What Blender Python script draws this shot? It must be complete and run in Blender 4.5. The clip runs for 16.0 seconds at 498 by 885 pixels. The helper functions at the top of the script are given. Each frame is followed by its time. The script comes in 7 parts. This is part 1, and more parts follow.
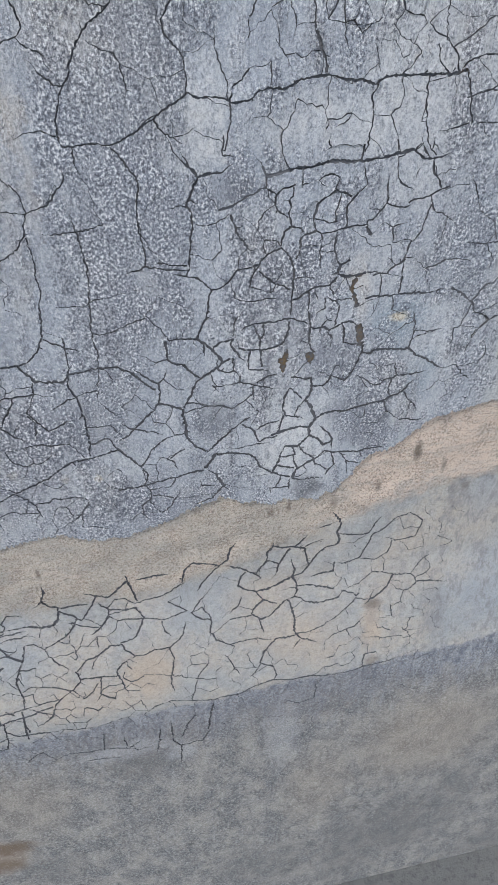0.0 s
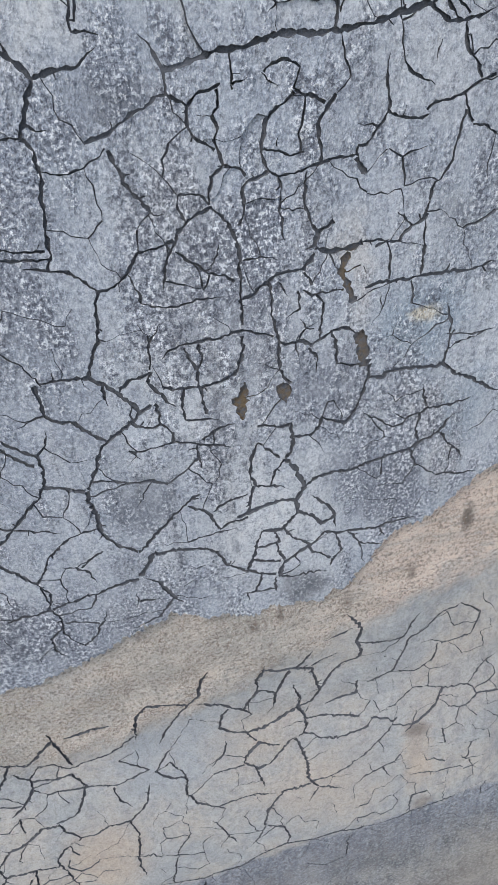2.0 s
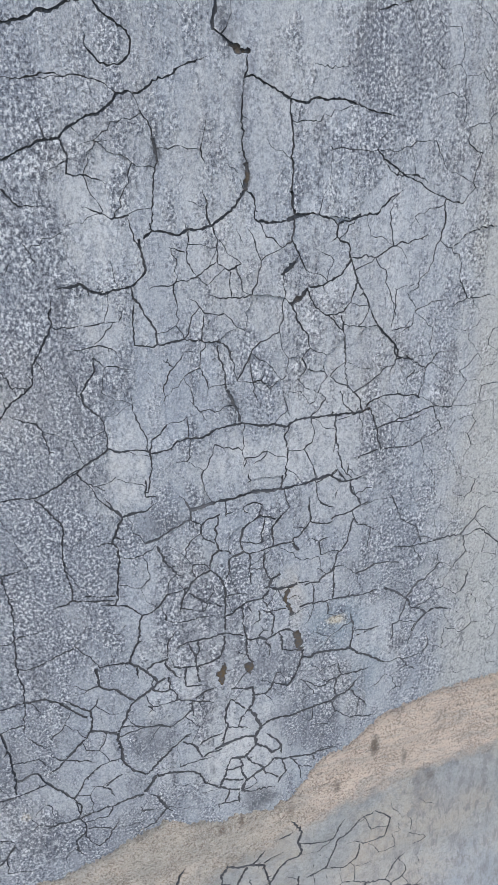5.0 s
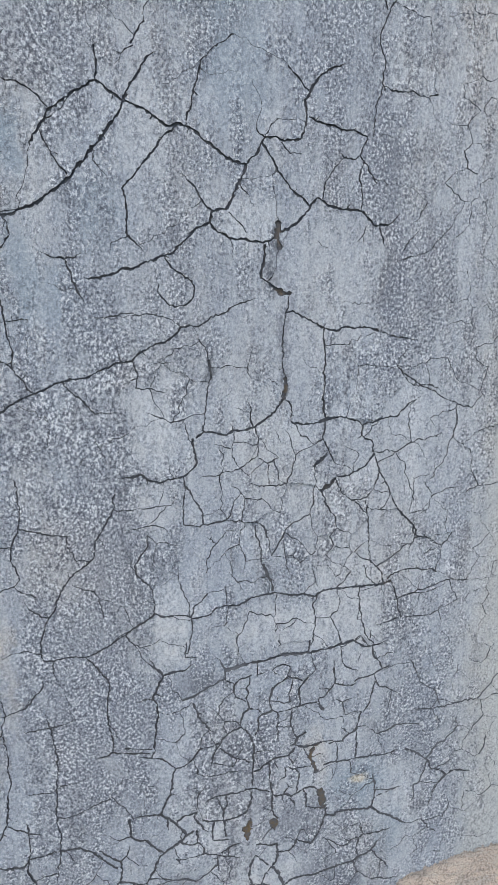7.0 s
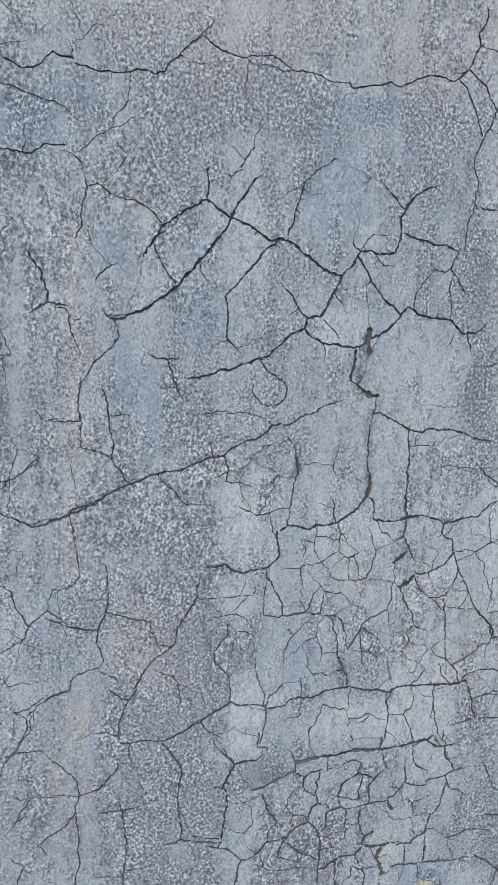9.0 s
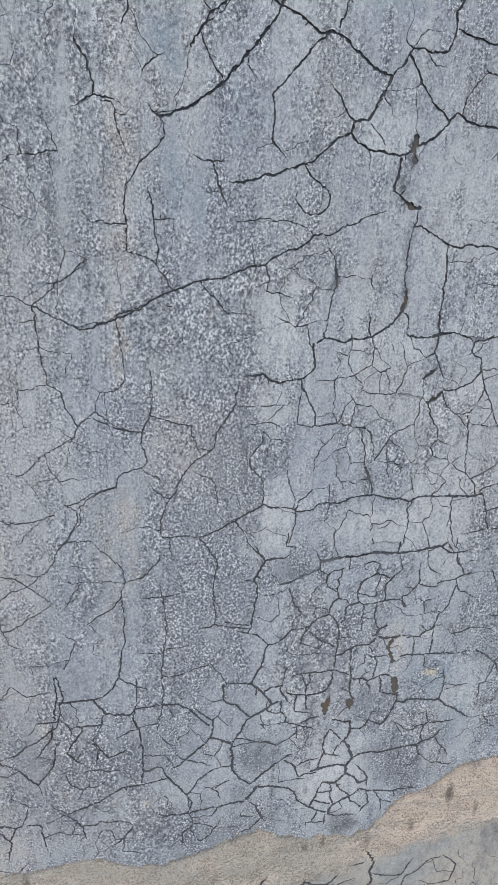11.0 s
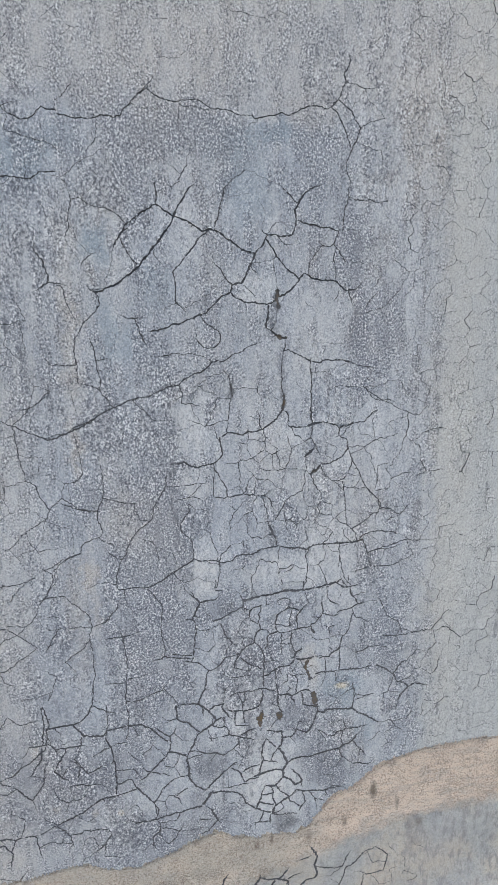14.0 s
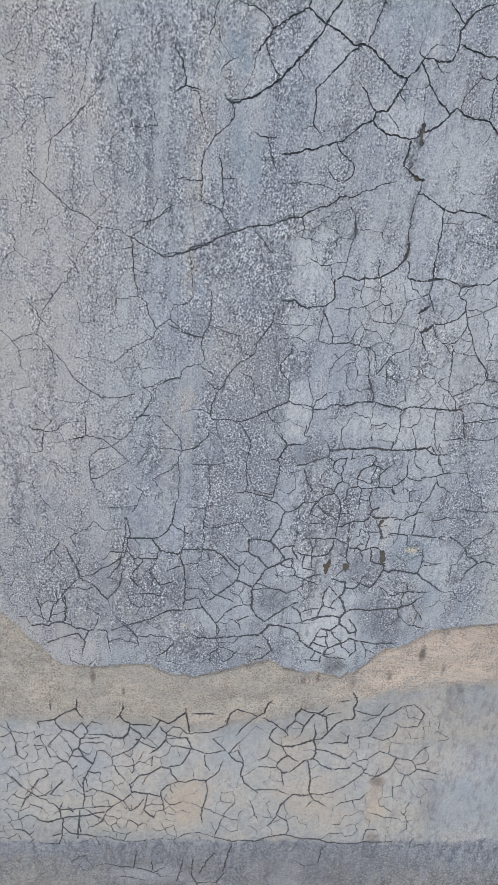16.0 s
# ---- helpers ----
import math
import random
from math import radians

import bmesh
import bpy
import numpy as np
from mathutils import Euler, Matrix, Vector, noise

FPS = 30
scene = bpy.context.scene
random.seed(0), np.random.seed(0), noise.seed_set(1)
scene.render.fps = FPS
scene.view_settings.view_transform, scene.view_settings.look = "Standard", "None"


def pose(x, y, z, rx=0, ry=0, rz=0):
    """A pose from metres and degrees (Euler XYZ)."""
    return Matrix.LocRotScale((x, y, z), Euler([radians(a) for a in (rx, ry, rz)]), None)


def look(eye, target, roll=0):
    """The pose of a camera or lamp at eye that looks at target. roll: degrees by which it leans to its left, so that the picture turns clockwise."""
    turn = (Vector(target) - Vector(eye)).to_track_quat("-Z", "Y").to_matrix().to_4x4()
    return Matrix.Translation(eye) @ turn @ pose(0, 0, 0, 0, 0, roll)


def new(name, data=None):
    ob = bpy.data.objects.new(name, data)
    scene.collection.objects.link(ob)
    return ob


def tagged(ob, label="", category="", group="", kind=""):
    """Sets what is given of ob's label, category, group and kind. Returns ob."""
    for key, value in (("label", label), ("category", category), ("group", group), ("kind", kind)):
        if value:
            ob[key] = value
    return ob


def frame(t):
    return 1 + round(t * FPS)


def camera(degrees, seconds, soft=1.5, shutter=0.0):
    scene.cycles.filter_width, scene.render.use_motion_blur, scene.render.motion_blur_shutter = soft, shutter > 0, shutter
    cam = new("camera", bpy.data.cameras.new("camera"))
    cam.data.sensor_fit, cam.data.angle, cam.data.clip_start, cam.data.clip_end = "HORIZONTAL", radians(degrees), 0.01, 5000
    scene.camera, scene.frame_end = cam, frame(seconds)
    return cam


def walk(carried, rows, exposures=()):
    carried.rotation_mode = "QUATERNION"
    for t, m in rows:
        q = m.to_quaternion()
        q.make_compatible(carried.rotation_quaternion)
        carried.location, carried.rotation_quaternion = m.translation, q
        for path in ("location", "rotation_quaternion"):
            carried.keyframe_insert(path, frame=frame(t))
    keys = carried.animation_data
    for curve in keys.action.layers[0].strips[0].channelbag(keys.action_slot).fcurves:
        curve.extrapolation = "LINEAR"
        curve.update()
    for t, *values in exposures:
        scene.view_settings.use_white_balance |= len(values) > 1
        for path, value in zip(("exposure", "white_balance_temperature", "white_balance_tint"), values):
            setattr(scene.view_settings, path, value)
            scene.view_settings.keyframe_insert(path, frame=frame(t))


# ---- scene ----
from mathutils.geometry import delaunay_2d_cdt

cam = camera(40.11, 16.0)
PATH = [
    (0, (-0.1616, -0.5094, 1.6420), (0.0745, 0.6266, 0.6915), -0.11),
    (0.5, (-0.1478, -0.4417, 1.6165), (0.0454, 0.6925, 0.6541), -1.73),
    (1, (-0.1175, -0.3821, 1.5584), (0.0532, 0.7615, 0.6029), -3.78),
    (1.5, (-0.0923, -0.3273, 1.5187), (0.1006, 0.8312, 0.5856), -5.90),
    (2, (-0.0780, -0.3139, 1.5135), (0.1348, 0.8725, 0.6206), -5.75),
    (2.5, (-0.0785, -0.3154, 1.5189), (0.1262, 0.8814, 0.6382), -6.26),
    (3, (-0.0823, -0.3445, 1.5447), (0.1350, 0.8745, 0.6981), -5.74),
    (3.5, (-0.1059, -0.3856, 1.5887), (0.1407, 0.8556, 0.7834), -2.61),
    (4, (-0.1235, -0.4060, 1.6306), (0.1663, 0.8414, 0.8495), -0.76),
    (4.5, (-0.1270, -0.4330, 1.6769), (0.1912, 0.8690, 1.0036), -1.87),
    (5, (-0.1202, -0.4641, 1.7242), (0.2448, 0.8698, 1.1433), -1.60),
    (5.2, (-0.1196, -0.4754, 1.7386), (0.2678, 0.8736, 1.2093), -1.68),
    (7.3, (-0.1386, -0.5081, 1.8078), (0.1820, 0.9125, 1.4484), -0.32),
    (7.5, (-0.1399, -0.4998, 1.8147), (0.1804, 0.9200, 1.4522), -0.28),
    (8, (-0.1463, -0.4843, 1.8302), (0.1797, 0.9417, 1.4981), -0.30),
    (8.5, (-0.1610, -0.4837, 1.8447), (0.1387, 0.9633, 1.5868), 0.40),
    (9, (-0.1699, -0.5110, 1.8360), (0.0648, 0.9489, 1.5835), 1.24),
    (9.2, (-0.1762, -0.5272, 1.8260), (0.0505, 0.9263, 1.5331), 0.61),
    (11.3, (-0.1997, -0.5444, 1.7730), (0.0209, 0.8328, 1.2211), 2.78),
    (11.5, (-0.1919, -0.5465, 1.7619), (0.0365, 0.8130, 1.1706), 2.44),
    (12, (-0.1842, -0.5460, 1.7466), (0.0590, 0.7924, 1.1144), 1.05),
    (12.5, (-0.1702, -0.5466, 1.7593), (0.1014, 0.8095, 1.1786), -1.27),
    (13, (-0.1597, -0.5629, 1.7869), (0.1482, 0.8256, 1.3102), -2.42),
    (13.5, (-0.1654, -0.6563, 1.8457), (0.1044, 0.7820, 1.5161), -3.25),
    (14, (-0.1555, -0.7408, 1.8576), (0.0865, 0.6932, 1.4900), -1.24),
    (14.5, (-0.1304, -0.7538, 1.8531), (-0.0065, 0.6735, 1.4086), 1.08),
    (15, (-0.1209, -0.7696, 1.8536), (-0.0524, 0.6559, 1.3916), -0.19),
    (15.5, (-0.1573, -0.7834, 1.8385), (-0.0889, 0.6383, 1.3649), 1.90),
    (16, (-0.1797, -0.7520, 1.8028), (-0.1083, 0.6214, 1.2038), 5.38),
]
EXPOSURES = [(0, 0.74, 6540, 9), (0.5, 0.74, 6600, 11), (1.5, 0.74, 6480, 10), (3, 0.76, 6400, 9), (5.2, 0.77, 6450, 9),
             (9, 0.74, 6420, 6), (11.3, 0.73, 6650, 8), (12.5, 0.72, 6670, 8), (13.5, 0.74, 6720, 10), (14.2, 0.74, 6620, 7), (15, 0.72, 6520, 5), (16, 0.72, 6560, 9)]
walk(cam, [(t, look(eye, target, roll)) for t, eye, target, roll in PATH], EXPOSURES)

# ---- light: an overcast day, the wall in open shade ----
world = bpy.data.worlds.new("overcast_sky")
scene.world = world
world.use_nodes = True
wt = world.node_tree
sky = wt.nodes.new("ShaderNodeTexSky")
sky.sky_type, sky.sun_disc = "NISHITA", False
sky.sun_elevation, sky.sun_rotation = radians(48), radians(200)
sky.dust_density, sky.air_density = 1.5, 1.0
wt.nodes["Background"].inputs["Strength"].default_value = 0.12
wt.links.new(sky.outputs["Color"], wt.nodes["Background"].inputs["Color"])
sun = new("sun", bpy.data.lights.new("sun", "SUN"))
sun.data.energy, sun.data.angle, sun.data.color = 1.5, radians(18), (1.0, 0.985, 0.96)
sun.matrix_world = look((-1.2, -1.5, 4.2), (0.0, 0.0, 1.0))


# ---- materials ----
class Nodes:
    """Short hands for building a material's node tree."""

    def __init__(self, name):
        self.mat = bpy.data.materials.new(name)
        self.mat.use_nodes = True
        self.tree = self.mat.node_tree
        self.bsdf = self.tree.nodes["Principled BSDF"]
        self.place = self.tree.nodes.new("ShaderNodeNewGeometry").outputs["Position"]

    def put(self, socket, value):
        if isinstance(value, bpy.types.NodeSocket):
            self.tree.links.new(value, socket)
        elif value is not None:
            socket.default_value = value

    def math(self, op, a, b=None, c=None):
        n = self.tree.nodes.new("ShaderNodeMath")
        n.operation = op
        for socket, value in zip(n.inputs, (a, b, c)):
            self.put(socket, value)
        return n.outputs[0]

    def vec(self, op, a, b=None, c=None, out=0):
        n = self.tree.nodes.new("ShaderNodeVectorMath")
        n.operation = op
        for socket, value in zip(n.inputs, (a, b, c)):
            self.put(socket, value)
        return n.outputs[out]

    def step(self, value, lo, hi, a=0.0, b=1.0):
        n = self.tree.nodes.new("ShaderNodeMapRange")
        n.interpolation_type = "SMOOTHSTEP"
        for socket, v in zip(n.inputs, (value, lo, hi, a, b)):
            self.put(socket, v)
        return n.outputs[0]

    def noise(self, scale, detail=4.0, rough=0.55, stretch=(1, 1, 1), shift=0.0, color=False):
        n = self.tree.nodes.new("ShaderNodeTexNoise")
        where = self.vec("MULTIPLY_ADD", self.place, tuple(stretch), (shift, shift * 0.7, shift * 1.3))
        self.put(n.inputs["Vector"], where)
        self.put(n.inputs["Scale"], scale)
        self.put(n.inputs["Detail"], detail)
        self.put(n.inputs["Roughness"], rough)
        return n.outputs["Color" if color else "Fac"]

    def cells(self, scale, feature="F1", where=None, out="Distance", stretch=(1, 1, 1)):
        n = self.tree.nodes.new("ShaderNodeTexVoronoi")
        n.feature = feature
        self.put(n.inputs["Vector"], self.vec("MULTIPLY", where or self.place, tuple(stretch)))
        self.put(n.inputs["Scale"], scale)
        return n.outputs[out]

    def mix(self, fac, a, b, kind="MIX"):
        n = self.tree.nodes.new("ShaderNodeMix")
        n.data_type, n.blend_type = "RGBA", kind
        rgba = lambda v: (*v, 1.0) if isinstance(v, tuple) and len(v) == 3 else v
        self.put(n.inputs[0], fac)
        self.put(n.inputs[6], rgba(a))
        self.put(n.inputs[7], rgba(b))
        return n.outputs[2]

    def stains(self, where, spots, soft=0.35):
        """The union of soft ellipses (x, z, half width, half height, strength) on the wall."""
        total = None
        for x, z, rx, rz, s in spots:
            off = self.vec("MULTIPLY_ADD", where, (1 / rx, 0, 1 / rz), (-x / rx, 0, -z / rz))
            one = self.step(self.vec("LENGTH", off, out=1), 1.45, soft, 0.0, s)
            total = one if total is None else self.math("MAXIMUM", total, one)
        return total

    def bump(self, height, depth, normal=None):
        n = self.tree.nodes.new("ShaderNodeBump")
        n.inputs["Strength"].default_value = 1.0
        n.inputs["Distance"].default_value = depth
        self.put(n.inputs["Height"], height)
        self.put(n.inputs["Normal"], normal)
        return n.outputs[0]

    def done(self, color, rough, normal=None, gloss=0.25):
        self.put(self.bsdf.inputs["Base Color"], color)
        self.put(self.bsdf.inputs["Roughness"], rough)
        self.put(self.bsdf.inputs["Normal"], normal)
        self.put(self.bsdf.inputs["Specular IOR Level"], gloss)
        return self.mat


# stains on the wall: x, z, half width, half height, strength
DARK = [
    (-0.397, 1.274, 0.037, 0.052, 0.9), (-0.145, 1.466, 0.026, 0.049, 1), (-0.109, 1.993, 0.058, 0.021, 0.9), (-0.146, 1.613, 0.033, 0.035, 0.9),
    (-0.162, 1.383, 0.026, 0.043, 0.9), (0.101, 1.765, 0.015, 0.048, 1), (-0.181, 1.69, 0.044, 0.029, 0.7), (-0.135, 1.566, 0.026, 0.037, 0.8),
    (-0.176, 1.431, 0.026, 0.025, 0.9), (-0.135, 1.77, 0.022, 0.029, 0.9), (0.089, 1.876, 0.019, 0.029, 0.9), (-0.174, 1.523, 0.026, 0.033, 0.7),
    (0.095, 1.817, 0.012, 0.034, 1), (-0.194, 1.163, 0.039, 0.029, 0.6), (-0.141, 1.652, 0.025, 0.022, 0.8), (-0.263, 1.256, 0.038, 0.036, 0.5),
    (-0.01, 1.397, 0.03, 0.022, 0.7), (-0.119, 1.442, 0.014, 0.035, 0.8), (-0.349, 1.994, 0.028, 0.03, 0.6), (0.129, 1.782, 0.019, 0.044, 0.6),
    (-0.215, 1.619, 0.018, 0.026, 0.8), (-0.161, 1.944, 0.029, 0.021, 0.7), (0.117, 1.501, 0.014, 0.032, 0.8), (-0.119, 1.745, 0.024, 0.021, 0.7),
    (0.039, 1.992, 0.025, 0.018, 0.7), (-0.071, 2.003, 0.024, 0.014, 0.8), (0.139, 1.417, 0.019, 0.045, 0.5), (-0.355, 1.9, 0.017, 0.032, 0.6),
    (0.094, 1.724, 0.01, 0.027, 0.8), (-0.18, 2.03, 0.016, 0.016, 0.8),
]
SMUDGE = [
    (0.07, 1.221, 0.018, 0.024, 1), (0.005, 1.144, 0.019, 0.018, 0.9), (-0.186, 1.159, 0.024, 0.021, 0.7), (-0.088, 1.248, 0.018, 0.021, 0.8),
    (-0.227, 1.263, 0.033, 0.024, 0.5), (-0.127, 1.117, 0.025, 0.021, 0.5), (0.027, 1.302, 0.021, 0.017, 0.5), (0.094, 1.791, 0.006, 0.031, 0.6),
    (0.117, 1.507, 0.007, 0.026, 0.6), (0.004, 1.826, 0.005, 0.014, 0.9), (0.041, 1.245, 0.011, 0.02, 0.5), (-0.064, 1.462, 0.016, 0.005, 0.8),
    (-0.049, 1.728, 0.004, 0.012, 1), (0.007, 1.754, 0.005, 0.026, 0.6), (-0.002, 1.801, 0.006, 0.019, 0.6), (0.01, 1.712, 0.004, 0.016, 0.8),
    (-0.119, 1.157, 0.014, 0.016, 0.4), (-0.011, 1.403, 0.008, 0.016, 0.5), (0.091, 1.884, 0.006, 0.021, 0.5), (-0.004, 1.554, 0.004, 0.012, 0.8),
    (0.098, 1.393, 0.013, 0.011, 0.4), (-0.026, 1.394, 0.008, 0.009, 0.5),
]
SKIN = [
    (-0.137, 1.228, 0.043, 0.054, 0.9), (0.007, 1.227, 0.034, 0.04, 1), (0.099, 1.314, 0.03, 0.039, 1), (0.035, 1.825, 0.008, 0.05, 0.9),
    (0.059, 1.801, 0.009, 0.055, 0.9), (-0.026, 1.936, 0.029, 0.041, 0.9), (-0.018, 1.189, 0.027, 0.035, 1), (-0.076, 1.237, 0.031, 0.035, 0.9),
    (-0.257, 1.361, 0.03, 0.037, 0.8), (-0.117, 1.297, 0.033, 0.032, 0.8), (0.032, 1.731, 0.023, 0.031, 0.9), (0.061, 1.503, 0.02, 0.031, 0.9),
    (-0.025, 1.772, 0.022, 0.033, 0.8), (-0.179, 1.787, 0.015, 0.047, 0.8), (-0.09, 1.68, 0.015, 0.035, 0.9), (-0.185, 1.884, 0.016, 0.024, 1),
    (-0.085, 1.517, 0.012, 0.038, 0.9), (0.088, 1.441, 0.02, 0.021, 0.9), (0.006, 1.51, 0.025, 0.02, 0.8), (-0.086, 1.9, 0.016, 0.017, 1),
    (-0.037, 1.57, 0.018, 0.028, 0.7), (0.058, 1.666, 0.015, 0.019, 0.8), (-0.076, 1.497, 0.009, 0.016, 1),
]
# dark bluish-grey patches, most of them low on the grey coat
BLUISH_DARK = [
    (-0.354, 1.256, 0.091, 0.079, 0.8), (-0.227, 1.259, 0.077, 0.049, 0.9), (-0.255, 1.256, 0.068, 0.054, 0.8), (-0.289, 1.207, 0.06, 0.043, 0.9),
    (-0.146, 1.38, 0.043, 0.043, 0.8), (-0.139, 1.129, 0.056, 0.032, 0.8), (-0.17, 1.165, 0.038, 0.03, 1), (-0.385, 1.343, 0.058, 0.05, 0.6),
    (-0.147, 1.336, 0.058, 0.07, 0.5), (-0.145, 1.471, 0.029, 0.063, 0.7), (-0.018, 1.366, 0.036, 0.048, 0.7), (-0.173, 1.44, 0.041, 0.05, 0.6),
    (0.068, 1.219, 0.025, 0.028, 1), (0.099, 1.791, 0.01, 0.077, 0.9), (0.045, 1.24, 0.027, 0.027, 0.9), (0.027, 1.307, 0.031, 0.026, 0.8),
    (-0.271, 1.337, 0.041, 0.05, 0.5), (-0.072, 1.158, 0.034, 0.021, 0.7), (-0.142, 1.603, 0.023, 0.054, 0.5), (-0.249, 1.427, 0.044, 0.034, 0.45),
    (0.091, 1.884, 0.013, 0.033, 0.8), (-0.089, 1.241, 0.027, 0.026, 0.6), (-0.12, 1.191, 0.042, 0.024, 0.5), (-0.105, 1.99, 0.058, 0.017, 0.4),
    (-0.03, 1.298, 0.019, 0.022, 0.6), (-0.208, 1.479, 0.029, 0.032, 0.4), (-0.045, 1.398, 0.024, 0.024, 0.5), (-0.113, 1.423, 0.014, 0.019, 0.7),
    (-0.068, 1.461, 0.026, 0.013, 0.6), (0.008, 1.767, 0.005, 0.047, 0.7),
]
LIGHT = [
    (-0.017, 1.204, 0.034, 0.052, 0.9), (-0.004, 1.195, 0.057, 0.07, 0.55), (0.02, 1.508, 0.083, 0.022, 0.7), (0.112, 1.664, 0.051, 0.064, 0.4),
    (-0.025, 1.662, 0.05, 0.063, 0.4), (-0.087, 1.512, 0.013, 0.037, 1), (0.034, 1.792, 0.042, 0.059, 0.35), (0.069, 1.512, 0.024, 0.033, 0.6),
    (-0.087, 1.666, 0.013, 0.087, 0.5), (0.064, 1.544, 0.046, 0.05, 0.35), (-0.089, 1.684, 0.017, 0.03, 0.7), (-0.042, 1.304, 0.016, 0.024, 0.8),
    (0.101, 1.501, 0.046, 0.058, 0.3), (0.061, 1.391, 0.038, 0.025, 0.45), (0.032, 1.616, 0.029, 0.024, 0.5), (0.015, 1.239, 0.026, 0.026, 0.5),
    (-0.017, 1.834, 0.025, 0.018, 0.6), (0.083, 1.46, 0.031, 0.025, 0.45), (-0.371, 1.767, 0.006, 0.032, 0.9), (-0.078, 1.497, 0.008, 0.018, 1),
    (-0.087, 1.617, 0.017, 0.022, 0.6), (0.007, 1.669, 0.028, 0.019, 0.5), (-0.09, 1.889, 0.024, 0.033, 0.4), (-0.144, 1.389, 0.008, 0.02, 0.8),
]
TEAL = [
    (0.081, 1.332, 0.028, 0.031, 0.8), (-0.251, 1.967, 0.029, 0.026, 0.8), (-0.397, 1.282, 0.045, 0.052, 0.4), (-0.183, 1.888, 0.017, 0.025, 0.9),
    (-0.039, 1.983, 0.028, 0.022, 0.7), (-0.026, 1.94, 0.029, 0.04, 0.5), (-0.351, 1.969, 0.034, 0.03, 0.5), (-0.183, 1.799, 0.014, 0.035, 0.7),
    (0.001, 1.993, 0.021, 0.011, 1), (0.115, 1.27, 0.024, 0.026, 0.6), (-0.158, 1.783, 0.019, 0.02, 0.5), (-0.13, 1.842, 0.02, 0.023, 0.45),
    (-0.212, 1.989, 0.017, 0.013, 0.6),
]
OCHRE = [
    (0.217, 1.669, 0.027, 0.49, 0.6), (0.17, 2.009, 0.035, 0.102, 0.6), (-0.405, 1.582, 0.038, 0.075, 0.5), (-0.386, 1.744, 0.034, 0.064, 0.5),
    (-0.218, 1.801, 0.01, 0.088, 0.6), (-0.331, 1.827, 0.023, 0.034, 0.6), (-0.404, 1.851, 0.014, 0.023, 0.9), (0.042, 2.019, 0.051, 0.02, 0.5),
    (-0.163, 1.584, 0.033, 0.042, 0.4), (-0.217, 1.494, 0.007, 0.063, 0.7), (-0.237, 1.453, 0.009, 0.092, 0.5), (-0.329, 1.698, 0.018, 0.067, 0.4),
    (-0.222, 1.516, 0.006, 0.027, 1), (-0.219, 1.672, 0.008, 0.039, 0.7), (0.043, 1.378, 0.011, 0.033, 0.6),
]
LOW_BEIGE = [
    (-0.185, 0.884, 0.035, 0.051, 1), (0.012, 0.895, 0.060, 0.051, 0.5), (0.099, 0.900, 0.015, 0.046, 1), (-0.253, 0.859, 0.077, 0.032, 0.5),
    (0.222, 1.057, 0.051, 0.052, 0.3), (0.139, 0.991, 0.051, 0.059, 0.3), (-0.031, 0.981, 0.051, 0.039, 0.4),
]
LOW_BLUE = [
    (0.257, 0.929, 0.053, 0.080, 1), (-0.117, 0.995, 0.050, 0.049, 0.5), (-0.357, 0.962, 0.066, 0.057, 0.6), (0.232, 1.090, 0.033, 0.042, 0.6),
    (0.203, 0.906, 0.018, 0.083, 0.6), (-0.431, 0.958, 0.049, 0.057, 0.5),
]
LOW_DARK = [
    (0.186, 0.905, 0.018, 0.061, 0.7), (0.190, 1.087, 0.012, 0.031, 0.8), (-0.205, 0.752, 0.142, 0.051, 0.7), (0.027, 0.767, 0.144, 0.051, 0.8),
    (0.100, 0.925, 0.009, 0.029, 0.6), (-0.056, 1.061, 0.003, 0.013, 0.6), (0.037, 1.012, 0.007, 0.013, 0.5),
]
BASE_DARK = [
    (-0.219, 0.678, 0.054, 0.040, 0.8), (0.222, 0.249, 0.074, 0.140, 0.9), (0.138, 0.188, 0.073, 0.177, 0.7), (0.316, 0.302, 0.050, 0.162, 0.6),
    (0.453, -0.054, 0.126, 0.199, 0.7), (-0.032, 0.203, 0.100, 0.108, 0.5), (-0.387, 0.390, 0.049, 0.064, 0.5),
]
BASE_BEIGE = [
    (-0.449, 0.475, 0.037, 0.050, 1), (0.231, 0.589, 0.124, 0.135, 0.6), (0.050, 0.495, 0.060, 0.126, 0.4), (-0.406, 0.633, 0.084, 0.115, 0.4),
]
BASE_LIGHT = [
    (-0.230, 0.723, 0.066, 0.021, 0.9), (-0.161, 0.695, 0.023, 0.025, 0.7), (-0.013, 0.684, 0.026, 0.098, 0.5),
]
SPOTS = [
    (0.084, 1.339, 0.009, 0.005, 1), (-0.299, 1.299, 0.005, 0.011, 0.6), (-0.204, 1.196, 0.004, 0.006, 0.7), (-0.282, 1.216, 0.004, 0.005, 0.7),
    (-0.236, 1.202, 0.004, 0.005, 0.7),
]
HOLES = [
    (-0.023, 1.302, 0.008, 0.017, 1), (0.002, 1.304, 0.006, 0.009, 0.8), (0.039, 1.371, 0.006, 0.015, 0.9), (0.047, 1.325, 0.004, 0.014, 0.7),
    (0.008, 1.785, 0.008, 0.003, 0.7), (0.005, 1.826, 0.004, 0.01, 0.5), (0.01, 1.712, 0.003, 0.009, 0.7), (0.107, 1.539, 0.008, 0.005, 0.6),
    (0.046, 1.628, 0.008, 0.006, 0.4),
]
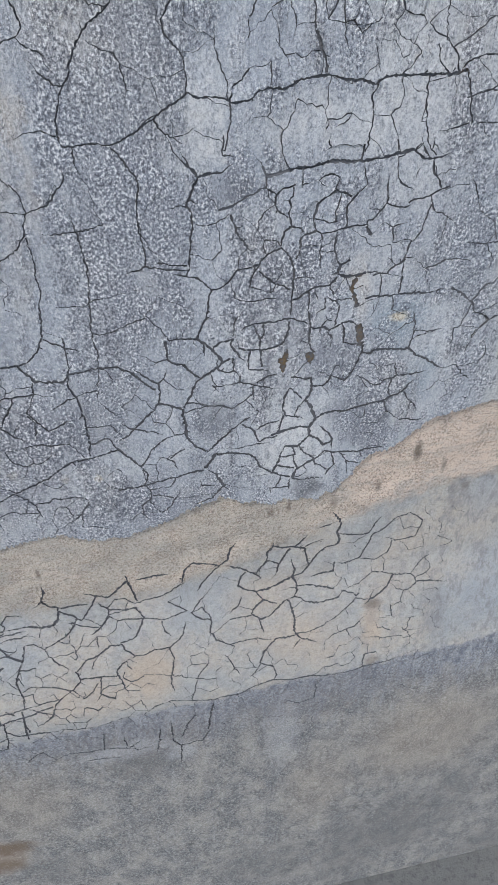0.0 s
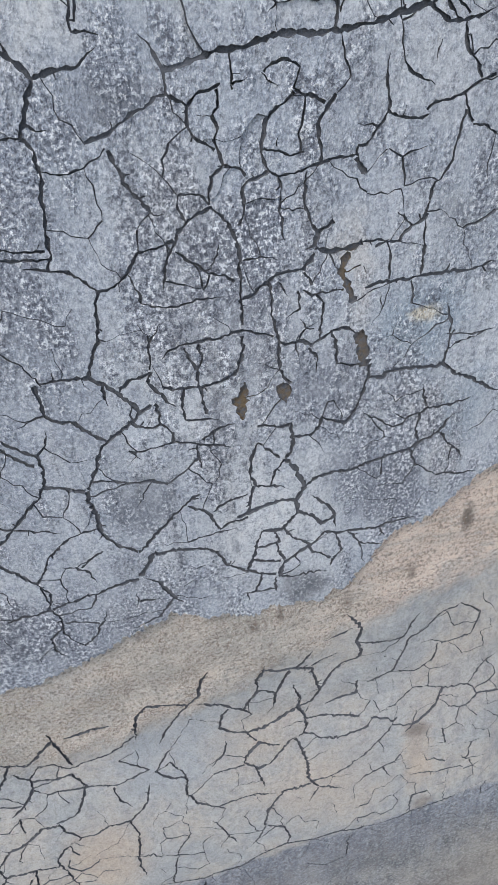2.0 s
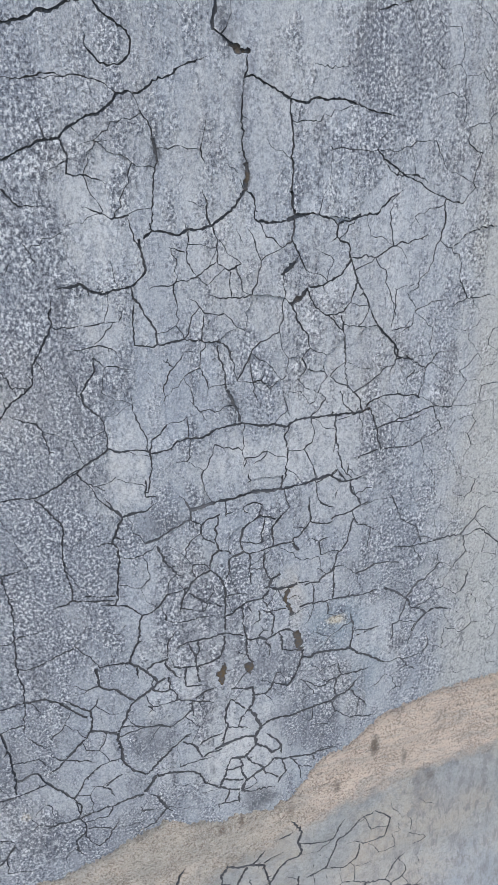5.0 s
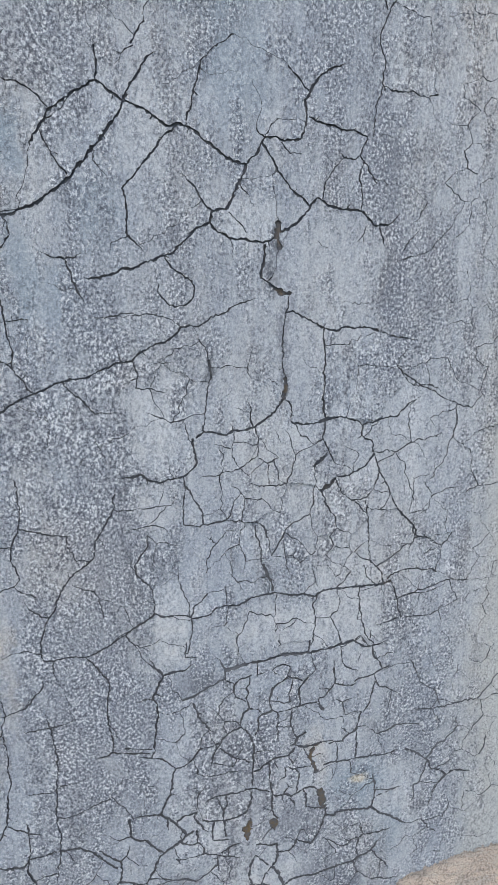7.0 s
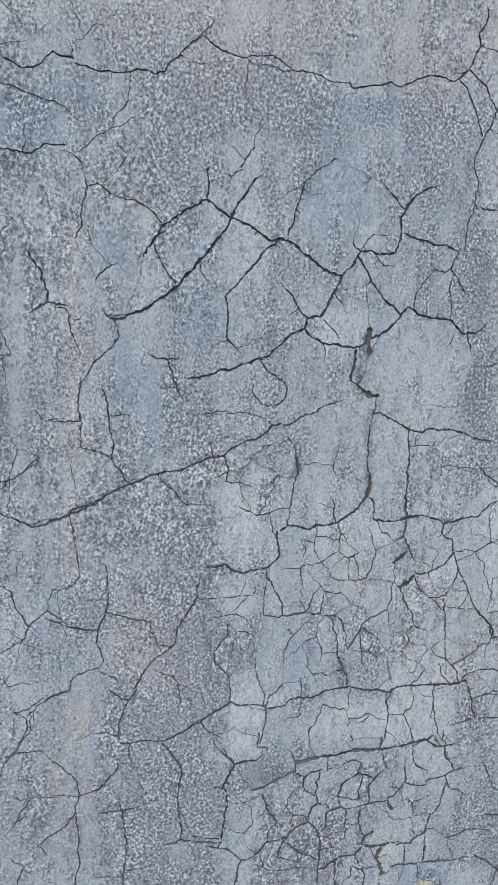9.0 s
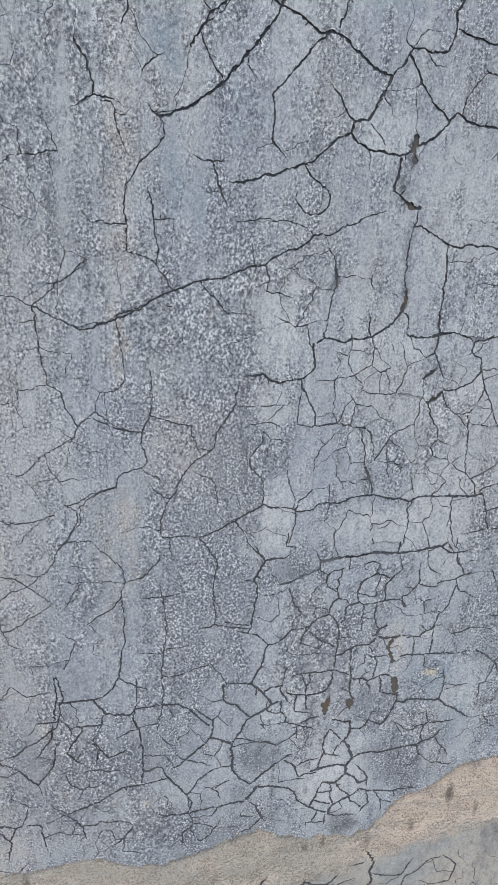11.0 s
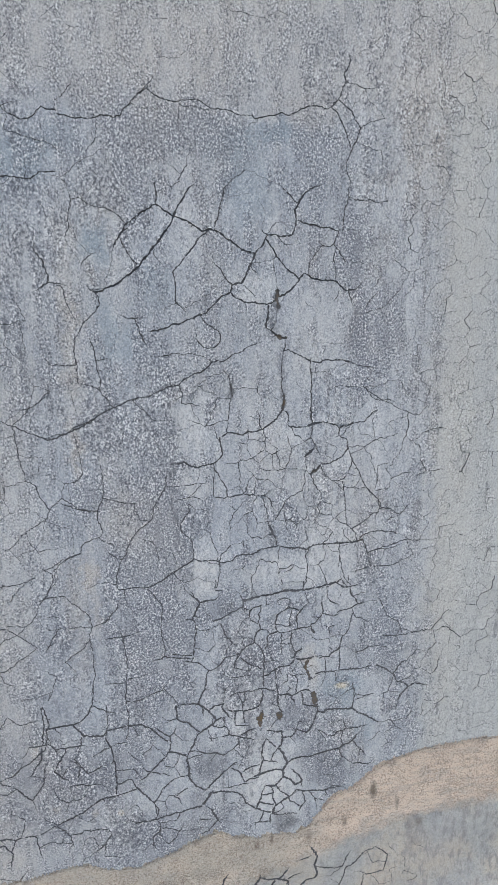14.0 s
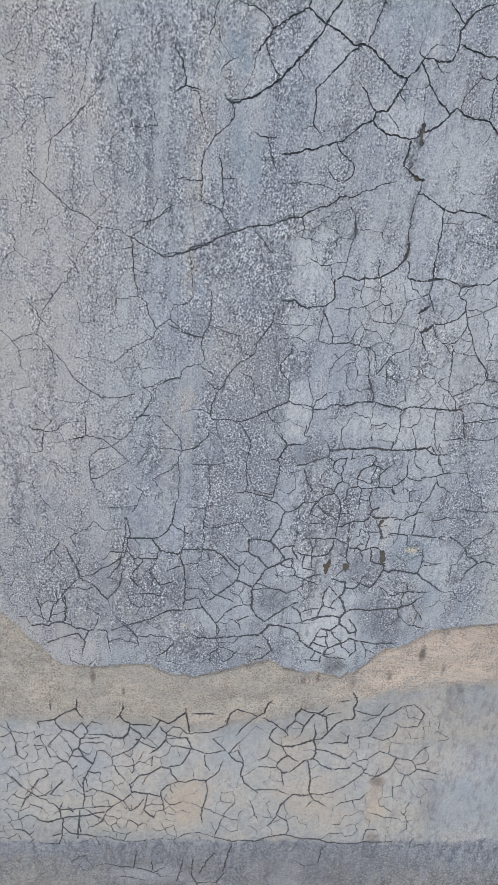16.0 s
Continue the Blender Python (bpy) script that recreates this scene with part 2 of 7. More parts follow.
# brown marks, and the shade of two small holes put in as colour
LOW_SPOTS = [
    (0.131, 1.170, 0.005, 0.013, 1), (-0.011, 1.117, 0.003, 0.010, 0.9), (-0.031, 1.110, 0.004, 0.006, 0.9), (0.041, 1.111, 0.005, 0.010, 0.6),
    (0.101, 0.935, 0.012, 0.008, 0.7), (0.106, 0.833, 0.011, 0.010, 0.7), (-0.330, 1.097, 0.004, 0.014, 0.9), (-0.286, 1.072, 0.003, 0.008, 0.9),
    (0.091, 1.127, 0.004, 0.008, 0.8), (0.166, 1.143, 0.003, 0.010, 0.7), (0.199, 1.107, 0.005, 0.008, 0.6),
]
BASE_BROWN = [
    (-0.438, 0.502, 0.037, 0.024, 1), (-0.459, 0.446, 0.038, 0.029, 0.9),
]


def warped(k, amount, scale, stretch=(1, 1, 1)):
    """The place, pushed about by noise, so that stains get ragged outlines."""
    push = k.vec("SUBTRACT", k.noise(scale, 5, 0.65, stretch, 3.1, color=True), (0.5, 0.5, 0.5))
    return k.vec("MULTIPLY_ADD", push, (amount, amount, amount), k.place)


def upper_plaster_material():
    k = Nodes("weathered_grey_plaster")
    w = warped(k, 0.06, 38)
    streak = k.noise(34, 5, 0.62, (1, 1, 0.10), 5.0)
    drip = k.noise(90, 3, 0.6, (1, 1, 0.06), 12.0)
    cloud = k.noise(9, 5, 0.6, (1, 1, 0.6), 9.0)
    blotch = k.noise(60, 6, 0.68, (1, 1, 0.5), 2.0)
    patch = k.noise(140, 4, 0.65, (1, 1, 0.6), 7.0)
    grain = k.noise(1100, 3, 0.7)
    sand = k.noise(600, 2.5, 0.6, shift=1.7)
    dark = k.stains(w, DARK)
    light = k.stains(w, LIGHT)
    # worn areas, where the skin has gone and the sand shows
    worn = k.math("ADD", k.math("MULTIPLY", dark, 0.36), k.math("MULTIPLY", streak, 1.0))
    worn = k.math("ADD", worn, k.math("MULTIPLY", k.math("SUBTRACT", blotch, 0.5), 1.15))
    worn = k.math("ADD", worn, k.math("MULTIPLY", k.math("SUBTRACT", drip, 0.5), 0.35))
    worn = k.math("SUBTRACT", worn, k.math("MULTIPLY", light, 0.30))
    split = k.tree.nodes.new("ShaderNodeSeparateXYZ")
    k.put(split.inputs[0], w)
    plain = k.step(split.outputs[0], 0.165, 0.225)        # a smoother strip, painted later
    worn = k.math("SUBTRACT", worn, k.math("MULTIPLY", k.stains(warped(k, 0.13, 30, (1, 1, 0.5)), SKIN), 0.20))
    worn = k.math("SUBTRACT", k.step(worn, 0.35, 0.68), k.math("MULTIPLY", plain, 0.6))
    worn = k.math("MAXIMUM", worn, 0.0)
    col = k.mix(k.step(cloud, 0.35, 0.65), (0.365, 0.395, 0.435), (0.455, 0.47, 0.485))
    warm = k.step(k.noise(14, 5, 0.65, (1, 1, 0.3), 21.0), 0.5, 0.66)
    col = k.mix(k.math("MULTIPLY", warm, 0.4), col, (0.42, 0.405, 0.385))
    pale = k.math("MULTIPLY", k.step(k.noise(48, 5, 0.6, (1, 1, 0.09), 31.0), 0.53, 0.63), k.step(blotch, 0.36, 0.54))
    col = k.mix(k.math("MULTIPLY", pale, 0.5), col, (0.60, 0.61, 0.615))
    col = k.mix(k.math("MULTIPLY", k.step(patch, 0.38, 0.66), 0.42), col, (0.25, 0.275, 0.325))
    col = k.mix(k.math("MULTIPLY", k.stains(w, TEAL), 0.9), col, (0.235, 0.295, 0.345))
    col = k.mix(k.math("MULTIPLY", worn, 0.50), col, (0.20, 0.212, 0.245))
    col = k.mix(k.math("MULTIPLY", k.step(cloud, 0.50, 0.68), k.math("MULTIPLY", worn, 0.4)), col, (0.30, 0.275, 0.25))
    col = k.mix(k.math("MULTIPLY", light, k.step(patch, 0.3, 0.6, 0.95, 0.4)), col, (0.60, 0.60, 0.59))
    ochre = k.math("MULTIPLY", k.stains(w, OCHRE), k.step(blotch, 0.3, 0.6, 0.55, 1.0))
    col = k.mix(k.math("MULTIPLY", ochre, 0.6), col, (0.52, 0.46, 0.385))
    fleck = k.stains(warped(k, 0.012, 120), SPOTS)
    col = k.mix(k.math("MULTIPLY", fleck, 0.8), col, (0.58, 0.50, 0.36))
    smudge = k.math("MULTIPLY", k.stains(warped(k, 0.03, 60), SMUDGE), k.step(blotch, 0.3, 0.6, 0.5, 1.0))
    col = k.mix(k.math("MULTIPLY", smudge, 0.92), col, (0.085, 0.09, 0.10))
    col = k.mix(k.math("MULTIPLY", plain, 0.65), col, (0.465, 0.468, 0.44))
    faded = k.math("MAXIMUM", k.step(split.outputs[0], -0.26, -0.37), k.math("MULTIPLY", k.step(split.outputs[2], 2.0, 2.05), 0.7))
    col = k.mix(k.math("MULTIPLY", faded, k.step(blotch, 0.3, 0.6, 0.85, 0.5)), col, (0.48, 0.452, 0.42))
    bluish_dark = k.math("MULTIPLY", k.stains(w, BLUISH_DARK), k.step(blotch, 0.32, 0.58, 0.45, 0.9))
    col = k.mix(bluish_dark, col, (0.225, 0.24, 0.275))
    # pale sand grains where the skin is worn, with the pits' shade painted between
    ground = k.math("MULTIPLY_ADD", worn, 0.8, k.math("MULTIPLY", k.step(patch, 0.46, 0.64), 0.3))
    curl = k.noise(500, 2.5, 0.6, (1, 1, 0.85), 51.0)
    crisp = k.noise(1150, 2, 0.6, shift=57.0)
    sandy = k.math("MULTIPLY_ADD", curl, 0.68, k.math("MULTIPLY", crisp, 0.32))
    some = k.step(k.noise(60, 5, 0.7, (1, 1, 0.35), 41.0), 0.38, 0.58, 0.45, 1.0)
    grains = k.math("MULTIPLY", k.step(sandy, 0.525, 0.575), k.math("MULTIPLY", some, k.math("MINIMUM", k.math("MULTIPLY_ADD", ground, 0.95, 0.33), 1.0)))
    col = k.mix(k.math("MULTIPLY", grains, 0.85), col, (0.76, 0.77, 0.78))
    pit_shade = k.math("MULTIPLY", k.step(sandy, 0.475, 0.415), k.math("MINIMUM", k.math("MULTIPLY_ADD", ground, 0.78, 0.29), 0.9))
    col = k.mix(pit_shade, col, (0.09, 0.095, 0.115))
    # algae and dirt in runs down the wall
    runs = k.math("MULTIPLY", k.step(drip, 0.53, 0.64), k.step(streak, 0.47, 0.58))
    col = k.mix(k.math("MULTIPLY", runs, k.math("MULTIPLY", k.step(patch, 0.42, 0.58, 0.05, 0.6), k.step(blotch, 0.4, 0.55))), col, (0.12, 0.125, 0.14))
    col = k.mix(0.35, col, k.mix(k.step(grain, 0.3, 0.7), (0.15, 0.15, 0.15), (0.68, 0.68, 0.68)), "OVERLAY")
    # no two pieces have weathered alike
    piece = k.tree.nodes.new("ShaderNodeObjectInfo").outputs["Random"]
    col = k.mix(k.step(piece, 0.0, 1.0, 0.0, 0.13), col, (0.22, 0.235, 0.265))
    height = k.math("ADD", k.math("MULTIPLY", sand, k.math("MULTIPLY_ADD", ground, 0.7, 0.18)), k.math("MULTIPLY", grain, 0.2))
    height = k.math("ADD", height, k.math("MULTIPLY", k.math("MULTIPLY", sandy, k.math("MULTIPLY_ADD", ground, 0.9, 0.1)), 1.2))
    height = k.math("ADD", height, k.math("MULTIPLY", blotch, 0.9))
    return k.done(col, k.step(worn, 0, 1, 0.75, 0.95), k.bump(height, 0.0011))


def lower_plaster_material():
    k = Nodes("beige_and_grey_undercoat")
    w = warped(k, 0.045, 45)
    split = k.tree.nodes.new("ShaderNodeSeparateXYZ")
    k.put(split.inputs[0], w)
    x, z = split.outputs[0], split.outputs[2]
    cloud = k.noise(16, 5, 0.6, shift=4.0)
    blotch = k.noise(70, 6, 0.7, shift=8.0)
    patch = k.noise(160, 4, 0.65, shift=3.0)
    brush = k.noise(120, 5, 0.68, (1, 1, 0.22), 6.0)
    ridges = k.noise(75, 6, 0.7, (0.6, 1, 1.2), 6.5)
    grain = k.noise(1100, 3, 0.7)
    sand = k.noise(430, 3, 0.65, shift=2.2)
    col = k.mix(k.step(cloud, 0.38, 0.62), (0.36, 0.37, 0.365), (0.44, 0.41, 0.365))
    col = k.mix(k.math("MULTIPLY", k.step(blotch, 0.45, 0.7), 0.5), col, (0.49, 0.49, 0.475))
    col = k.mix(k.math("MULTIPLY", k.step(patch, 0.48, 0.66), 0.5), col, (0.25, 0.26, 0.275))
    col = k.mix(k.math("MULTIPLY", k.stains(w, LOW_BEIGE), 0.7), col, (0.48, 0.39, 0.30))
    col = k.mix(k.math("MULTIPLY", k.stains(w, LOW_BLUE), 0.5), col, (0.315, 0.35, 0.395))
    scour = k.math("MULTIPLY", k.step(k.noise(110, 7, 0.78, (1, 1, 0.35), 33.0), 0.50, 0.59), k.step(x, 0.05, 0.22, 0.2, 0.65))
    col = k.mix(scour, col, (0.22, 0.22, 0.225))
    # the bare beige band under the broken edge of the grey coat
    line = k.step(x, -0.22, 0.25, 1.005, 1.115)
    bare = k.step(k.math("SUBTRACT", z, line), -0.004, 0.022)
    sandy = k.mix(k.step(cloud, 0.35, 0.65), (0.43, 0.395, 0.345), (0.57, 0.50, 0.42))
    pink = k.step(x, 0.02, 0.09)
    sandy = k.mix(k.math("MULTIPLY", pink, 0.85), sandy, (0.70, 0.575, 0.475))
    sandy = k.mix(k.math("MULTIPLY", k.step(ridges, 0.48, 0.66), 0.4), sandy, (0.44, 0.405, 0.345))
    sandy = k.mix(k.math("MULTIPLY", k.step(patch, 0.52, 0.68), 0.5), sandy, (0.62, 0.55, 0.47))
    layers = k.noise(95, 6, 0.75, (0.22, 1, 2.0), 61.0)
    sandy = k.mix(k.math("MULTIPLY", k.step(layers, 0.50, 0.60), 0.45), sandy, (0.40, 0.37, 0.33))
    sandy = k.mix(k.math("MULTIPLY", k.step(k.noise(34, 6, 0.7, (0.7, 1, 1.3), 63.0), 0.50, 0.64), 0.5), sandy, (0.42, 0.40, 0.37))
    col = k.mix(bare, col, sandy)
    # the base below the long joint
    under = k.step(k.math("MULTIPLY_ADD", x, -0.06, z), 0.824, 0.812)
    base = k.mix(k.step(k.math("MULTIPLY_ADD", brush, 0.5, k.math("MULTIPLY", patch, 0.5)), 0.40, 0.60), (0.17, 0.19, 0.235), (0.34, 0.36, 0.395))
    far_down = k.step(k.math("MULTIPLY_ADD", k.math("SUBTRACT", k.noise(45, 6, 0.72, (1, 1, 0.3), 81.0), 0.5), 0.28, z), 0.80, 0.70)
    mottle = k.noise(26, 8, 0.72, (1, 1, 0.7), 14.0)
    low = k.mix(k.step(mottle, 0.38, 0.62), (0.19, 0.20, 0.212), (0.375, 0.36, 0.335))
    low = k.mix(k.math("MULTIPLY", k.step(k.noise(170, 6, 0.78, (1, 1, 0.6), 17.0), 0.55, 0.64), 0.6), low, (0.13, 0.14, 0.155))
    low = k.mix(k.math("MULTIPLY", k.step(k.noise(60, 6, 0.75, (1, 1, 0.25), 19.0), 0.53, 0.68), 0.5), low, (0.47, 0.465, 0.455))
    chips = k.step(k.noise(200, 5, 0.7, (1, 1, 0.7), 23.0), 0.525, 0.575)
    low = k.mix(k.math("MULTIPLY", chips, k.step(mottle, 0.44, 0.56, 0.7, 0.2)), low, (0.11, 0.12, 0.135))
    low = k.mix(k.math("MULTIPLY", k.step(k.noise(260, 4, 0.7, shift=25.0), 0.53, 0.60), 0.4), low, (0.50, 0.50, 0.49))
    base = k.mix(far_down, base, low)
    flow = k.math("MULTIPLY", k.step(k.noise(130, 5, 0.7, (1, 1, 0.12), 85.0), 0.52, 0.60), k.step(z, 0.62, 0.80))
    base = k.mix(k.math("MULTIPLY", flow, 0.55), base, (0.42, 0.435, 0.46))
    crust = k.math("MULTIPLY_ADD", k.noise(300, 4, 0.7, (1, 1, 0.7), 71.0), 0.6, k.math("MULTIPLY", k.noise(750, 2, 0.6, shift=73.0), 0.4))
    some = k.step(mottle, 0.36, 0.60, 0.9, 0.35)
    base = k.mix(k.math("MULTIPLY", k.step(crust, 0.49, 0.43), some), base, (0.10, 0.105, 0.11))
    base = k.mix(k.math("MULTIPLY", k.step(crust, 0.53, 0.58), k.math("MULTIPLY", some, 0.6)), base, (0.52, 0.51, 0.49))
    base = k.mix(k.math("MULTIPLY", k.stains(w, BASE_BEIGE), 0.7), base, (0.40, 0.345, 0.28))
    base = k.mix(k.math("MULTIPLY", k.stains(w, BASE_LIGHT), 0.7), base, (0.50, 0.51, 0.53))
    base = k.mix(k.math("MULTIPLY", k.stains(w, BASE_DARK), 0.7), base, (0.16, 0.165, 0.17))
    base = k.mix(k.math("MULTIPLY", k.stains(w, BASE_BROWN), 0.85), base, (0.16, 0.11, 0.075))
    col = k.mix(under, col, base)
    dirt = k.math("MULTIPLY", k.stains(w, LOW_DARK), k.step(blotch, 0.3, 0.6, 0.3, 1.0))
    col = k.mix(k.math("MULTIPLY", dirt, 0.6), col, (0.19, 0.19, 0.20))
    spot = k.math("MULTIPLY", k.stains(warped(k, 0.008, 160), LOW_SPOTS), k.step(patch, 0.3, 0.55, 0.6, 1.0))
    col = k.mix(k.math("MULTIPLY", spot, 0.85), col, (0.13, 0.105, 0.085))
    # worm-like pits in the bare sand below the tear, their shade painted brown
    worm = k.math("ABSOLUTE", k.math("SUBTRACT", k.noise(210, 3, 0.6, shift=27.0), 0.5))
    worm = k.math("MULTIPLY", k.step(worm, 0.034, 0.010), k.math("MULTIPLY", bare, k.step(k.noise(40, 3, shift=29.0), 0.44, 0.56)))
    col = k.mix(k.math("MULTIPLY", worm, 0.7), col, (0.22, 0.155, 0.115))
    rough = k.math("MAXIMUM", k.math("MULTIPLY", bare, 0.9), k.math("MULTIPLY", under, 0.7))
    # small pits of the sand, their shade put in as dark brown
    pit_shade = k.math("MULTIPLY", k.step(sand, 0.47, 0.38), k.math("MULTIPLY_ADD", rough, 0.35, 0.30))
    col = k.mix(pit_shade, col, (0.17, 0.14, 0.12))
    grit = k.math("MULTIPLY", k.step(sand, 0.56, 0.66), k.math("MULTIPLY_ADD", rough, 0.4, 0.1))
    col = k.mix(grit, col, (0.64, 0.61, 0.57))
    col = k.mix(0.32, col, k.mix(k.step(grain, 0.3, 0.7), (0.15, 0.15, 0.15), (0.66, 0.66, 0.66)), "OVERLAY")
    height = k.math("ADD", k.math("MULTIPLY", sand, k.math("MULTIPLY_ADD", rough, 1.2, 0.2)), k.math("MULTIPLY", grain, 0.2))
    height = k.math("ADD", height, k.math("MULTIPLY", k.math("MULTIPLY_ADD", ridges, k.math("MULTIPLY", bare, 0.5), k.math("ADD", blotch, k.math("MULTIPLY", patch, 0.5))), 1.0))
    return k.done(col, 0.9, k.bump(height, 0.0020))


def broken_plaster_material():
    k = Nodes("broken_plaster_grime_and_shade")
    # grime, with the shade inside cracks and holes mixed into the colour
    col = k.mix(k.noise(220, 4, 0.6), (0.06, 0.064, 0.073), (0.145, 0.15, 0.163))
    col = k.mix(k.math("MULTIPLY", k.stains(k.place, HOLES), k.step(k.noise(300, 3), 0.35, 0.6)), col, (0.145, 0.108, 0.068))
    return k.done(col, 0.95, k.bump(k.noise(500, 3), 0.001))


def crumbled_edge_material():
    k = Nodes("crumbled_plaster_edge")
    col = k.mix(k.noise(160, 4, 0.65), (0.34, 0.31, 0.27), (0.52, 0.47, 0.40))
    return k.done(col, 0.95, k.bump(k.noise(500, 3), 0.001))


def ground_material():
    k = Nodes("dusty_concrete_ground")
    col = k.mix(k.noise(3, 6, 0.65), (0.10, 0.105, 0.105), (0.17, 0.17, 0.165))
    col = k.mix(k.step(k.noise(60, 5, 0.7, shift=3.0), 0.45, 0.75), col, (0.075, 0.078, 0.08))
    return k.done(col, 0.92, k.bump(k.noise(180, 5, 0.7), 0.003))


def block_material():
    k = Nodes("mortar_core")
    col = k.mix(k.noise(30, 5, 0.6), (0.22, 0.20, 0.18), (0.34, 0.31, 0.28))
    return k.done(col, 0.95, k.bump(k.noise(300, 4), 0.002))


GREY, UNDER = upper_plaster_material(), lower_plaster_material()
BROKEN, CRUMB = broken_plaster_material(), crumbled_edge_material()
GROUND, CORE = ground_material(), block_material()

# ---- the wall's shape: x along it, z up, y into it ----
LEFT, RIGHT, TOP = -0.62, 0.62, 2.25     # the stretch that is cracked
RECESS = 0.0028                          # how far the undercoat lies behind the grey coat


def wave(x, z, scale, shift=0.0):
    return noise.noise(Vector((x * scale + shift, 7.3 + shift, z * scale)))


def face_upper(x, z):
    return 0.0016 * wave(x, z, 5.0) + 0.0006 * wave(x, z, 22.0, 3.0)


def face_lower(x, z):
    y = float(np.interp(z, (0.0, 0.56, 0.83, 0.91, 1.0, 1.07), (-0.033, -0.031, -0.029, -0.018, -0.001, RECESS - 0.001)))
    y = y + (RECESS + 0.001 - y) * min(1.0, max(0.0, (z - 1.08) / 0.05))
    rough = min(1.0, max(0.0, (z - 0.99) / 0.06))
    y += (0.0008 + 0.0012 * rough) * wave(x, z, 38.0, 5.0) + 0.0007 * rough * wave(x, z, 120.0, 9.0)
    if z < 0.80:
        y += 0.0013 * wave(x, z, 30.0, 4.0) + 0.0009 * wave(x, z, 75.0, 6.0)
    return y + 0.0012 * wave(x, z, 9.0, 2.0)


def ragged(points, step, amount, rng):
    """A path through the points that strays from them by a share of each leg, like a tear."""
    out = [Vector(points[0])]
    for a, b in zip(points, points[1:]):
        a, b = Vector(a), Vector(b)
        n = max(1, round((b - a).length / step))
        legs = [0.0] * (n + 1)
        span = n
        size = min(amount * (b - a).length, 0.0045)
        while span > 1:
            half = span // 2
            for i in range(0, n + 1 - span, span):
                legs[i + half] = (legs[i] + legs[min(n, i + span)]) / 2 + rng.uniform(-size, size)
            span, size = half, size * 0.6
        side = Vector((a.y - b.y, b.x - a.x)).normalized()
        for i in range(1, n + 1):
            out.append(a.lerp(b, i / n) + side * (legs[i] + (rng.uniform(-0.12, 0.12) * step if i < n else 0)))
    return out


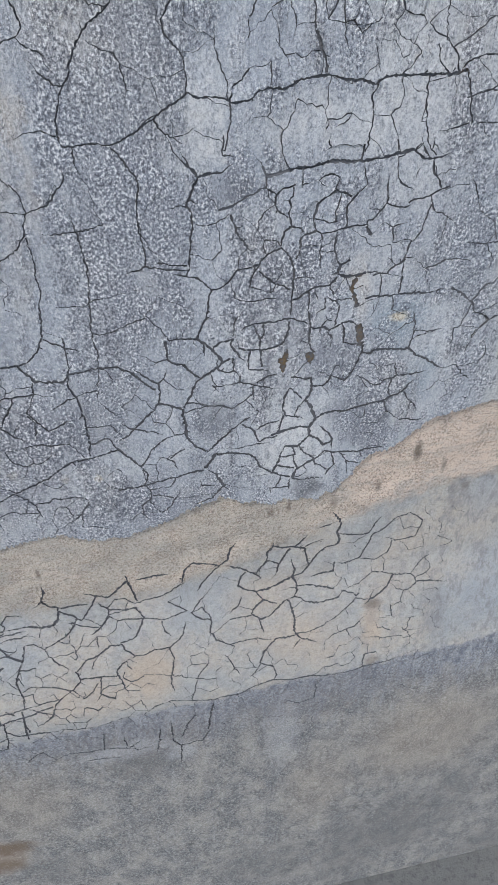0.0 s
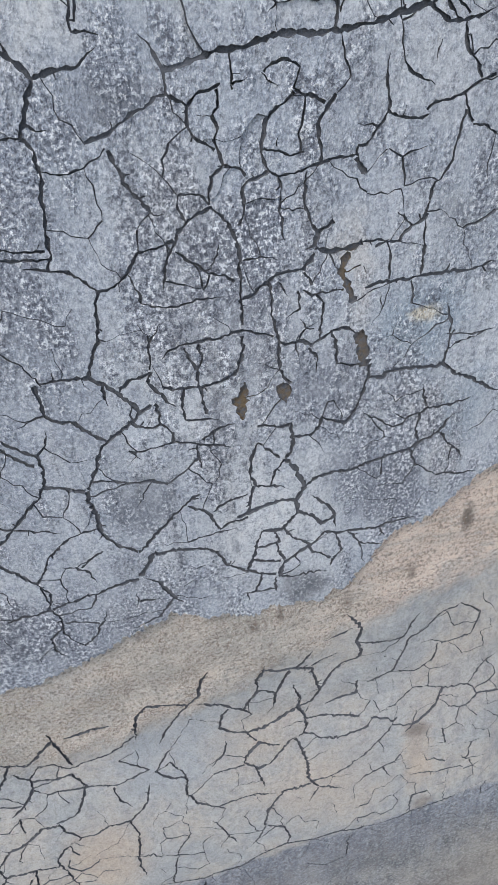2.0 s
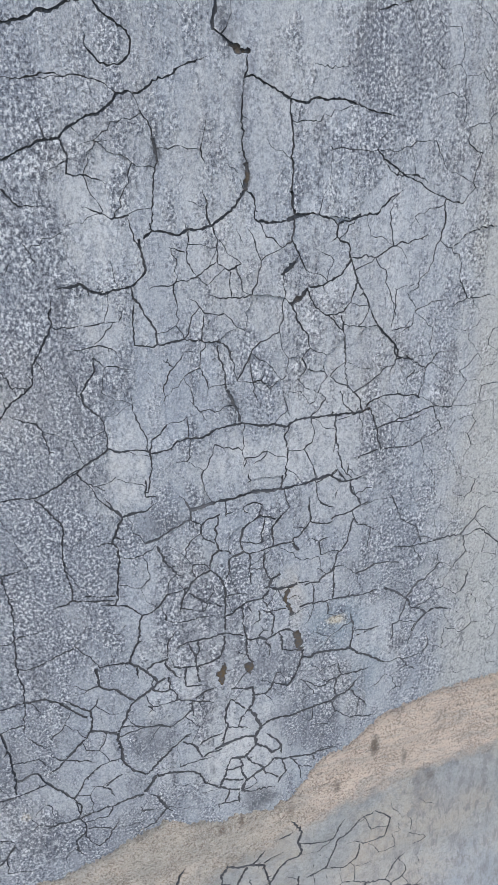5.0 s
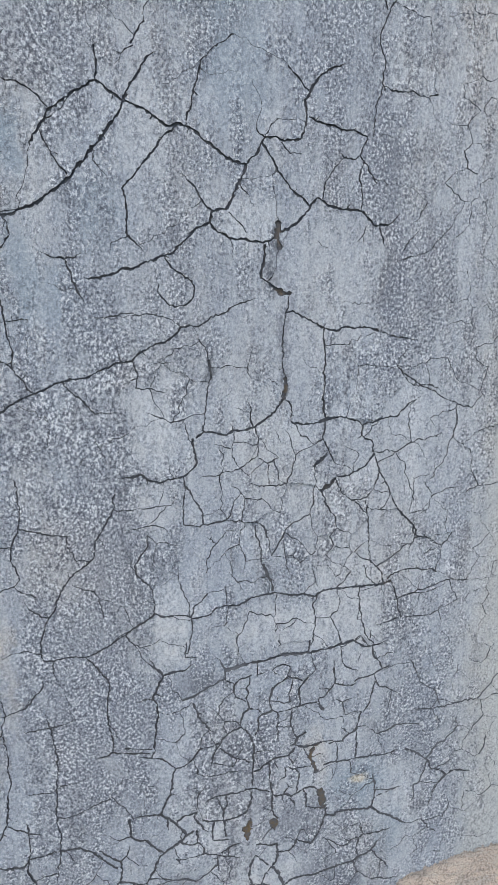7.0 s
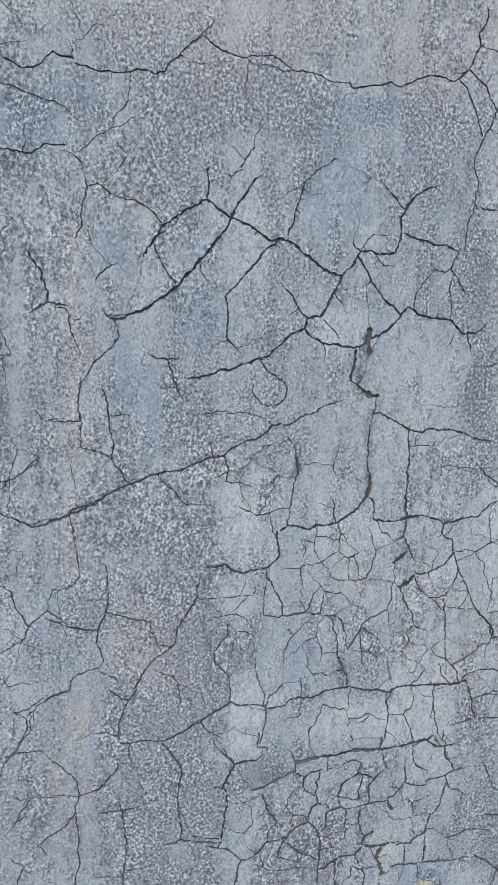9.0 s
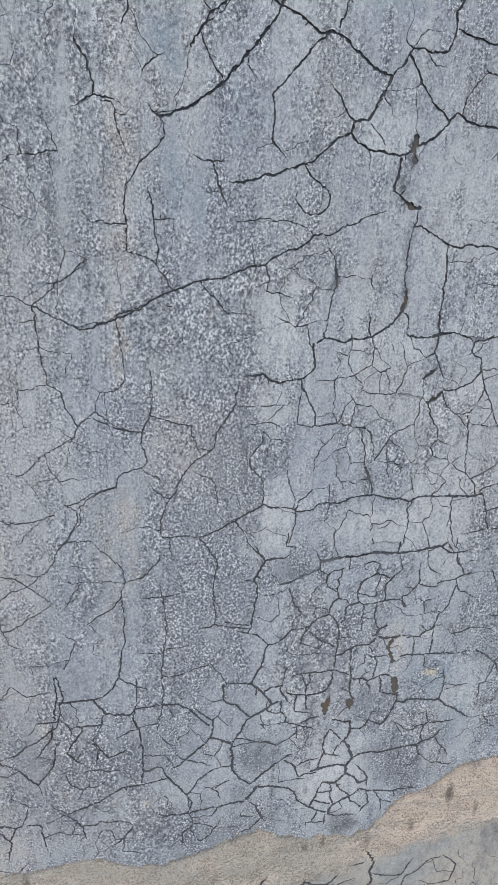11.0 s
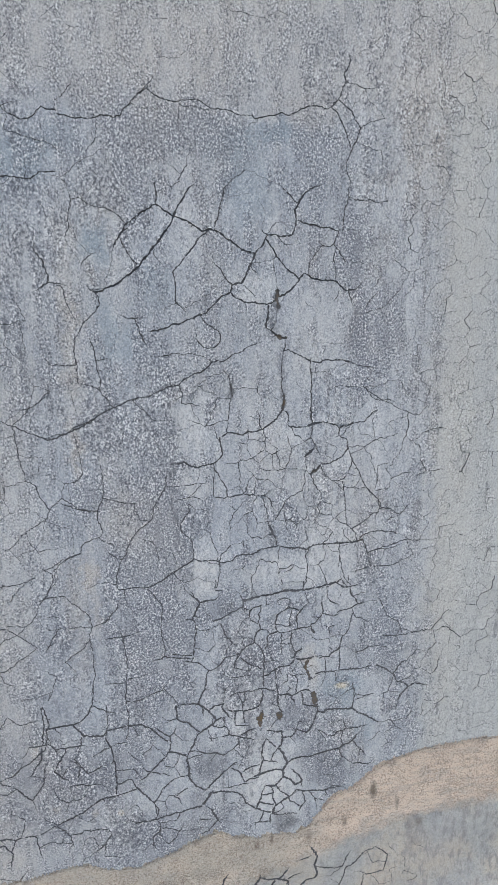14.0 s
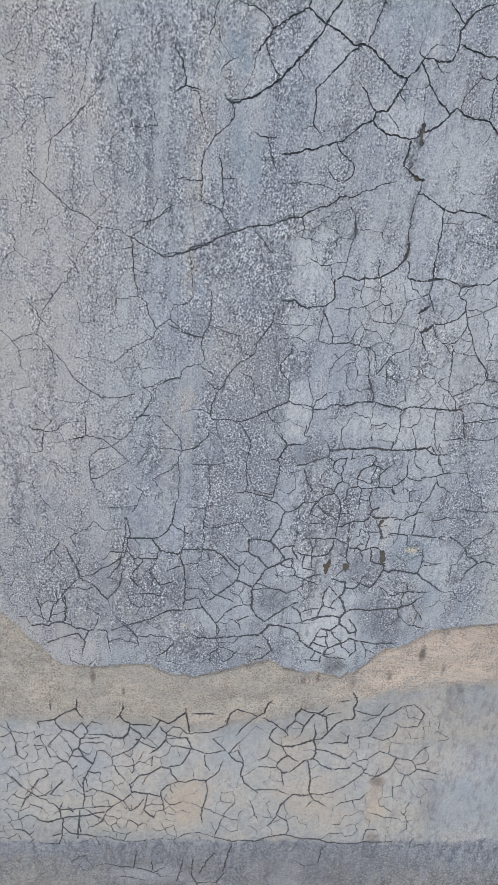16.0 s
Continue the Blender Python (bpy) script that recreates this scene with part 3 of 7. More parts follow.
class Cracks:
    """All the cracks of one coat: paths with a width in millimetres."""

    def __init__(self, seed):
        self.rng = random.Random(seed)
        self.paths, self.widths = [], []

    def crack(self, width, *points):
        path = ragged(points, 0.0019, 0.10, self.rng)
        self.paths.append(path)
        middle = sum((Vector(p) for p in points), Vector((0, 0))) / len(points)
        # the foot of the coat and the undercoat gape more
        width *= 1.65 if middle.y < 1.34 else 1.15 if middle.y < 1.48 else 1.0
        self.widths.append(0.001 * (width if width < 1.6 or width > 4 else 1.6 + 0.7 * (width - 1.6)))
        # short side tears
        for i in range(2, len(path) - 2):
            if width < 4 and self.rng.random() < 0.05:
                ahead = (path[i + 1] - path[i - 1]).normalized()
                turn = Matrix.Rotation(self.rng.choice((-1, 1)) * self.rng.uniform(0.7, 1.6), 2)
                tip = path[i] + (turn @ ahead) * self.rng.uniform(0.0015, 0.0055)
                self.paths.append(ragged((path[i], tip), 0.002, 0.1, self.rng))
                self.widths.append(0.001 * min(0.9, width * self.rng.uniform(0.35, 0.6)))

    def cloud(self):
        return np.array([p[:] for path in self.paths for p in path])

    def network(self, zones, inside, clear):
        """The fine net between the drawn cracks: the borders of scattered cells, some of them left out."""
        rng, drawn = self.rng, self.cloud()
        seeds = np.zeros((0, 2))
        for _ in range(26000):
            p = np.array((rng.uniform(LEFT, RIGHT), rng.uniform(0.0, TOP)))
            s, _, _ = zones(*p)
            if inside(*p) and (not len(seeds) or ((seeds - p) ** 2).sum(1).min() > s * s):
                seeds = np.vstack((seeds, p))
        verts, _, faces, *_ = delaunay_2d_cdt([Vector(s) for s in seeds], [], [], 0, 1e-6)
        middles, across = [], {}
        for n, f in enumerate(faces):
            a, b, c = (verts[i] for i in f)
            d = 2 * (a.x * (b.y - c.y) + b.x * (c.y - a.y) + c.x * (a.y - b.y))
            aa, bb, cc = a.length_squared, b.length_squared, c.length_squared
            middles.append(Vector(((aa * (b.y - c.y) + bb * (c.y - a.y) + cc * (a.y - b.y)) / d,
                                   (aa * (c.x - b.x) + bb * (a.x - c.x) + cc * (b.x - a.x)) / d)))
            for e in ((f[0], f[1]), (f[1], f[2]), (f[2], f[0])):
                across.setdefault(tuple(sorted(e)), []).append(n)
        for pair in across.values():
            if len(pair) < 2:
                continue
            a, b = middles[pair[0]], middles[pair[1]]
            m = (a + b) / 2
            s, keep, width = zones(m.x, m.y)
            if not 0.003 < (a - b).length < 2.5 * s or not (inside(*a) and inside(*b)) or rng.random() > keep:
                continue
            near = [((drawn - np.array(p[:])) ** 2).sum(1).min() ** 0.5 for p in (a, m, b)]
            if near[1] < clear * s or max(near[0], near[2]) < 0.6 * clear * s:
                continue
            a, b = (Vector(drawn[((drawn - np.array(p[:])) ** 2).sum(1).argmin()]) if d < 0.75 * s else p for p, d in ((a, near[0]), (b, near[2])))
            self.paths.append(ragged((a, b), 0.004, 0.11, rng))
            self.widths.append(width * 0.001 * rng.uniform(0.6, 1.35))

    def ribbons(self):
        """Each crack as a chain of four-cornered patches, wide in the middle and thin at its loose ends."""
        every, owner = self.cloud(), np.repeat(np.arange(len(self.paths)), [len(p) for p in self.paths])
        corners, patches = [], []
        for n, (path, width) in enumerate(zip(self.paths, self.widths)):
            loose = []
            for p in (path[0], path[-1]):
                d = ((every - np.array(p[:])) ** 2).sum(1)
                d[owner == n] = 1
                loose.append(d.min() > 0.0035 ** 2)
            far = len(path) - 1
            tail = max(1.0, min(6.0, far / 1.5))
            first = len(corners)
            for i, p in enumerate(path):
                ahead = (path[min(far, i + 1)] - path[max(0, i - 1)]).normalized()
                half = width / 2 * self.rng.uniform(0.40, 1.45)
                if loose[0]:
                    half *= min(1.0, 0.15 + i / tail)
                if loose[1]:
                    half *= min(1.0, 0.15 + (far - i) / tail)
                side = Vector((-ahead.y, ahead.x)) * max(half, 0.00012)
                corners += [p + side, p - side]
                if i:
                    c = first + 2 * i
                    patches.append((c - 2, c - 1, c + 1, c))
        return corners, patches


def mesh_object(name, verts, faces, slots, materials, parent=None, smooth=()):
    mesh = bpy.data.meshes.new(name)
    mesh.from_pydata(verts, [], faces)
    for m in materials:
        mesh.materials.append(m)
    mesh.polygons.foreach_set("material_index", slots)
    if len(smooth):
        mesh.polygons.foreach_set("use_smooth", smooth)
    mesh.update()
    ob = new(name, mesh)
    ob.parent = parent
    return ob


def coat(outline, cracks, face, pitch, depth, materials, edge_from, names, parent, limit, seed):
    """A coat of plaster, torn along its cracks into pieces with sides. Whole pieces become parts of their own;
    the widest stays as the sheet, and the crumbs are joined."""
    rng = random.Random(seed)
    corners, patches = cracks.ribbons()
    points = [Vector(p) for p in outline]
    rim = len(points)
    outer = [(i, (i + 1) % rim) for i in range(rim)]
    shift = rim
    points += corners
    extra = []
    inside = inside_of(outline)
    x0, x1 = min(p[0] for p in outline), max(p[0] for p in outline)
    z0, z1 = min(p[1] for p in outline), max(p[1] for p in outline)
    z = z0 + pitch / 2
    while z < z1:
        x = x0 + pitch / 2
        while x < x1:
            p = (x + rng.uniform(-0.3, 0.3) * pitch, z + rng.uniform(-0.3, 0.3) * pitch)
            if inside(*p):
                extra.append(Vector(p))
            x += pitch
        z += pitch
    points += extra
    rails = []
    for q in patches:
        a, c, d, e = (shift + i for i in q)
        rails += [(a, e), (c, d)]
    verts, _, faces, *_ = delaunay_2d_cdt(points, outer + rails, [], 0, 1e-6)
    # which triangles lie in a crack: look up the patches near each one's middle
    near = {}
    for n, q in enumerate(patches):
        ps = [corners[i] for i in q]
        for gx in range(int(min(p.x for p in ps) // 0.006), int(max(p.x for p in ps) // 0.006) + 1):
            for gz in range(int(min(p.y for p in ps) // 0.006), int(max(p.y for p in ps) // 0.006) + 1):
                near.setdefault((gx, gz), []).append(n)
    solid, bed = [], []
    for n, f in enumerate(faces):
        m = (verts[f[0]] + verts[f[1]] + verts[f[2]]) / 3
        if m.y < 1.27 and not inside(m.x, m.y):
            continue
        for q in near.get((int(m.x // 0.006), int(m.y // 0.006)), ()):
            a, c, d, e = (corners[i] for i in patches[q])
            if within(m, a, c, d) or within(m, a, d, e):
                bed.append(n)
                break
        else:
            solid.append(n)
    # the bed of the cracks: dirt, and their shade put into its dark colour
    own = {i: n for n, i in enumerate(sorted({i for n in bed for i in faces[n]}))}
    mesh_object(names[3], [(verts[i].x, face(verts[i].x, verts[i].y) + depth, verts[i].y) for i in own],
                [tuple(own[i] for i in faces[n]) for n in bed], [0] * len(bed), [materials[1]], parent)
    # join the triangles that touch into pieces
    root = {n: n for n in solid}

    def find(n):
        while root[n] != n:
            root[n] = root[root[n]]
            n = root[n]
        return n

    edges = {}
    for n in solid:
        f = faces[n]
        for i in range(3):
            e = (f[i], f[(i + 1) % 3])
            other = edges.pop((e[1], e[0]), None)
            if other is None:
                edges[e] = n
            else:
                root[find(n)] = find(other)
    groups, rims = {}, {}
    for n in solid:
        groups.setdefault(find(n), []).append(n)
    for e, n in edges.items():
        rims.setdefault(find(n), []).append(e)
    area = lambda ns: sum(abs((verts[faces[n][1]] - verts[faces[n][0]]).cross(verts[faces[n][2]] - verts[faces[n][0]])) / 2 for n in ns)
    sized = sorted(((area(ns), r) for r, ns in groups.items()), reverse=True)
    sized = [(a, r) for a, r in sized if a > 4e-7]
    heap = ([], [], [], [])
    made = []
    for rank, (a, r) in enumerate(sized):
        own = sorted({i for n in groups[r] for i in faces[n]})
        centre = sum((verts[i] for i in own), Vector((0, 0))) / len(own)
        loose = rank > 0 and a < 0.01
        lift = rng.uniform(-0.0007, 0.0007) if loose else 0.0
        lean = Vector((rng.uniform(-1, 1), rng.uniform(-1, 1))) * (0.022 if loose else 0.0)
        top = {i: n for n, i in enumerate(own)}
        vs = []
        for i in own:
            p = verts[i]
            vs.append(Vector((p.x, face(p.x, p.y) + lift + lean.dot(p - centre), p.y)))
        fs = [tuple(top[i] for i in faces[n]) for n in groups[r]]
        mats, smooth = [0] * len(fs), [True] * len(fs)
        for e in rims.get(r, ()):
            c = len(vs)
            pa, pb = (vs[top[i]] for i in e)
            torn = edge_from(e, verts)
            down = Vector((0, RECESS + 0.003 if torn else depth + 0.001, 0))
            vs += [pa.copy(), pb.copy(), pb + down, pa + down]
            fs.append((c + 1, c, c + 3, c + 2))
            mats.append(2 if torn else 1)
            smooth.append(False)
        if rank == 0 or len(made) < limit:
            at = Vector((centre.x, 0.0, centre.y))
            ob = mesh_object(names[0] if rank == 0 else names[1], [v - at for v in vs], fs, mats, materials, parent, smooth)
            ob.location = at
            if rank == 0:
                tagged(ob, names[4])
            made.append(ob)
        else:
            c = len(heap[0])
            heap[0].extend(vs)
            heap[1].extend(tuple(c + i for i in f) for f in fs)
            heap[2].extend(mats)
            heap[3].extend(smooth)
    if heap[0]:
        made.append(tagged(mesh_object(names[2], *heap[:3], materials, parent, heap[3]), kind="stuff"))
    return made


def within(p, a, b, c):
    """Whether p lies in the triangle a, b, c; a triangle with no area holds nothing."""
    s = [(v - u).cross(p - u) for u, v in ((a, b), (b, c), (c, a))]
    return abs((b - a).cross(c - a)) > 1e-10 and (min(s) >= 0 or max(s) <= 0)


def inside_of(outline):
    ring = np.array([tuple(p)[:2] for p in outline])
    after = np.roll(ring, -1, axis=0)

    def inside(x, z):
        over = (ring[:, 1] > z) != (after[:, 1] > z)
        with np.errstate(divide="ignore", invalid="ignore"):
            cut = (after[:, 0] - ring[:, 0]) * (z - ring[:, 1]) / (after[:, 1] - ring[:, 1]) + ring[:, 0]
        return bool((over & (x < cut)).sum() % 2)

    return inside


def box(name, x0, x1, y0, y1, z0, z1, material, parent=None):
    v = [(x, y, z) for x in (x0, x1) for y in (y0, y1) for z in (z0, z1)]
    f = [(0, 1, 3, 2), (4, 6, 7, 5), (0, 4, 5, 1), (2, 3, 7, 6), (0, 2, 6, 4), (1, 5, 7, 3)]
    return mesh_object(name, v, f, [0] * 6, [material], parent)


# ---- ground and the body of the wall ----
ground = mesh_object("ground", [(x, y, 0.0) for y in (-400, -6, 0.6, 400) for x in (-400, -3, 3, 400)],
                     [(4 * j + i, 4 * j + i + 1, 4 * j + i + 5, 4 * j + i + 4) for j in range(3) for i in range(3)], [0] * 9, [GROUND])
tagged(ground, "dark dusty concrete ground at the foot of the wall", "ground", kind="structure")
wall = box("wall_north", -3.0, 3.0, 0.03, 0.2, -0.02, 2.6, CORE)
tagged(wall, "old cracked grey plastered wall with a bare beige band", "wall", kind="structure")

# where the grey coat has broken away above the band
BREAK = [(LEFT, 1.245), (-0.53, 1.235), (-0.49, 1.215)] + [(-0.453, 1.200), (-0.435, 1.182), (-0.417, 1.164), (-0.398, 1.146), (-0.384, 1.123), (-0.364, 1.114), (-0.325, 1.117), (-0.286, 1.125), (-0.258, 1.127), (-0.230, 1.114), (-0.198, 1.111), (-0.170, 1.113), (-0.143, 1.125), (-0.112, 1.138), (-0.085, 1.148), (-0.068, 1.136), (-0.040, 1.130), (-0.015, 1.129), (0.018, 1.124), (0.041, 1.134), (0.054, 1.150), (0.060, 1.165), (0.082, 1.179), (0.104, 1.188), (0.121, 1.204), (0.138, 1.215), (0.161, 1.222), (0.223, 1.231)] + [(0.30, 1.232), (0.42, 1.228), (RIGHT, 1.235)]
tear = ragged(BREAK, 0.0016, 0.26, random.Random(4))
chip = random.Random(5)
for p in tear[1:-1]:
    p.y += chip.uniform(-0.0022, 0.0022) + 0.0022 * wave(p.x * 9.0, 0.4, 9.0)
upper_outline = [p[:] for p in tear] + [(RIGHT, TOP), (LEFT, TOP)]
lower_outline = [(LEFT, 0.0), (RIGHT, 0.0), (RIGHT, 1.30), (LEFT, 1.30)]

# ---- cracks of the grey coat ----
grey = Cracks(11)
crack = grey.crack
crack(0.90, (0.1000, 1.4340), (0.1080, 1.4320), (0.1130, 1.4280))
crack(0.90, (0.1010, 1.3840), (0.1090, 1.3860), (0.1150, 1.3890), (0.1180, 1.3910))
crack(1.40, (0.0970, 1.3050), (0.1050, 1.2970), (0.1160, 1.2910), (0.1260, 1.2840), (0.1340, 1.2780))
crack(1.00, (0.0990, 1.3140), (0.1080, 1.3180), (0.1200, 1.3200), (0.1280, 1.3210))
crack(1.00, (0.0990, 1.2560), (0.1040, 1.2640), (0.1090, 1.2670))
crack(1.00, (0.1000, 1.2550), (0.1080, 1.2430), (0.1150, 1.2350), (0.1170, 1.2280))
crack(1.00, (0.1000, 1.2200), (0.1170, 1.2170), (0.1290, 1.2160))
crack(0.80, (0.1100, 1.8340), (0.1170, 1.8390), (0.1230, 1.8520))
crack(0.80, (0.0980, 1.8060), (0.1120, 1.8110), (0.1220, 1.8130), (0.1360, 1.8240))
crack(0.80, (0.1200, 1.8320), (0.1110, 1.8240), (0.1050, 1.8150))
crack(1.00, (0.0870, 1.7540), (0.1020, 1.7490), (0.1210, 1.7460))
crack(1.20, (0.0760, 1.6780), (0.0940, 1.6830), (0.1060, 1.6840), (0.1100, 1.6890), (0.1170, 1.6950), (0.1270, 1.7000))
crack(1.20, (0.1060, 1.7240), (0.1140, 1.7170), (0.1190, 1.7140), (0.1260, 1.7090), (0.1420, 1.7060), (0.1450, 1.7030))
crack(1.00, (0.0860, 1.6550), (0.1080, 1.6540), (0.1170, 1.6600), (0.1270, 1.6640), (0.1320, 1.6620), (0.1480, 1.6680))
crack(1.40, (0.0870, 1.6540), (0.0910, 1.6420), (0.0950, 1.6330), (0.1030, 1.6170), (0.1080, 1.6070), (0.1140, 1.5990), (0.1220, 1.5910), (0.1280, 1.5830), (0.1280, 1.5780))
crack(1.20, (0.1020, 1.5370), (0.1050, 1.5420), (0.1150, 1.5460), (0.1300, 1.5470), (0.1460, 1.5450), (0.1500, 1.5410))
crack(1.30, (0.1080, 1.5360), (0.1140, 1.5180), (0.1180, 1.5010))
crack(0.90, (0.1170, 1.5210), (0.1320, 1.5230), (0.1470, 1.5240), (0.1590, 1.5280))
crack(1.00, (0.0920, 1.4970), (0.1020, 1.4980), (0.1150, 1.5010))
crack(0.70, (0.1190, 1.6280), (0.1230, 1.6130), (0.1210, 1.5980), (0.1370, 1.6000))
crack(0.90, (0.1280, 1.5780), (0.1410, 1.5740), (0.1490, 1.5680))
crack(0.80, (0.1280, 1.5780), (0.1230, 1.5680), (0.1220, 1.5570))
crack(0.70, (0.0960, 1.9990), (0.1030, 2.0040), (0.1220, 2.0090))
crack(0.70, (0.0910, 1.9860), (0.1030, 1.9810), (0.1190, 1.9780), (0.1200, 1.9660))
crack(1.00, (0.1040, 1.7260), (0.1130, 1.7150), (0.1200, 1.7090), (0.1310, 1.7070), (0.1400, 1.7030), (0.1480, 1.6970), (0.1590, 1.6930), (0.1740, 1.6880))
crack(0.90, (0.1600, 1.6920), (0.1610, 1.6750), (0.1580, 1.6630))
crack(0.80, (0.1680, 1.6570), (0.1810, 1.6680), (0.2050, 1.6710))
crack(0.70, (0.1750, 1.6520), (0.1770, 1.6350), (0.1860, 1.6180), (0.1940, 1.6180), (0.2120, 1.6180))
crack(0.80, (0.1230, 1.6310), (0.1240, 1.6100))
crack(0.80, (0.1330, 1.6260), (0.1410, 1.6150), (0.1390, 1.6020), (0.1280, 1.5960))
crack(0.80, (0.1330, 1.6260), (0.1420, 1.6290), (0.1430, 1.6420))
crack(0.90, (0.1250, 1.5920), (0.1280, 1.5760), (0.1360, 1.5780), (0.1440, 1.5700), (0.1540, 1.5660), (0.1630, 1.5770))
crack(0.70, (0.1440, 1.5650), (0.1370, 1.5590), (0.1380, 1.5500))
crack(1.10, (0.1100, 1.5190), (0.1300, 1.5240), (0.1500, 1.5290), (0.1650, 1.5330), (0.1800, 1.5300))
crack(0.90, (0.1210, 1.5010), (0.1410, 1.5000), (0.1540, 1.5030), (0.1610, 1.5100))
crack(0.80, (0.1280, 1.4610), (0.1370, 1.4430), (0.1410, 1.4310), (0.1580, 1.4200), (0.1620, 1.4050))
crack(1.00, (0.1350, 1.4040), (0.1540, 1.4020), (0.1820, 1.4040), (0.2050, 1.4040), (0.2210, 1.4080), (0.2430, 1.3890))
crack(1.30, (0.1290, 1.3630), (0.1490, 1.3490), (0.1590, 1.3340), (0.1740, 1.3260), (0.1830, 1.3300), (0.2010, 1.3240))
crack(1.00, (0.1740, 1.3260), (0.1630, 1.3160), (0.1570, 1.2910))
crack(0.80, (0.1510, 1.2790), (0.1670, 1.2610))
crack(1.50, (-0.0740, 1.5030), (-0.0740, 1.4970), (-0.0750, 1.4890), (-0.0700, 1.4890), (-0.0650, 1.4870))
crack(2.00, (-0.1060, 1.4880), (-0.1020, 1.4840), (-0.0970, 1.4790), (-0.0940, 1.4750), (-0.0890, 1.4760), (-0.0850, 1.4770), (-0.0760, 1.4770), (-0.0720, 1.4800), (-0.0670, 1.4830))
crack(2.00, (-0.0940, 1.4750), (-0.0980, 1.4690), (-0.1010, 1.4600), (-0.1040, 1.4540))
crack(1.60, (-0.1040, 1.4540), (-0.1000, 1.4490), (-0.1000, 1.4420), (-0.1010, 1.4320), (-0.1020, 1.4240), (-0.1040, 1.4140), (-0.1070, 1.3980))
crack(1.00, (-0.1170, 1.4530), (-0.1080, 1.4550), (-0.1040, 1.4540))
crack(0.90, (-0.1010, 1.4590), (-0.0970, 1.4560), (-0.0930, 1.4560))
crack(0.90, (-0.1010, 1.4400), (-0.0920, 1.4380), (-0.0830, 1.4390), (-0.0770, 1.4420), (-0.0710, 1.4460))
crack(1.40, (-0.0790, 1.4490), (-0.0700, 1.4510), (-0.0600, 1.4560), (-0.0520, 1.4590), (-0.0460, 1.4630), (-0.0420, 1.4630))
crack(1.60, (-0.0700, 1.4450), (-0.0670, 1.4370), (-0.0630, 1.4260), (-0.0590, 1.4200), (-0.0550, 1.4150), (-0.0510, 1.4150))
crack(1.20, (-0.0500, 1.4860), (-0.0460, 1.4820), (-0.0440, 1.4770), (-0.0420, 1.4730), (-0.0420, 1.4680), (-0.0420, 1.4630))
crack(1.20, (-0.0420, 1.4630), (-0.0360, 1.4600), (-0.0340, 1.4580), (-0.0350, 1.4520), (-0.0330, 1.4460), (-0.0310, 1.4440), (-0.0240, 1.4390))
crack(1.00, (-0.0340, 1.4580), (-0.0300, 1.4620), (-0.0240, 1.4630), (-0.0190, 1.4650))
crack(1.00, (-0.0210, 1.4630), (-0.0210, 1.4560), (-0.0240, 1.4530), (-0.0300, 1.4540))
crack(1.20, (-0.0240, 1.4540), (-0.0220, 1.4480), (-0.0240, 1.4430), (-0.0220, 1.4370), (-0.0210, 1.4320), (-0.0270, 1.4280), (-0.0290, 1.4210), (-0.0290, 1.4160))
crack(1.20, (-0.0210, 1.4320), (-0.0140, 1.4300), (-0.0110, 1.4260))
crack(2.40, (-0.0420, 1.4730), (-0.0350, 1.4730), (-0.0270, 1.4750), (-0.0200, 1.4770), (-0.0090, 1.4770), (-0.0020, 1.4790), (0.0050, 1.4800), (0.0150, 1.4800), (0.0220, 1.4790), (0.0320, 1.4790), (0.0450, 1.4800), (0.0550, 1.4810), (0.0600, 1.4830), (0.0750, 1.4840))
crack(0.90, (-0.0140, 1.4760), (-0.0140, 1.4700), (-0.0140, 1.4620))
crack(0.90, (-0.0140, 1.4640), (-0.0070, 1.4660))
crack(1.00, (-0.0430, 1.4220), (-0.0380, 1.4220), (-0.0330, 1.4210), (-0.0290, 1.4160))
crack(1.00, (-0.0430, 1.4220), (-0.0440, 1.4170), (-0.0410, 1.4100))
crack(1.60, (-0.0280, 1.4150), (-0.0350, 1.4130), (-0.0410, 1.4090), (-0.0460, 1.4050), (-0.0490, 1.3990), (-0.0530, 1.3920), (-0.0560, 1.3780))
crack(1.60, (-0.0290, 1.4150), (-0.0250, 1.4110), (-0.0210, 1.4050), (-0.0180, 1.3970), (-0.0170, 1.3870), (-0.0190, 1.3660), (-0.0190, 1.3530))
crack(1.40, (-0.0690, 1.3940), (-0.0660, 1.3990), (-0.0600, 1.4000), (-0.0530, 1.4010), (-0.0480, 1.4020))
crack(1.20, (-0.0690, 1.3940), (-0.0720, 1.3900), (-0.0790, 1.3850), (-0.0870, 1.3840))
crack(1.80, (-0.1080, 1.3980), (-0.1000, 1.3960), (-0.0940, 1.3920), (-0.0910, 1.3880), (-0.0870, 1.3840))
crack(1.20, (-0.1180, 1.4000), (-0.1080, 1.3980))
crack(1.20, (-0.1290, 1.4110), (-0.1170, 1.4080), (-0.1060, 1.4070))
crack(1.00, (-0.0720, 1.3900), (-0.0700, 1.3840), (-0.0680, 1.3740))
crack(1.00, (-0.0480, 1.3970), (-0.0420, 1.3910), (-0.0350, 1.3850), (-0.0250, 1.3810), (-0.0210, 1.3770))
crack(1.20, (-0.0320, 1.3870), (-0.0280, 1.3920), (-0.0270, 1.3970))
crack(1.00, (-0.0330, 1.3830), (-0.0370, 1.3760))
crack(1.50, (0.0060, 1.5000), (0.0050, 1.4940), (0.0070, 1.4910), (0.0030, 1.4880))
crack(1.20, (0.0330, 1.4910), (0.0330, 1.4850), (0.0320, 1.4800))
crack(1.20, (0.0750, 1.4840), (0.0790, 1.4890))
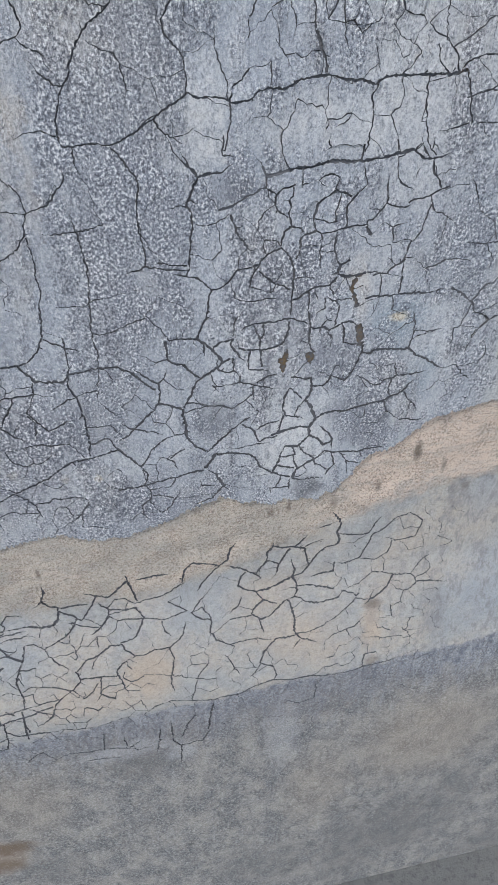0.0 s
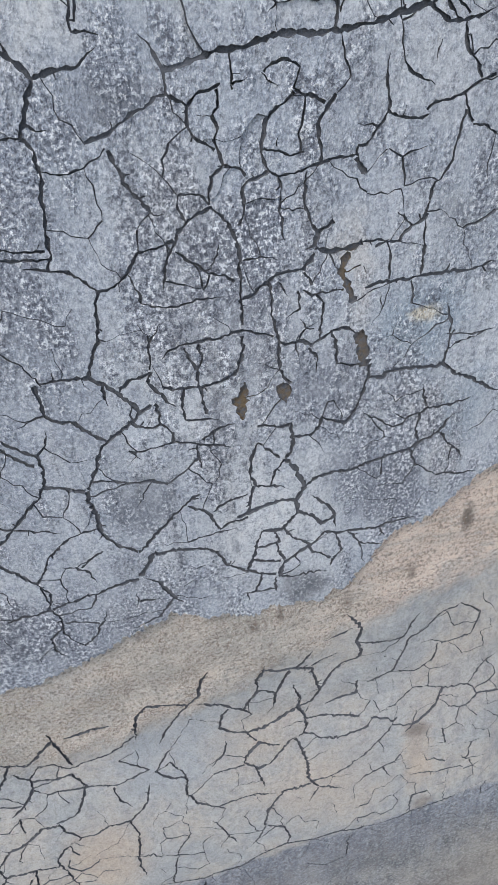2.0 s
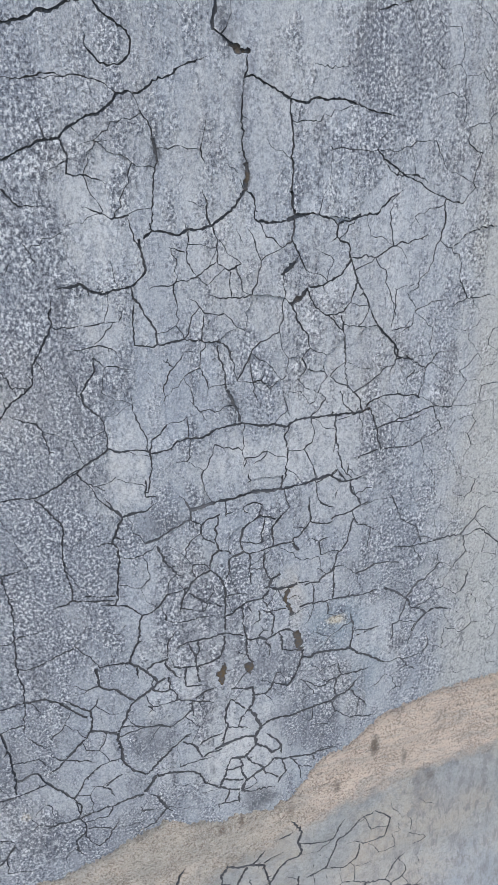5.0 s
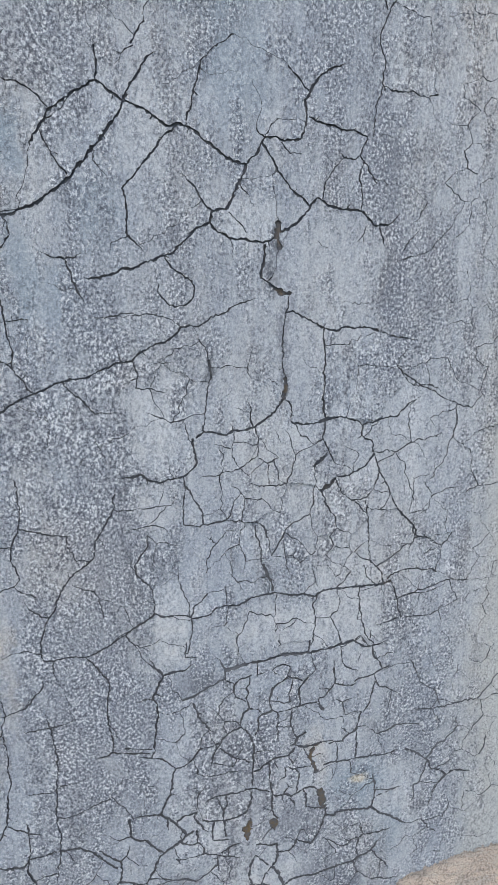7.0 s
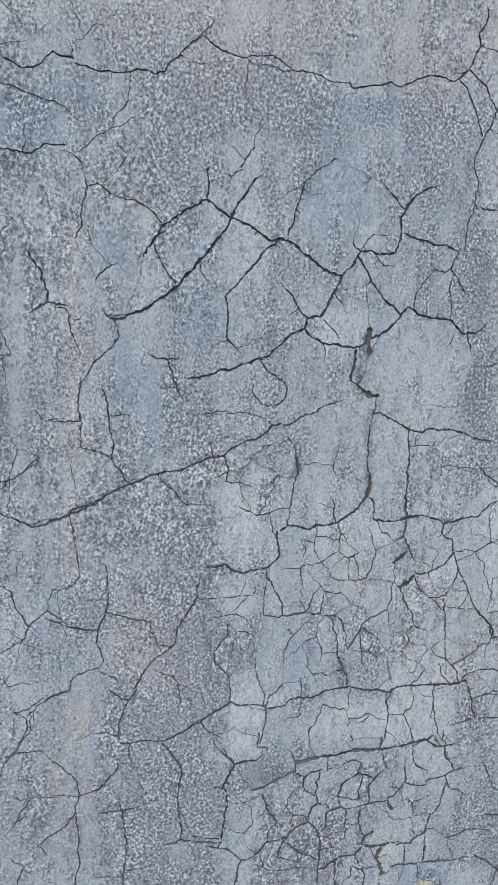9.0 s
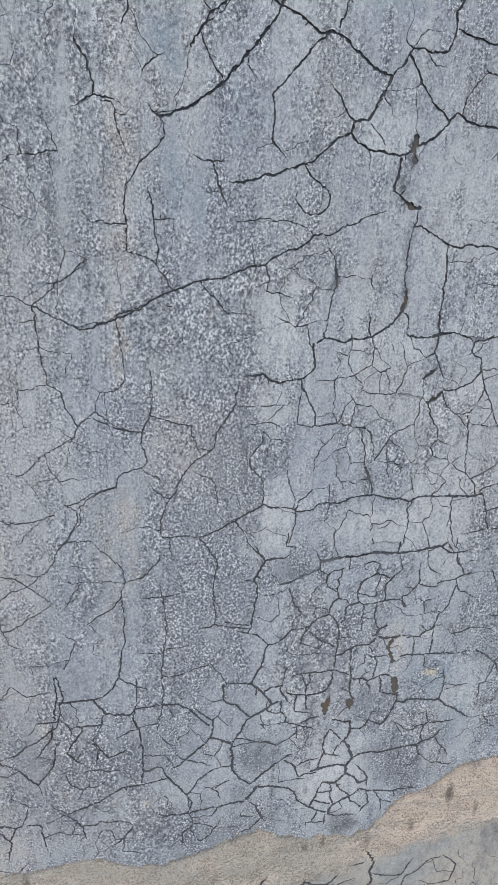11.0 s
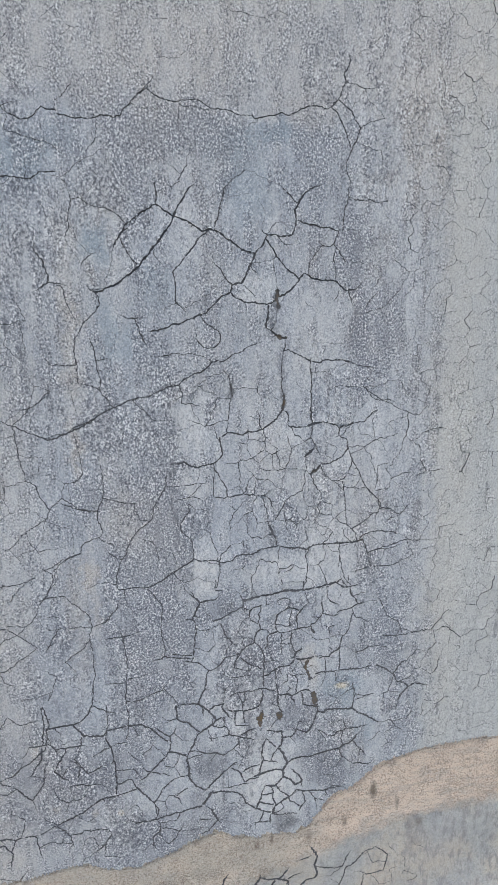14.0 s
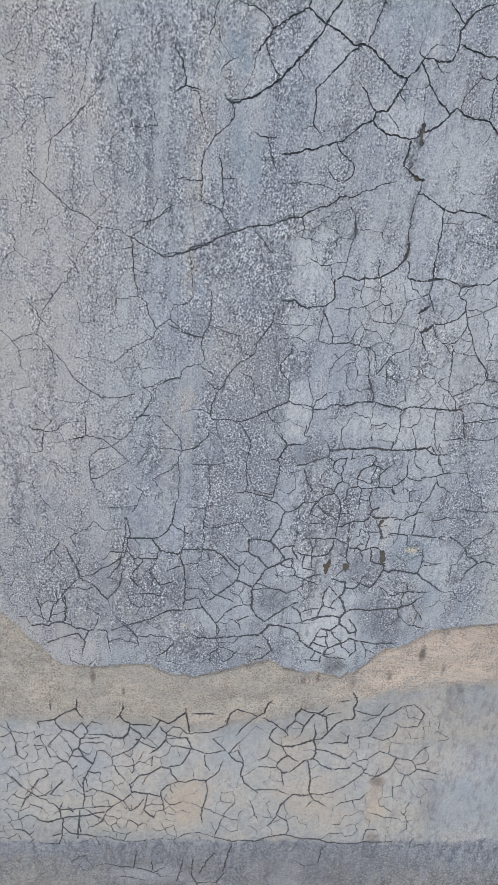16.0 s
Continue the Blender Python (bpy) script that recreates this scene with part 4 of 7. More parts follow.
crack(1.80, (0.0750, 1.4840), (0.0800, 1.4800), (0.0840, 1.4770), (0.0880, 1.4770), (0.0920, 1.4770))
crack(1.40, (0.0790, 1.4930), (0.0810, 1.4870), (0.0840, 1.4820), (0.0880, 1.4770))
crack(1.00, (0.0890, 1.4920), (0.0890, 1.4840))
crack(1.40, (0.0920, 1.4770), (0.0990, 1.4780), (0.1050, 1.4800))
crack(1.60, (0.0920, 1.4770), (0.0920, 1.4710), (0.0950, 1.4640), (0.1000, 1.4580), (0.1020, 1.4530))
crack(1.00, (0.0590, 1.4930), (0.0610, 1.4840))
crack(1.00, (0.0790, 1.4630), (0.0810, 1.4710))
crack(0.80, (0.0350, 1.4790), (0.0360, 1.4700), (0.0390, 1.4610))
crack(1.40, (0.0640, 1.4640), (0.0700, 1.4580), (0.0770, 1.4550), (0.0790, 1.4530))
crack(1.20, (0.0760, 1.4430), (0.0800, 1.4460), (0.0870, 1.4460), (0.0940, 1.4480), (0.0990, 1.4510), (0.1090, 1.4540))
crack(1.20, (0.0940, 1.4480), (0.0970, 1.4410), (0.1000, 1.4350))
crack(1.40, (0.0960, 1.4410), (0.0940, 1.4350), (0.0920, 1.4250), (0.0900, 1.4170), (0.0860, 1.4110), (0.0830, 1.4100), (0.0810, 1.4030), (0.0790, 1.3960))
crack(1.20, (0.0570, 1.4450), (0.0660, 1.4410), (0.0740, 1.4400), (0.0770, 1.4410))
crack(1.40, (0.0570, 1.4680), (0.0560, 1.4610), (0.0570, 1.4520), (0.0570, 1.4450))
crack(1.10, (0.0570, 1.4450), (0.0540, 1.4400), (0.0500, 1.4360), (0.0470, 1.4320), (0.0430, 1.4320), (0.0420, 1.4280))
crack(1.00, (0.0000, 1.4670), (0.0040, 1.4700), (0.0090, 1.4710), (0.0140, 1.4690), (0.0160, 1.4670), (0.0140, 1.4620), (0.0130, 1.4590))
crack(1.40, (0.0130, 1.4590), (0.0180, 1.4560), (0.0230, 1.4550), (0.0270, 1.4520))
crack(1.60, (0.0320, 1.4550), (0.0280, 1.4500), (0.0240, 1.4450), (0.0240, 1.4410), (0.0250, 1.4320), (0.0250, 1.4270))
crack(1.00, (-0.0010, 1.4670), (0.0060, 1.4610))
crack(1.30, (0.0130, 1.4580), (0.0080, 1.4540), (0.0020, 1.4510), (-0.0010, 1.4450), (-0.0020, 1.4410), (-0.0030, 1.4370))
crack(0.90, (-0.0020, 1.4370), (0.0050, 1.4350), (0.0100, 1.4320), (0.0170, 1.4330))
crack(1.00, (0.0050, 1.4410), (0.0040, 1.4370))
crack(1.20, (-0.0030, 1.4370), (-0.0020, 1.4310), (0.0000, 1.4270), (0.0040, 1.4240), (0.0120, 1.4240), (0.0190, 1.4260), (0.0250, 1.4270), (0.0320, 1.4280), (0.0400, 1.4280), (0.0430, 1.4280))
crack(1.20, (0.0000, 1.4270), (-0.0050, 1.4250), (-0.0100, 1.4240), (-0.0130, 1.4210), (-0.0130, 1.4120), (-0.0160, 1.4040))
crack(2.60, (0.0420, 1.4270), (0.0440, 1.4230), (0.0470, 1.4190))
crack(1.20, (0.0040, 1.4240), (0.0050, 1.4150), (0.0040, 1.4090), (0.0050, 1.4000), (0.0060, 1.3930))
crack(1.20, (0.0180, 1.4240), (0.0170, 1.4150), (0.0170, 1.4070), (0.0190, 1.4010), (0.0230, 1.3950))
crack(0.90, (0.0050, 1.4090), (0.0160, 1.4070))
crack(2.20, (0.0230, 1.3950), (0.0290, 1.3980), (0.0310, 1.3990))
crack(2.80, (0.0230, 1.3950), (0.0210, 1.3880), (0.0160, 1.3870))
crack(3.00, (0.0210, 1.3870), (0.0280, 1.3840), (0.0340, 1.3840), (0.0400, 1.3840), (0.0460, 1.3860))
crack(1.20, (0.0460, 1.3860), (0.0540, 1.3860), (0.0590, 1.3840), (0.0660, 1.3830), (0.0680, 1.3870), (0.0720, 1.3900), (0.0780, 1.3930), (0.0790, 1.3960))
crack(1.20, (0.0530, 1.3820), (0.0590, 1.3840))
crack(1.20, (0.0590, 1.3850), (0.0610, 1.3790), (0.0610, 1.3710), (0.0610, 1.3630))
crack(1.40, (0.0800, 1.3950), (0.0790, 1.3860), (0.0800, 1.3740), (0.0790, 1.3630))
crack(0.90, (0.0790, 1.3960), (0.0870, 1.3960))
crack(1.00, (0.0720, 1.3900), (0.0640, 1.3980))
crack(2.20, (0.0480, 1.3610), (0.0560, 1.3630), (0.0690, 1.3620), (0.0790, 1.3620), (0.0920, 1.3610), (0.1050, 1.3600), (0.1150, 1.3610), (0.1220, 1.3630))
crack(2.00, (-0.0200, 1.3660), (-0.0110, 1.3690), (-0.0040, 1.3740), (0.0010, 1.3770), (0.0090, 1.3770), (0.0150, 1.3770), (0.0160, 1.3790), (0.0210, 1.3840))
crack(1.20, (-0.0040, 1.3740), (-0.0030, 1.3670), (-0.0030, 1.3580), (-0.0020, 1.3480), (0.0000, 1.3390), (0.0030, 1.3370))
crack(1.00, (0.0010, 1.3730), (0.0060, 1.3640))
crack(1.20, (0.0150, 1.3750), (0.0190, 1.3680))
crack(1.00, (0.0140, 1.3660), (0.0190, 1.3620), (0.0280, 1.3620), (0.0360, 1.3620))
crack(0.90, (0.0250, 1.3570), (0.0210, 1.3620))
crack(1.20, (0.0740, 1.3600), (0.0760, 1.3510), (0.0750, 1.3470))
crack(0.90, (0.0570, 1.3560), (0.0580, 1.3470))
crack(4.00, (0.0370, 1.3810), (0.0350, 1.3740), (0.0380, 1.3650), (0.0420, 1.3540))
crack(3.65, (0.0440, 1.3360), (0.0470, 1.3250), (0.0490, 1.3140))
crack(4.87, (-0.0210, 1.3190), (-0.0240, 1.3080), (-0.0240, 1.2940))
crack(3.83, (0.0020, 1.3130), (0.0010, 1.3050), (0.0020, 1.3000))
crack(1.00, (-0.0160, 1.3870), (-0.0110, 1.3870), (-0.0010, 1.3860), (0.0020, 1.3840))
crack(1.60, (-0.0870, 1.3840), (-0.0900, 1.3740), (-0.0910, 1.3650), (-0.0970, 1.3500), (-0.1010, 1.3400))
crack(1.60, (-0.1260, 1.3410), (-0.1190, 1.3410), (-0.1070, 1.3400), (-0.1010, 1.3390), (-0.0950, 1.3340), (-0.0890, 1.3270), (-0.0830, 1.3190), (-0.0800, 1.3130))
crack(1.00, (-0.0950, 1.3340), (-0.0960, 1.3250), (-0.0950, 1.3200))
crack(1.20, (-0.0890, 1.3260), (-0.0820, 1.3330), (-0.0740, 1.3340), (-0.0700, 1.3350))
crack(0.90, (-0.0680, 1.3800), (-0.0680, 1.3740), (-0.0580, 1.3700), (-0.0470, 1.3700), (-0.0350, 1.3710), (-0.0260, 1.3700))
crack(1.00, (-0.0720, 1.3640), (-0.0680, 1.3570), (-0.0690, 1.3470), (-0.0700, 1.3370))
crack(1.00, (-0.0610, 1.3620), (-0.0650, 1.3560), (-0.0690, 1.3500))
crack(1.20, (-0.0700, 1.3360), (-0.0720, 1.3290), (-0.0690, 1.3240), (-0.0600, 1.3120))
crack(1.40, (-0.0630, 1.3420), (-0.0590, 1.3460), (-0.0510, 1.3480), (-0.0410, 1.3480), (-0.0310, 1.3480), (-0.0190, 1.3500))
crack(1.00, (-0.0510, 1.3460), (-0.0490, 1.3390), (-0.0460, 1.3320))
crack(1.00, (-0.0430, 1.3470), (-0.0420, 1.3390), (-0.0460, 1.3280), (-0.0460, 1.3210))
crack(1.00, (-0.0560, 1.3020), (-0.0560, 1.3160), (-0.0540, 1.3220))
crack(1.20, (-0.0650, 1.3250), (-0.0530, 1.3220), (-0.0460, 1.3210), (-0.0340, 1.3220), (-0.0260, 1.3250), (-0.0220, 1.3330), (-0.0200, 1.3470))
crack(1.00, (-0.0460, 1.3210), (-0.0450, 1.3110), (-0.0440, 1.3030))
crack(1.40, (-0.0730, 1.3160), (-0.0800, 1.3120), (-0.0870, 1.3060), (-0.0930, 1.3020), (-0.1000, 1.2980), (-0.1050, 1.2930), (-0.1090, 1.2820), (-0.1140, 1.2730), (-0.1170, 1.2680))
crack(1.00, (-0.0710, 1.3160), (-0.0700, 1.3020))
crack(1.00, (-0.0870, 1.3080), (-0.0780, 1.3020), (-0.0690, 1.3020), (-0.0640, 1.2950), (-0.0650, 1.2890))
crack(1.40, (-0.1290, 1.3400), (-0.1280, 1.3310), (-0.1280, 1.3220), (-0.1250, 1.3180), (-0.1160, 1.3150), (-0.1080, 1.3060), (-0.1000, 1.2980))
crack(0.90, (-0.1440, 1.3170), (-0.1360, 1.3200), (-0.1280, 1.3220))
crack(0.80, (-0.1430, 1.3660), (-0.1380, 1.3590), (-0.1310, 1.3520), (-0.1290, 1.3470), (-0.1250, 1.3390))
crack(1.40, (-0.1580, 1.3150), (-0.1500, 1.3070), (-0.1440, 1.3020), (-0.1380, 1.2980))
crack(1.20, (-0.1300, 1.3130), (-0.1320, 1.3040), (-0.1380, 1.2980))
crack(1.40, (-0.1380, 1.2980), (-0.1370, 1.2880), (-0.1400, 1.2760))
crack(1.60, (-0.1400, 1.2760), (-0.1290, 1.2720), (-0.1190, 1.2670))
crack(1.40, (-0.1400, 1.2760), (-0.1510, 1.2640), (-0.1590, 1.2560), (-0.1690, 1.2450), (-0.1800, 1.2390))
crack(1.20, (-0.1140, 1.2730), (-0.0980, 1.2680), (-0.0820, 1.2650), (-0.0720, 1.2600))
crack(1.90, (-0.1180, 1.2670), (-0.1190, 1.2590), (-0.1160, 1.2470), (-0.1170, 1.2380), (-0.1140, 1.2280), (-0.1090, 1.2210), (-0.0980, 1.2120))
crack(1.00, (-0.1750, 1.2580), (-0.1690, 1.2520), (-0.1580, 1.2480), (-0.1460, 1.2440), (-0.1390, 1.2400))
crack(1.00, (-0.1430, 1.2300), (-0.1510, 1.2230), (-0.1580, 1.2100), (-0.1630, 1.2040))
crack(1.20, (-0.1830, 1.2310), (-0.1760, 1.2210), (-0.1680, 1.2110), (-0.1630, 1.2040), (-0.1570, 1.1930))
crack(1.00, (-0.1160, 1.2380), (-0.1280, 1.2370), (-0.1390, 1.2330), (-0.1430, 1.2300))
crack(1.00, (-0.1470, 1.2130), (-0.1370, 1.2100), (-0.1300, 1.2030), (-0.1280, 1.1940))
crack(0.90, (-0.1340, 1.2090), (-0.1250, 1.2160), (-0.1190, 1.2190))
crack(2.40, (-0.1000, 1.1900), (-0.0950, 1.1980), (-0.0900, 1.2070), (-0.0870, 1.2090))
crack(1.40, (-0.0980, 1.2120), (-0.0870, 1.2210), (-0.0770, 1.2300), (-0.0670, 1.2390), (-0.0590, 1.2460), (-0.0550, 1.2470))
crack(1.20, (-0.0630, 1.2400), (-0.0530, 1.2330), (-0.0490, 1.2240), (-0.0460, 1.2160))
crack(1.80, (-0.0880, 1.2070), (-0.0790, 1.2060), (-0.0680, 1.2040), (-0.0550, 1.2000), (-0.0490, 1.1950))
crack(1.60, (-0.1590, 1.1780), (-0.1440, 1.1810), (-0.1290, 1.1830), (-0.1150, 1.1870), (-0.1020, 1.1880))
crack(2.20, (-0.0980, 1.1870), (-0.0900, 1.1810), (-0.0860, 1.1710), (-0.0770, 1.1560))
crack(1.20, (-0.1570, 1.1930), (-0.1620, 1.1790))
crack(1.20, (-0.1880, 1.1770), (-0.1770, 1.1790), (-0.1610, 1.1780), (-0.1560, 1.1680), (-0.1580, 1.1540))
crack(1.00, (-0.1560, 1.1600), (-0.1670, 1.1520), (-0.1670, 1.1400), (-0.1610, 1.1310))
crack(1.00, (-0.1550, 1.1640), (-0.1450, 1.1610), (-0.1340, 1.1560))
crack(1.00, (-0.1060, 1.1750), (-0.1060, 1.1670), (-0.0910, 1.1640))
crack(1.40, (-0.1140, 1.1430), (-0.1040, 1.1450), (-0.0940, 1.1480), (-0.0860, 1.1590), (-0.0810, 1.1640))
crack(0.90, (-0.1480, 1.1380), (-0.1370, 1.1460), (-0.1270, 1.1660))
crack(1.00, (-0.0890, 1.2870), (-0.0810, 1.2870), (-0.0710, 1.2880), (-0.0650, 1.2890))
crack(0.90, (-0.0900, 1.2890), (-0.0840, 1.2810))
crack(1.20, (-0.0650, 1.2890), (-0.0550, 1.2860), (-0.0460, 1.2820), (-0.0390, 1.2800), (-0.0310, 1.2770))
crack(1.00, (-0.0480, 1.2860), (-0.0380, 1.2920), (-0.0290, 1.2930))
crack(0.90, (-0.0560, 1.3020), (-0.0470, 1.3000), (-0.0370, 1.2980))
crack(1.10, (-0.0510, 1.2850), (-0.0520, 1.2750), (-0.0510, 1.2660))
crack(0.90, (-0.0590, 1.2680), (-0.0520, 1.2740))
crack(1.00, (-0.0480, 1.2310), (-0.0400, 1.2360), (-0.0260, 1.2390))
crack(1.00, (-0.0670, 1.2100), (-0.0560, 1.2120), (-0.0470, 1.2130), (-0.0350, 1.2130))
crack(1.00, (-0.0460, 1.2150), (-0.0390, 1.2190), (-0.0270, 1.2200))
crack(1.10, (-0.0190, 1.3500), (-0.0100, 1.3460), (-0.0030, 1.3430))
crack(1.20, (0.0030, 1.3370), (0.0130, 1.3370), (0.0180, 1.3330))
crack(1.00, (0.0110, 1.3660), (0.0120, 1.3560), (0.0040, 1.3520))
crack(1.00, (0.0110, 1.3380), (0.0150, 1.3440), (0.0120, 1.3500))
crack(1.20, (0.0180, 1.3330), (0.0230, 1.3360), (0.0240, 1.3470), (0.0250, 1.3570))
crack(1.00, (0.0230, 1.3360), (0.0290, 1.3400), (0.0370, 1.3400), (0.0440, 1.3350))
crack(1.00, (0.0160, 1.3320), (0.0210, 1.3250), (0.0200, 1.3160))
crack(1.20, (0.0000, 1.3390), (-0.0010, 1.3280), (0.0010, 1.3170), (0.0050, 1.3120))
crack(1.20, (0.0290, 1.3400), (0.0320, 1.3280), (0.0320, 1.3190), (0.0410, 1.3160), (0.0470, 1.3160))
crack(1.80, (0.0510, 1.3150), (0.0510, 1.3060), (0.0600, 1.3040), (0.0610, 1.3070), (0.0720, 1.3070), (0.0860, 1.3050), (0.0970, 1.3050))
crack(1.10, (0.0970, 1.3050), (0.0990, 1.3140), (0.1000, 1.3280), (0.0970, 1.3430))
crack(1.20, (0.0510, 1.3060), (0.0480, 1.2970), (0.0440, 1.2870), (0.0370, 1.2770))
crack(1.60, (0.0050, 1.2750), (0.0160, 1.2740), (0.0210, 1.2790), (0.0230, 1.2850), (0.0300, 1.2810), (0.0370, 1.2770))
crack(1.00, (0.0480, 1.2820), (0.0570, 1.2760), (0.0630, 1.2700), (0.0680, 1.2670), (0.0740, 1.2680), (0.0770, 1.2720), (0.0850, 1.2730))
crack(0.90, (0.0860, 1.2940), (0.0860, 1.2840), (0.0890, 1.2770))
crack(1.00, (0.0850, 1.2730), (0.0900, 1.2760), (0.1030, 1.2750), (0.1200, 1.2770))
crack(1.00, (0.0850, 1.2730), (0.0830, 1.2630), (0.0850, 1.2520))
crack(1.40, (0.0050, 1.2740), (0.0040, 1.2850), (-0.0010, 1.2840), (-0.0100, 1.2870), (-0.0160, 1.2880))
crack(1.60, (0.0050, 1.2740), (0.0030, 1.2640), (-0.0010, 1.2610))
crack(2.00, (-0.0010, 1.2610), (0.0060, 1.2500), (0.0090, 1.2400), (0.0110, 1.2350))
crack(1.80, (0.0110, 1.2350), (0.0200, 1.2410), (0.0300, 1.2420), (0.0450, 1.2410), (0.0560, 1.2440), (0.0670, 1.2460), (0.0790, 1.2470), (0.0860, 1.2510), (0.0990, 1.2560))
crack(1.00, (0.0790, 1.2470), (0.0830, 1.2380), (0.0850, 1.2320))
crack(1.40, (-0.0160, 1.2760), (-0.0210, 1.2670), (-0.0230, 1.2540), (-0.0200, 1.2440), (-0.0110, 1.2410))
crack(1.00, (-0.0160, 1.2760), (-0.0090, 1.2680), (-0.0040, 1.2620))
crack(1.20, (-0.0010, 1.2600), (-0.0080, 1.2520), (-0.0110, 1.2410), (-0.0000, 1.2360))
crack(2.00, (0.0110, 1.2350), (0.0050, 1.2250), (0.0050, 1.2150))
crack(2.00, (-0.0340, 1.2220), (-0.0250, 1.2240), (-0.0160, 1.2260), (-0.0040, 1.2280), (0.0050, 1.2250))
crack(1.40, (-0.0210, 1.2440), (-0.0240, 1.2360), (-0.0260, 1.2250))
crack(1.80, (0.0050, 1.2150), (0.0140, 1.2100), (0.0210, 1.2000), (0.0310, 1.2050))
crack(1.20, (0.0310, 1.2050), (0.0250, 1.2160), (0.0140, 1.2270))
crack(1.00, (0.0300, 1.2050), (0.0310, 1.1940))
crack(1.80, (0.0050, 1.2140), (-0.0020, 1.2070), (-0.0060, 1.2030), (-0.0190, 1.2050))
crack(1.40, (-0.0040, 1.2030), (0.0010, 1.1930), (0.0110, 1.1850), (0.0130, 1.1790), (0.0270, 1.1660))
crack(1.40, (0.0130, 1.1820), (0.0190, 1.1880), (0.0230, 1.1920), (0.0290, 1.1900), (0.0450, 1.1870), (0.0610, 1.1850), (0.0740, 1.1870), (0.0880, 1.1870))
crack(1.20, (0.0290, 1.1900), (0.0330, 1.1810), (0.0350, 1.1720), (0.0290, 1.1650))
crack(1.00, (0.0390, 1.1870), (0.0450, 1.1790), (0.0490, 1.1700))
crack(1.00, (0.0470, 1.1750), (0.0660, 1.1670))
crack(1.00, (0.0620, 1.1840), (0.0660, 1.1760))
crack(2.00, (0.0110, 1.1820), (0.0030, 1.1770), (-0.0060, 1.1710), (-0.0100, 1.1590))
crack(1.40, (0.0290, 1.1650), (0.0270, 1.1580))
crack(1.00, (-0.0100, 1.1590), (-0.0000, 1.1550), (0.0240, 1.1540))
crack(1.40, (-0.0190, 1.2050), (-0.0240, 1.1930), (-0.0270, 1.1810), (-0.0310, 1.1730))
crack(1.20, (-0.0240, 1.1910), (-0.0100, 1.1920), (-0.0090, 1.1860), (-0.0050, 1.1740))
crack(1.00, (-0.0100, 1.2030), (-0.0080, 1.1910))
crack(1.40, (-0.0280, 1.1810), (-0.0190, 1.1770), (-0.0080, 1.1740))
crack(1.40, (-0.0490, 1.1950), (-0.0450, 1.1820), (-0.0380, 1.1770), (-0.0330, 1.1720), (-0.0200, 1.1650), (-0.0120, 1.1620))
crack(1.20, (-0.0120, 1.1590), (-0.0130, 1.1450))
crack(1.20, (-0.0220, 1.1640), (-0.0270, 1.1500))
crack(1.20, (-0.0370, 1.1510), (-0.0250, 1.1490), (-0.0130, 1.1480))
crack(1.00, (-0.0330, 1.1500), (-0.0330, 1.1400))
crack(0.60, (-0.2170, 2.0230), (-0.2140, 2.0180), (-0.2150, 2.0150))
crack(0.60, (-0.2140, 2.0210), (-0.2040, 2.0280), (-0.1970, 2.0360), (-0.1950, 2.0420))
crack(1.10, (-0.2130, 2.0090), (-0.2060, 2.0080), (-0.2010, 2.0060), (-0.1940, 2.0050), (-0.1840, 2.0050), (-0.1760, 2.0060), (-0.1720, 2.0080), (-0.1650, 2.0080), (-0.1590, 2.0060), (-0.1520, 2.0080), (-0.1490, 2.0140), (-0.1430, 2.0180), (-0.1370, 2.0250), (-0.1330, 2.0290))
crack(0.90, (-0.1330, 2.0290), (-0.1260, 2.0330), (-0.1190, 2.0280), (-0.1120, 2.0240), (-0.0990, 2.0210), (-0.0900, 2.0230), (-0.0760, 2.0240), (-0.0690, 2.0200), (-0.0630, 2.0160), (-0.0590, 2.0150), (-0.0490, 2.0150), (-0.0400, 2.0130), (-0.0310, 2.0090), (-0.0200, 2.0100), (-0.0180, 2.0070), (0.0010, 2.0100), (0.0110, 2.0130), (0.0190, 2.0100), (0.0250, 2.0130), (0.0380, 2.0190), (0.0480, 2.0200), (0.0590, 2.0170), (0.0630, 2.0190), (0.0700, 2.0250))
crack(0.50, (-0.1260, 2.0330), (-0.1180, 2.0430))
crack(0.50, (-0.1410, 2.0190), (-0.1290, 2.0150), (-0.1050, 2.0180))
crack(0.70, (-0.1760, 2.0060), (-0.1770, 1.9880), (-0.1870, 1.9760), (-0.1890, 1.9690), (-0.1980, 1.9640), (-0.2050, 1.9570), (-0.2140, 1.9510))
crack(0.90, (-0.2240, 1.9520), (-0.2160, 1.9510), (-0.2110, 1.9470), (-0.2080, 1.9380), (-0.2060, 1.9300), (-0.2100, 1.9170), (-0.2100, 1.9030), (-0.2150, 1.8940))
crack(0.90, (-0.2060, 1.9300), (-0.1990, 1.9320), (-0.1920, 1.9270), (-0.1840, 1.9230), (-0.1730, 1.9220), (-0.1640, 1.9170), (-0.1590, 1.9130), (-0.1540, 1.9070))
crack(0.60, (-0.2230, 1.9820), (-0.2160, 1.9770), (-0.2110, 1.9720), (-0.2060, 1.9720))
crack(1.60, (-0.1670, 1.8830), (-0.1610, 1.8940), (-0.1550, 1.9040), (-0.1460, 1.9110), (-0.1360, 1.9180), (-0.1220, 1.9250))
crack(2.00, (-0.1220, 1.9250), (-0.1170, 1.9220), (-0.1040, 1.9130), (-0.0900, 1.9080), (-0.0800, 1.9010), (-0.0740, 1.8980), (-0.0680, 1.9000), (-0.0580, 1.8970), (-0.0500, 1.8900), (-0.0420, 1.8850), (-0.0350, 1.8800), (-0.0250, 1.8760), (-0.0190, 1.8750))
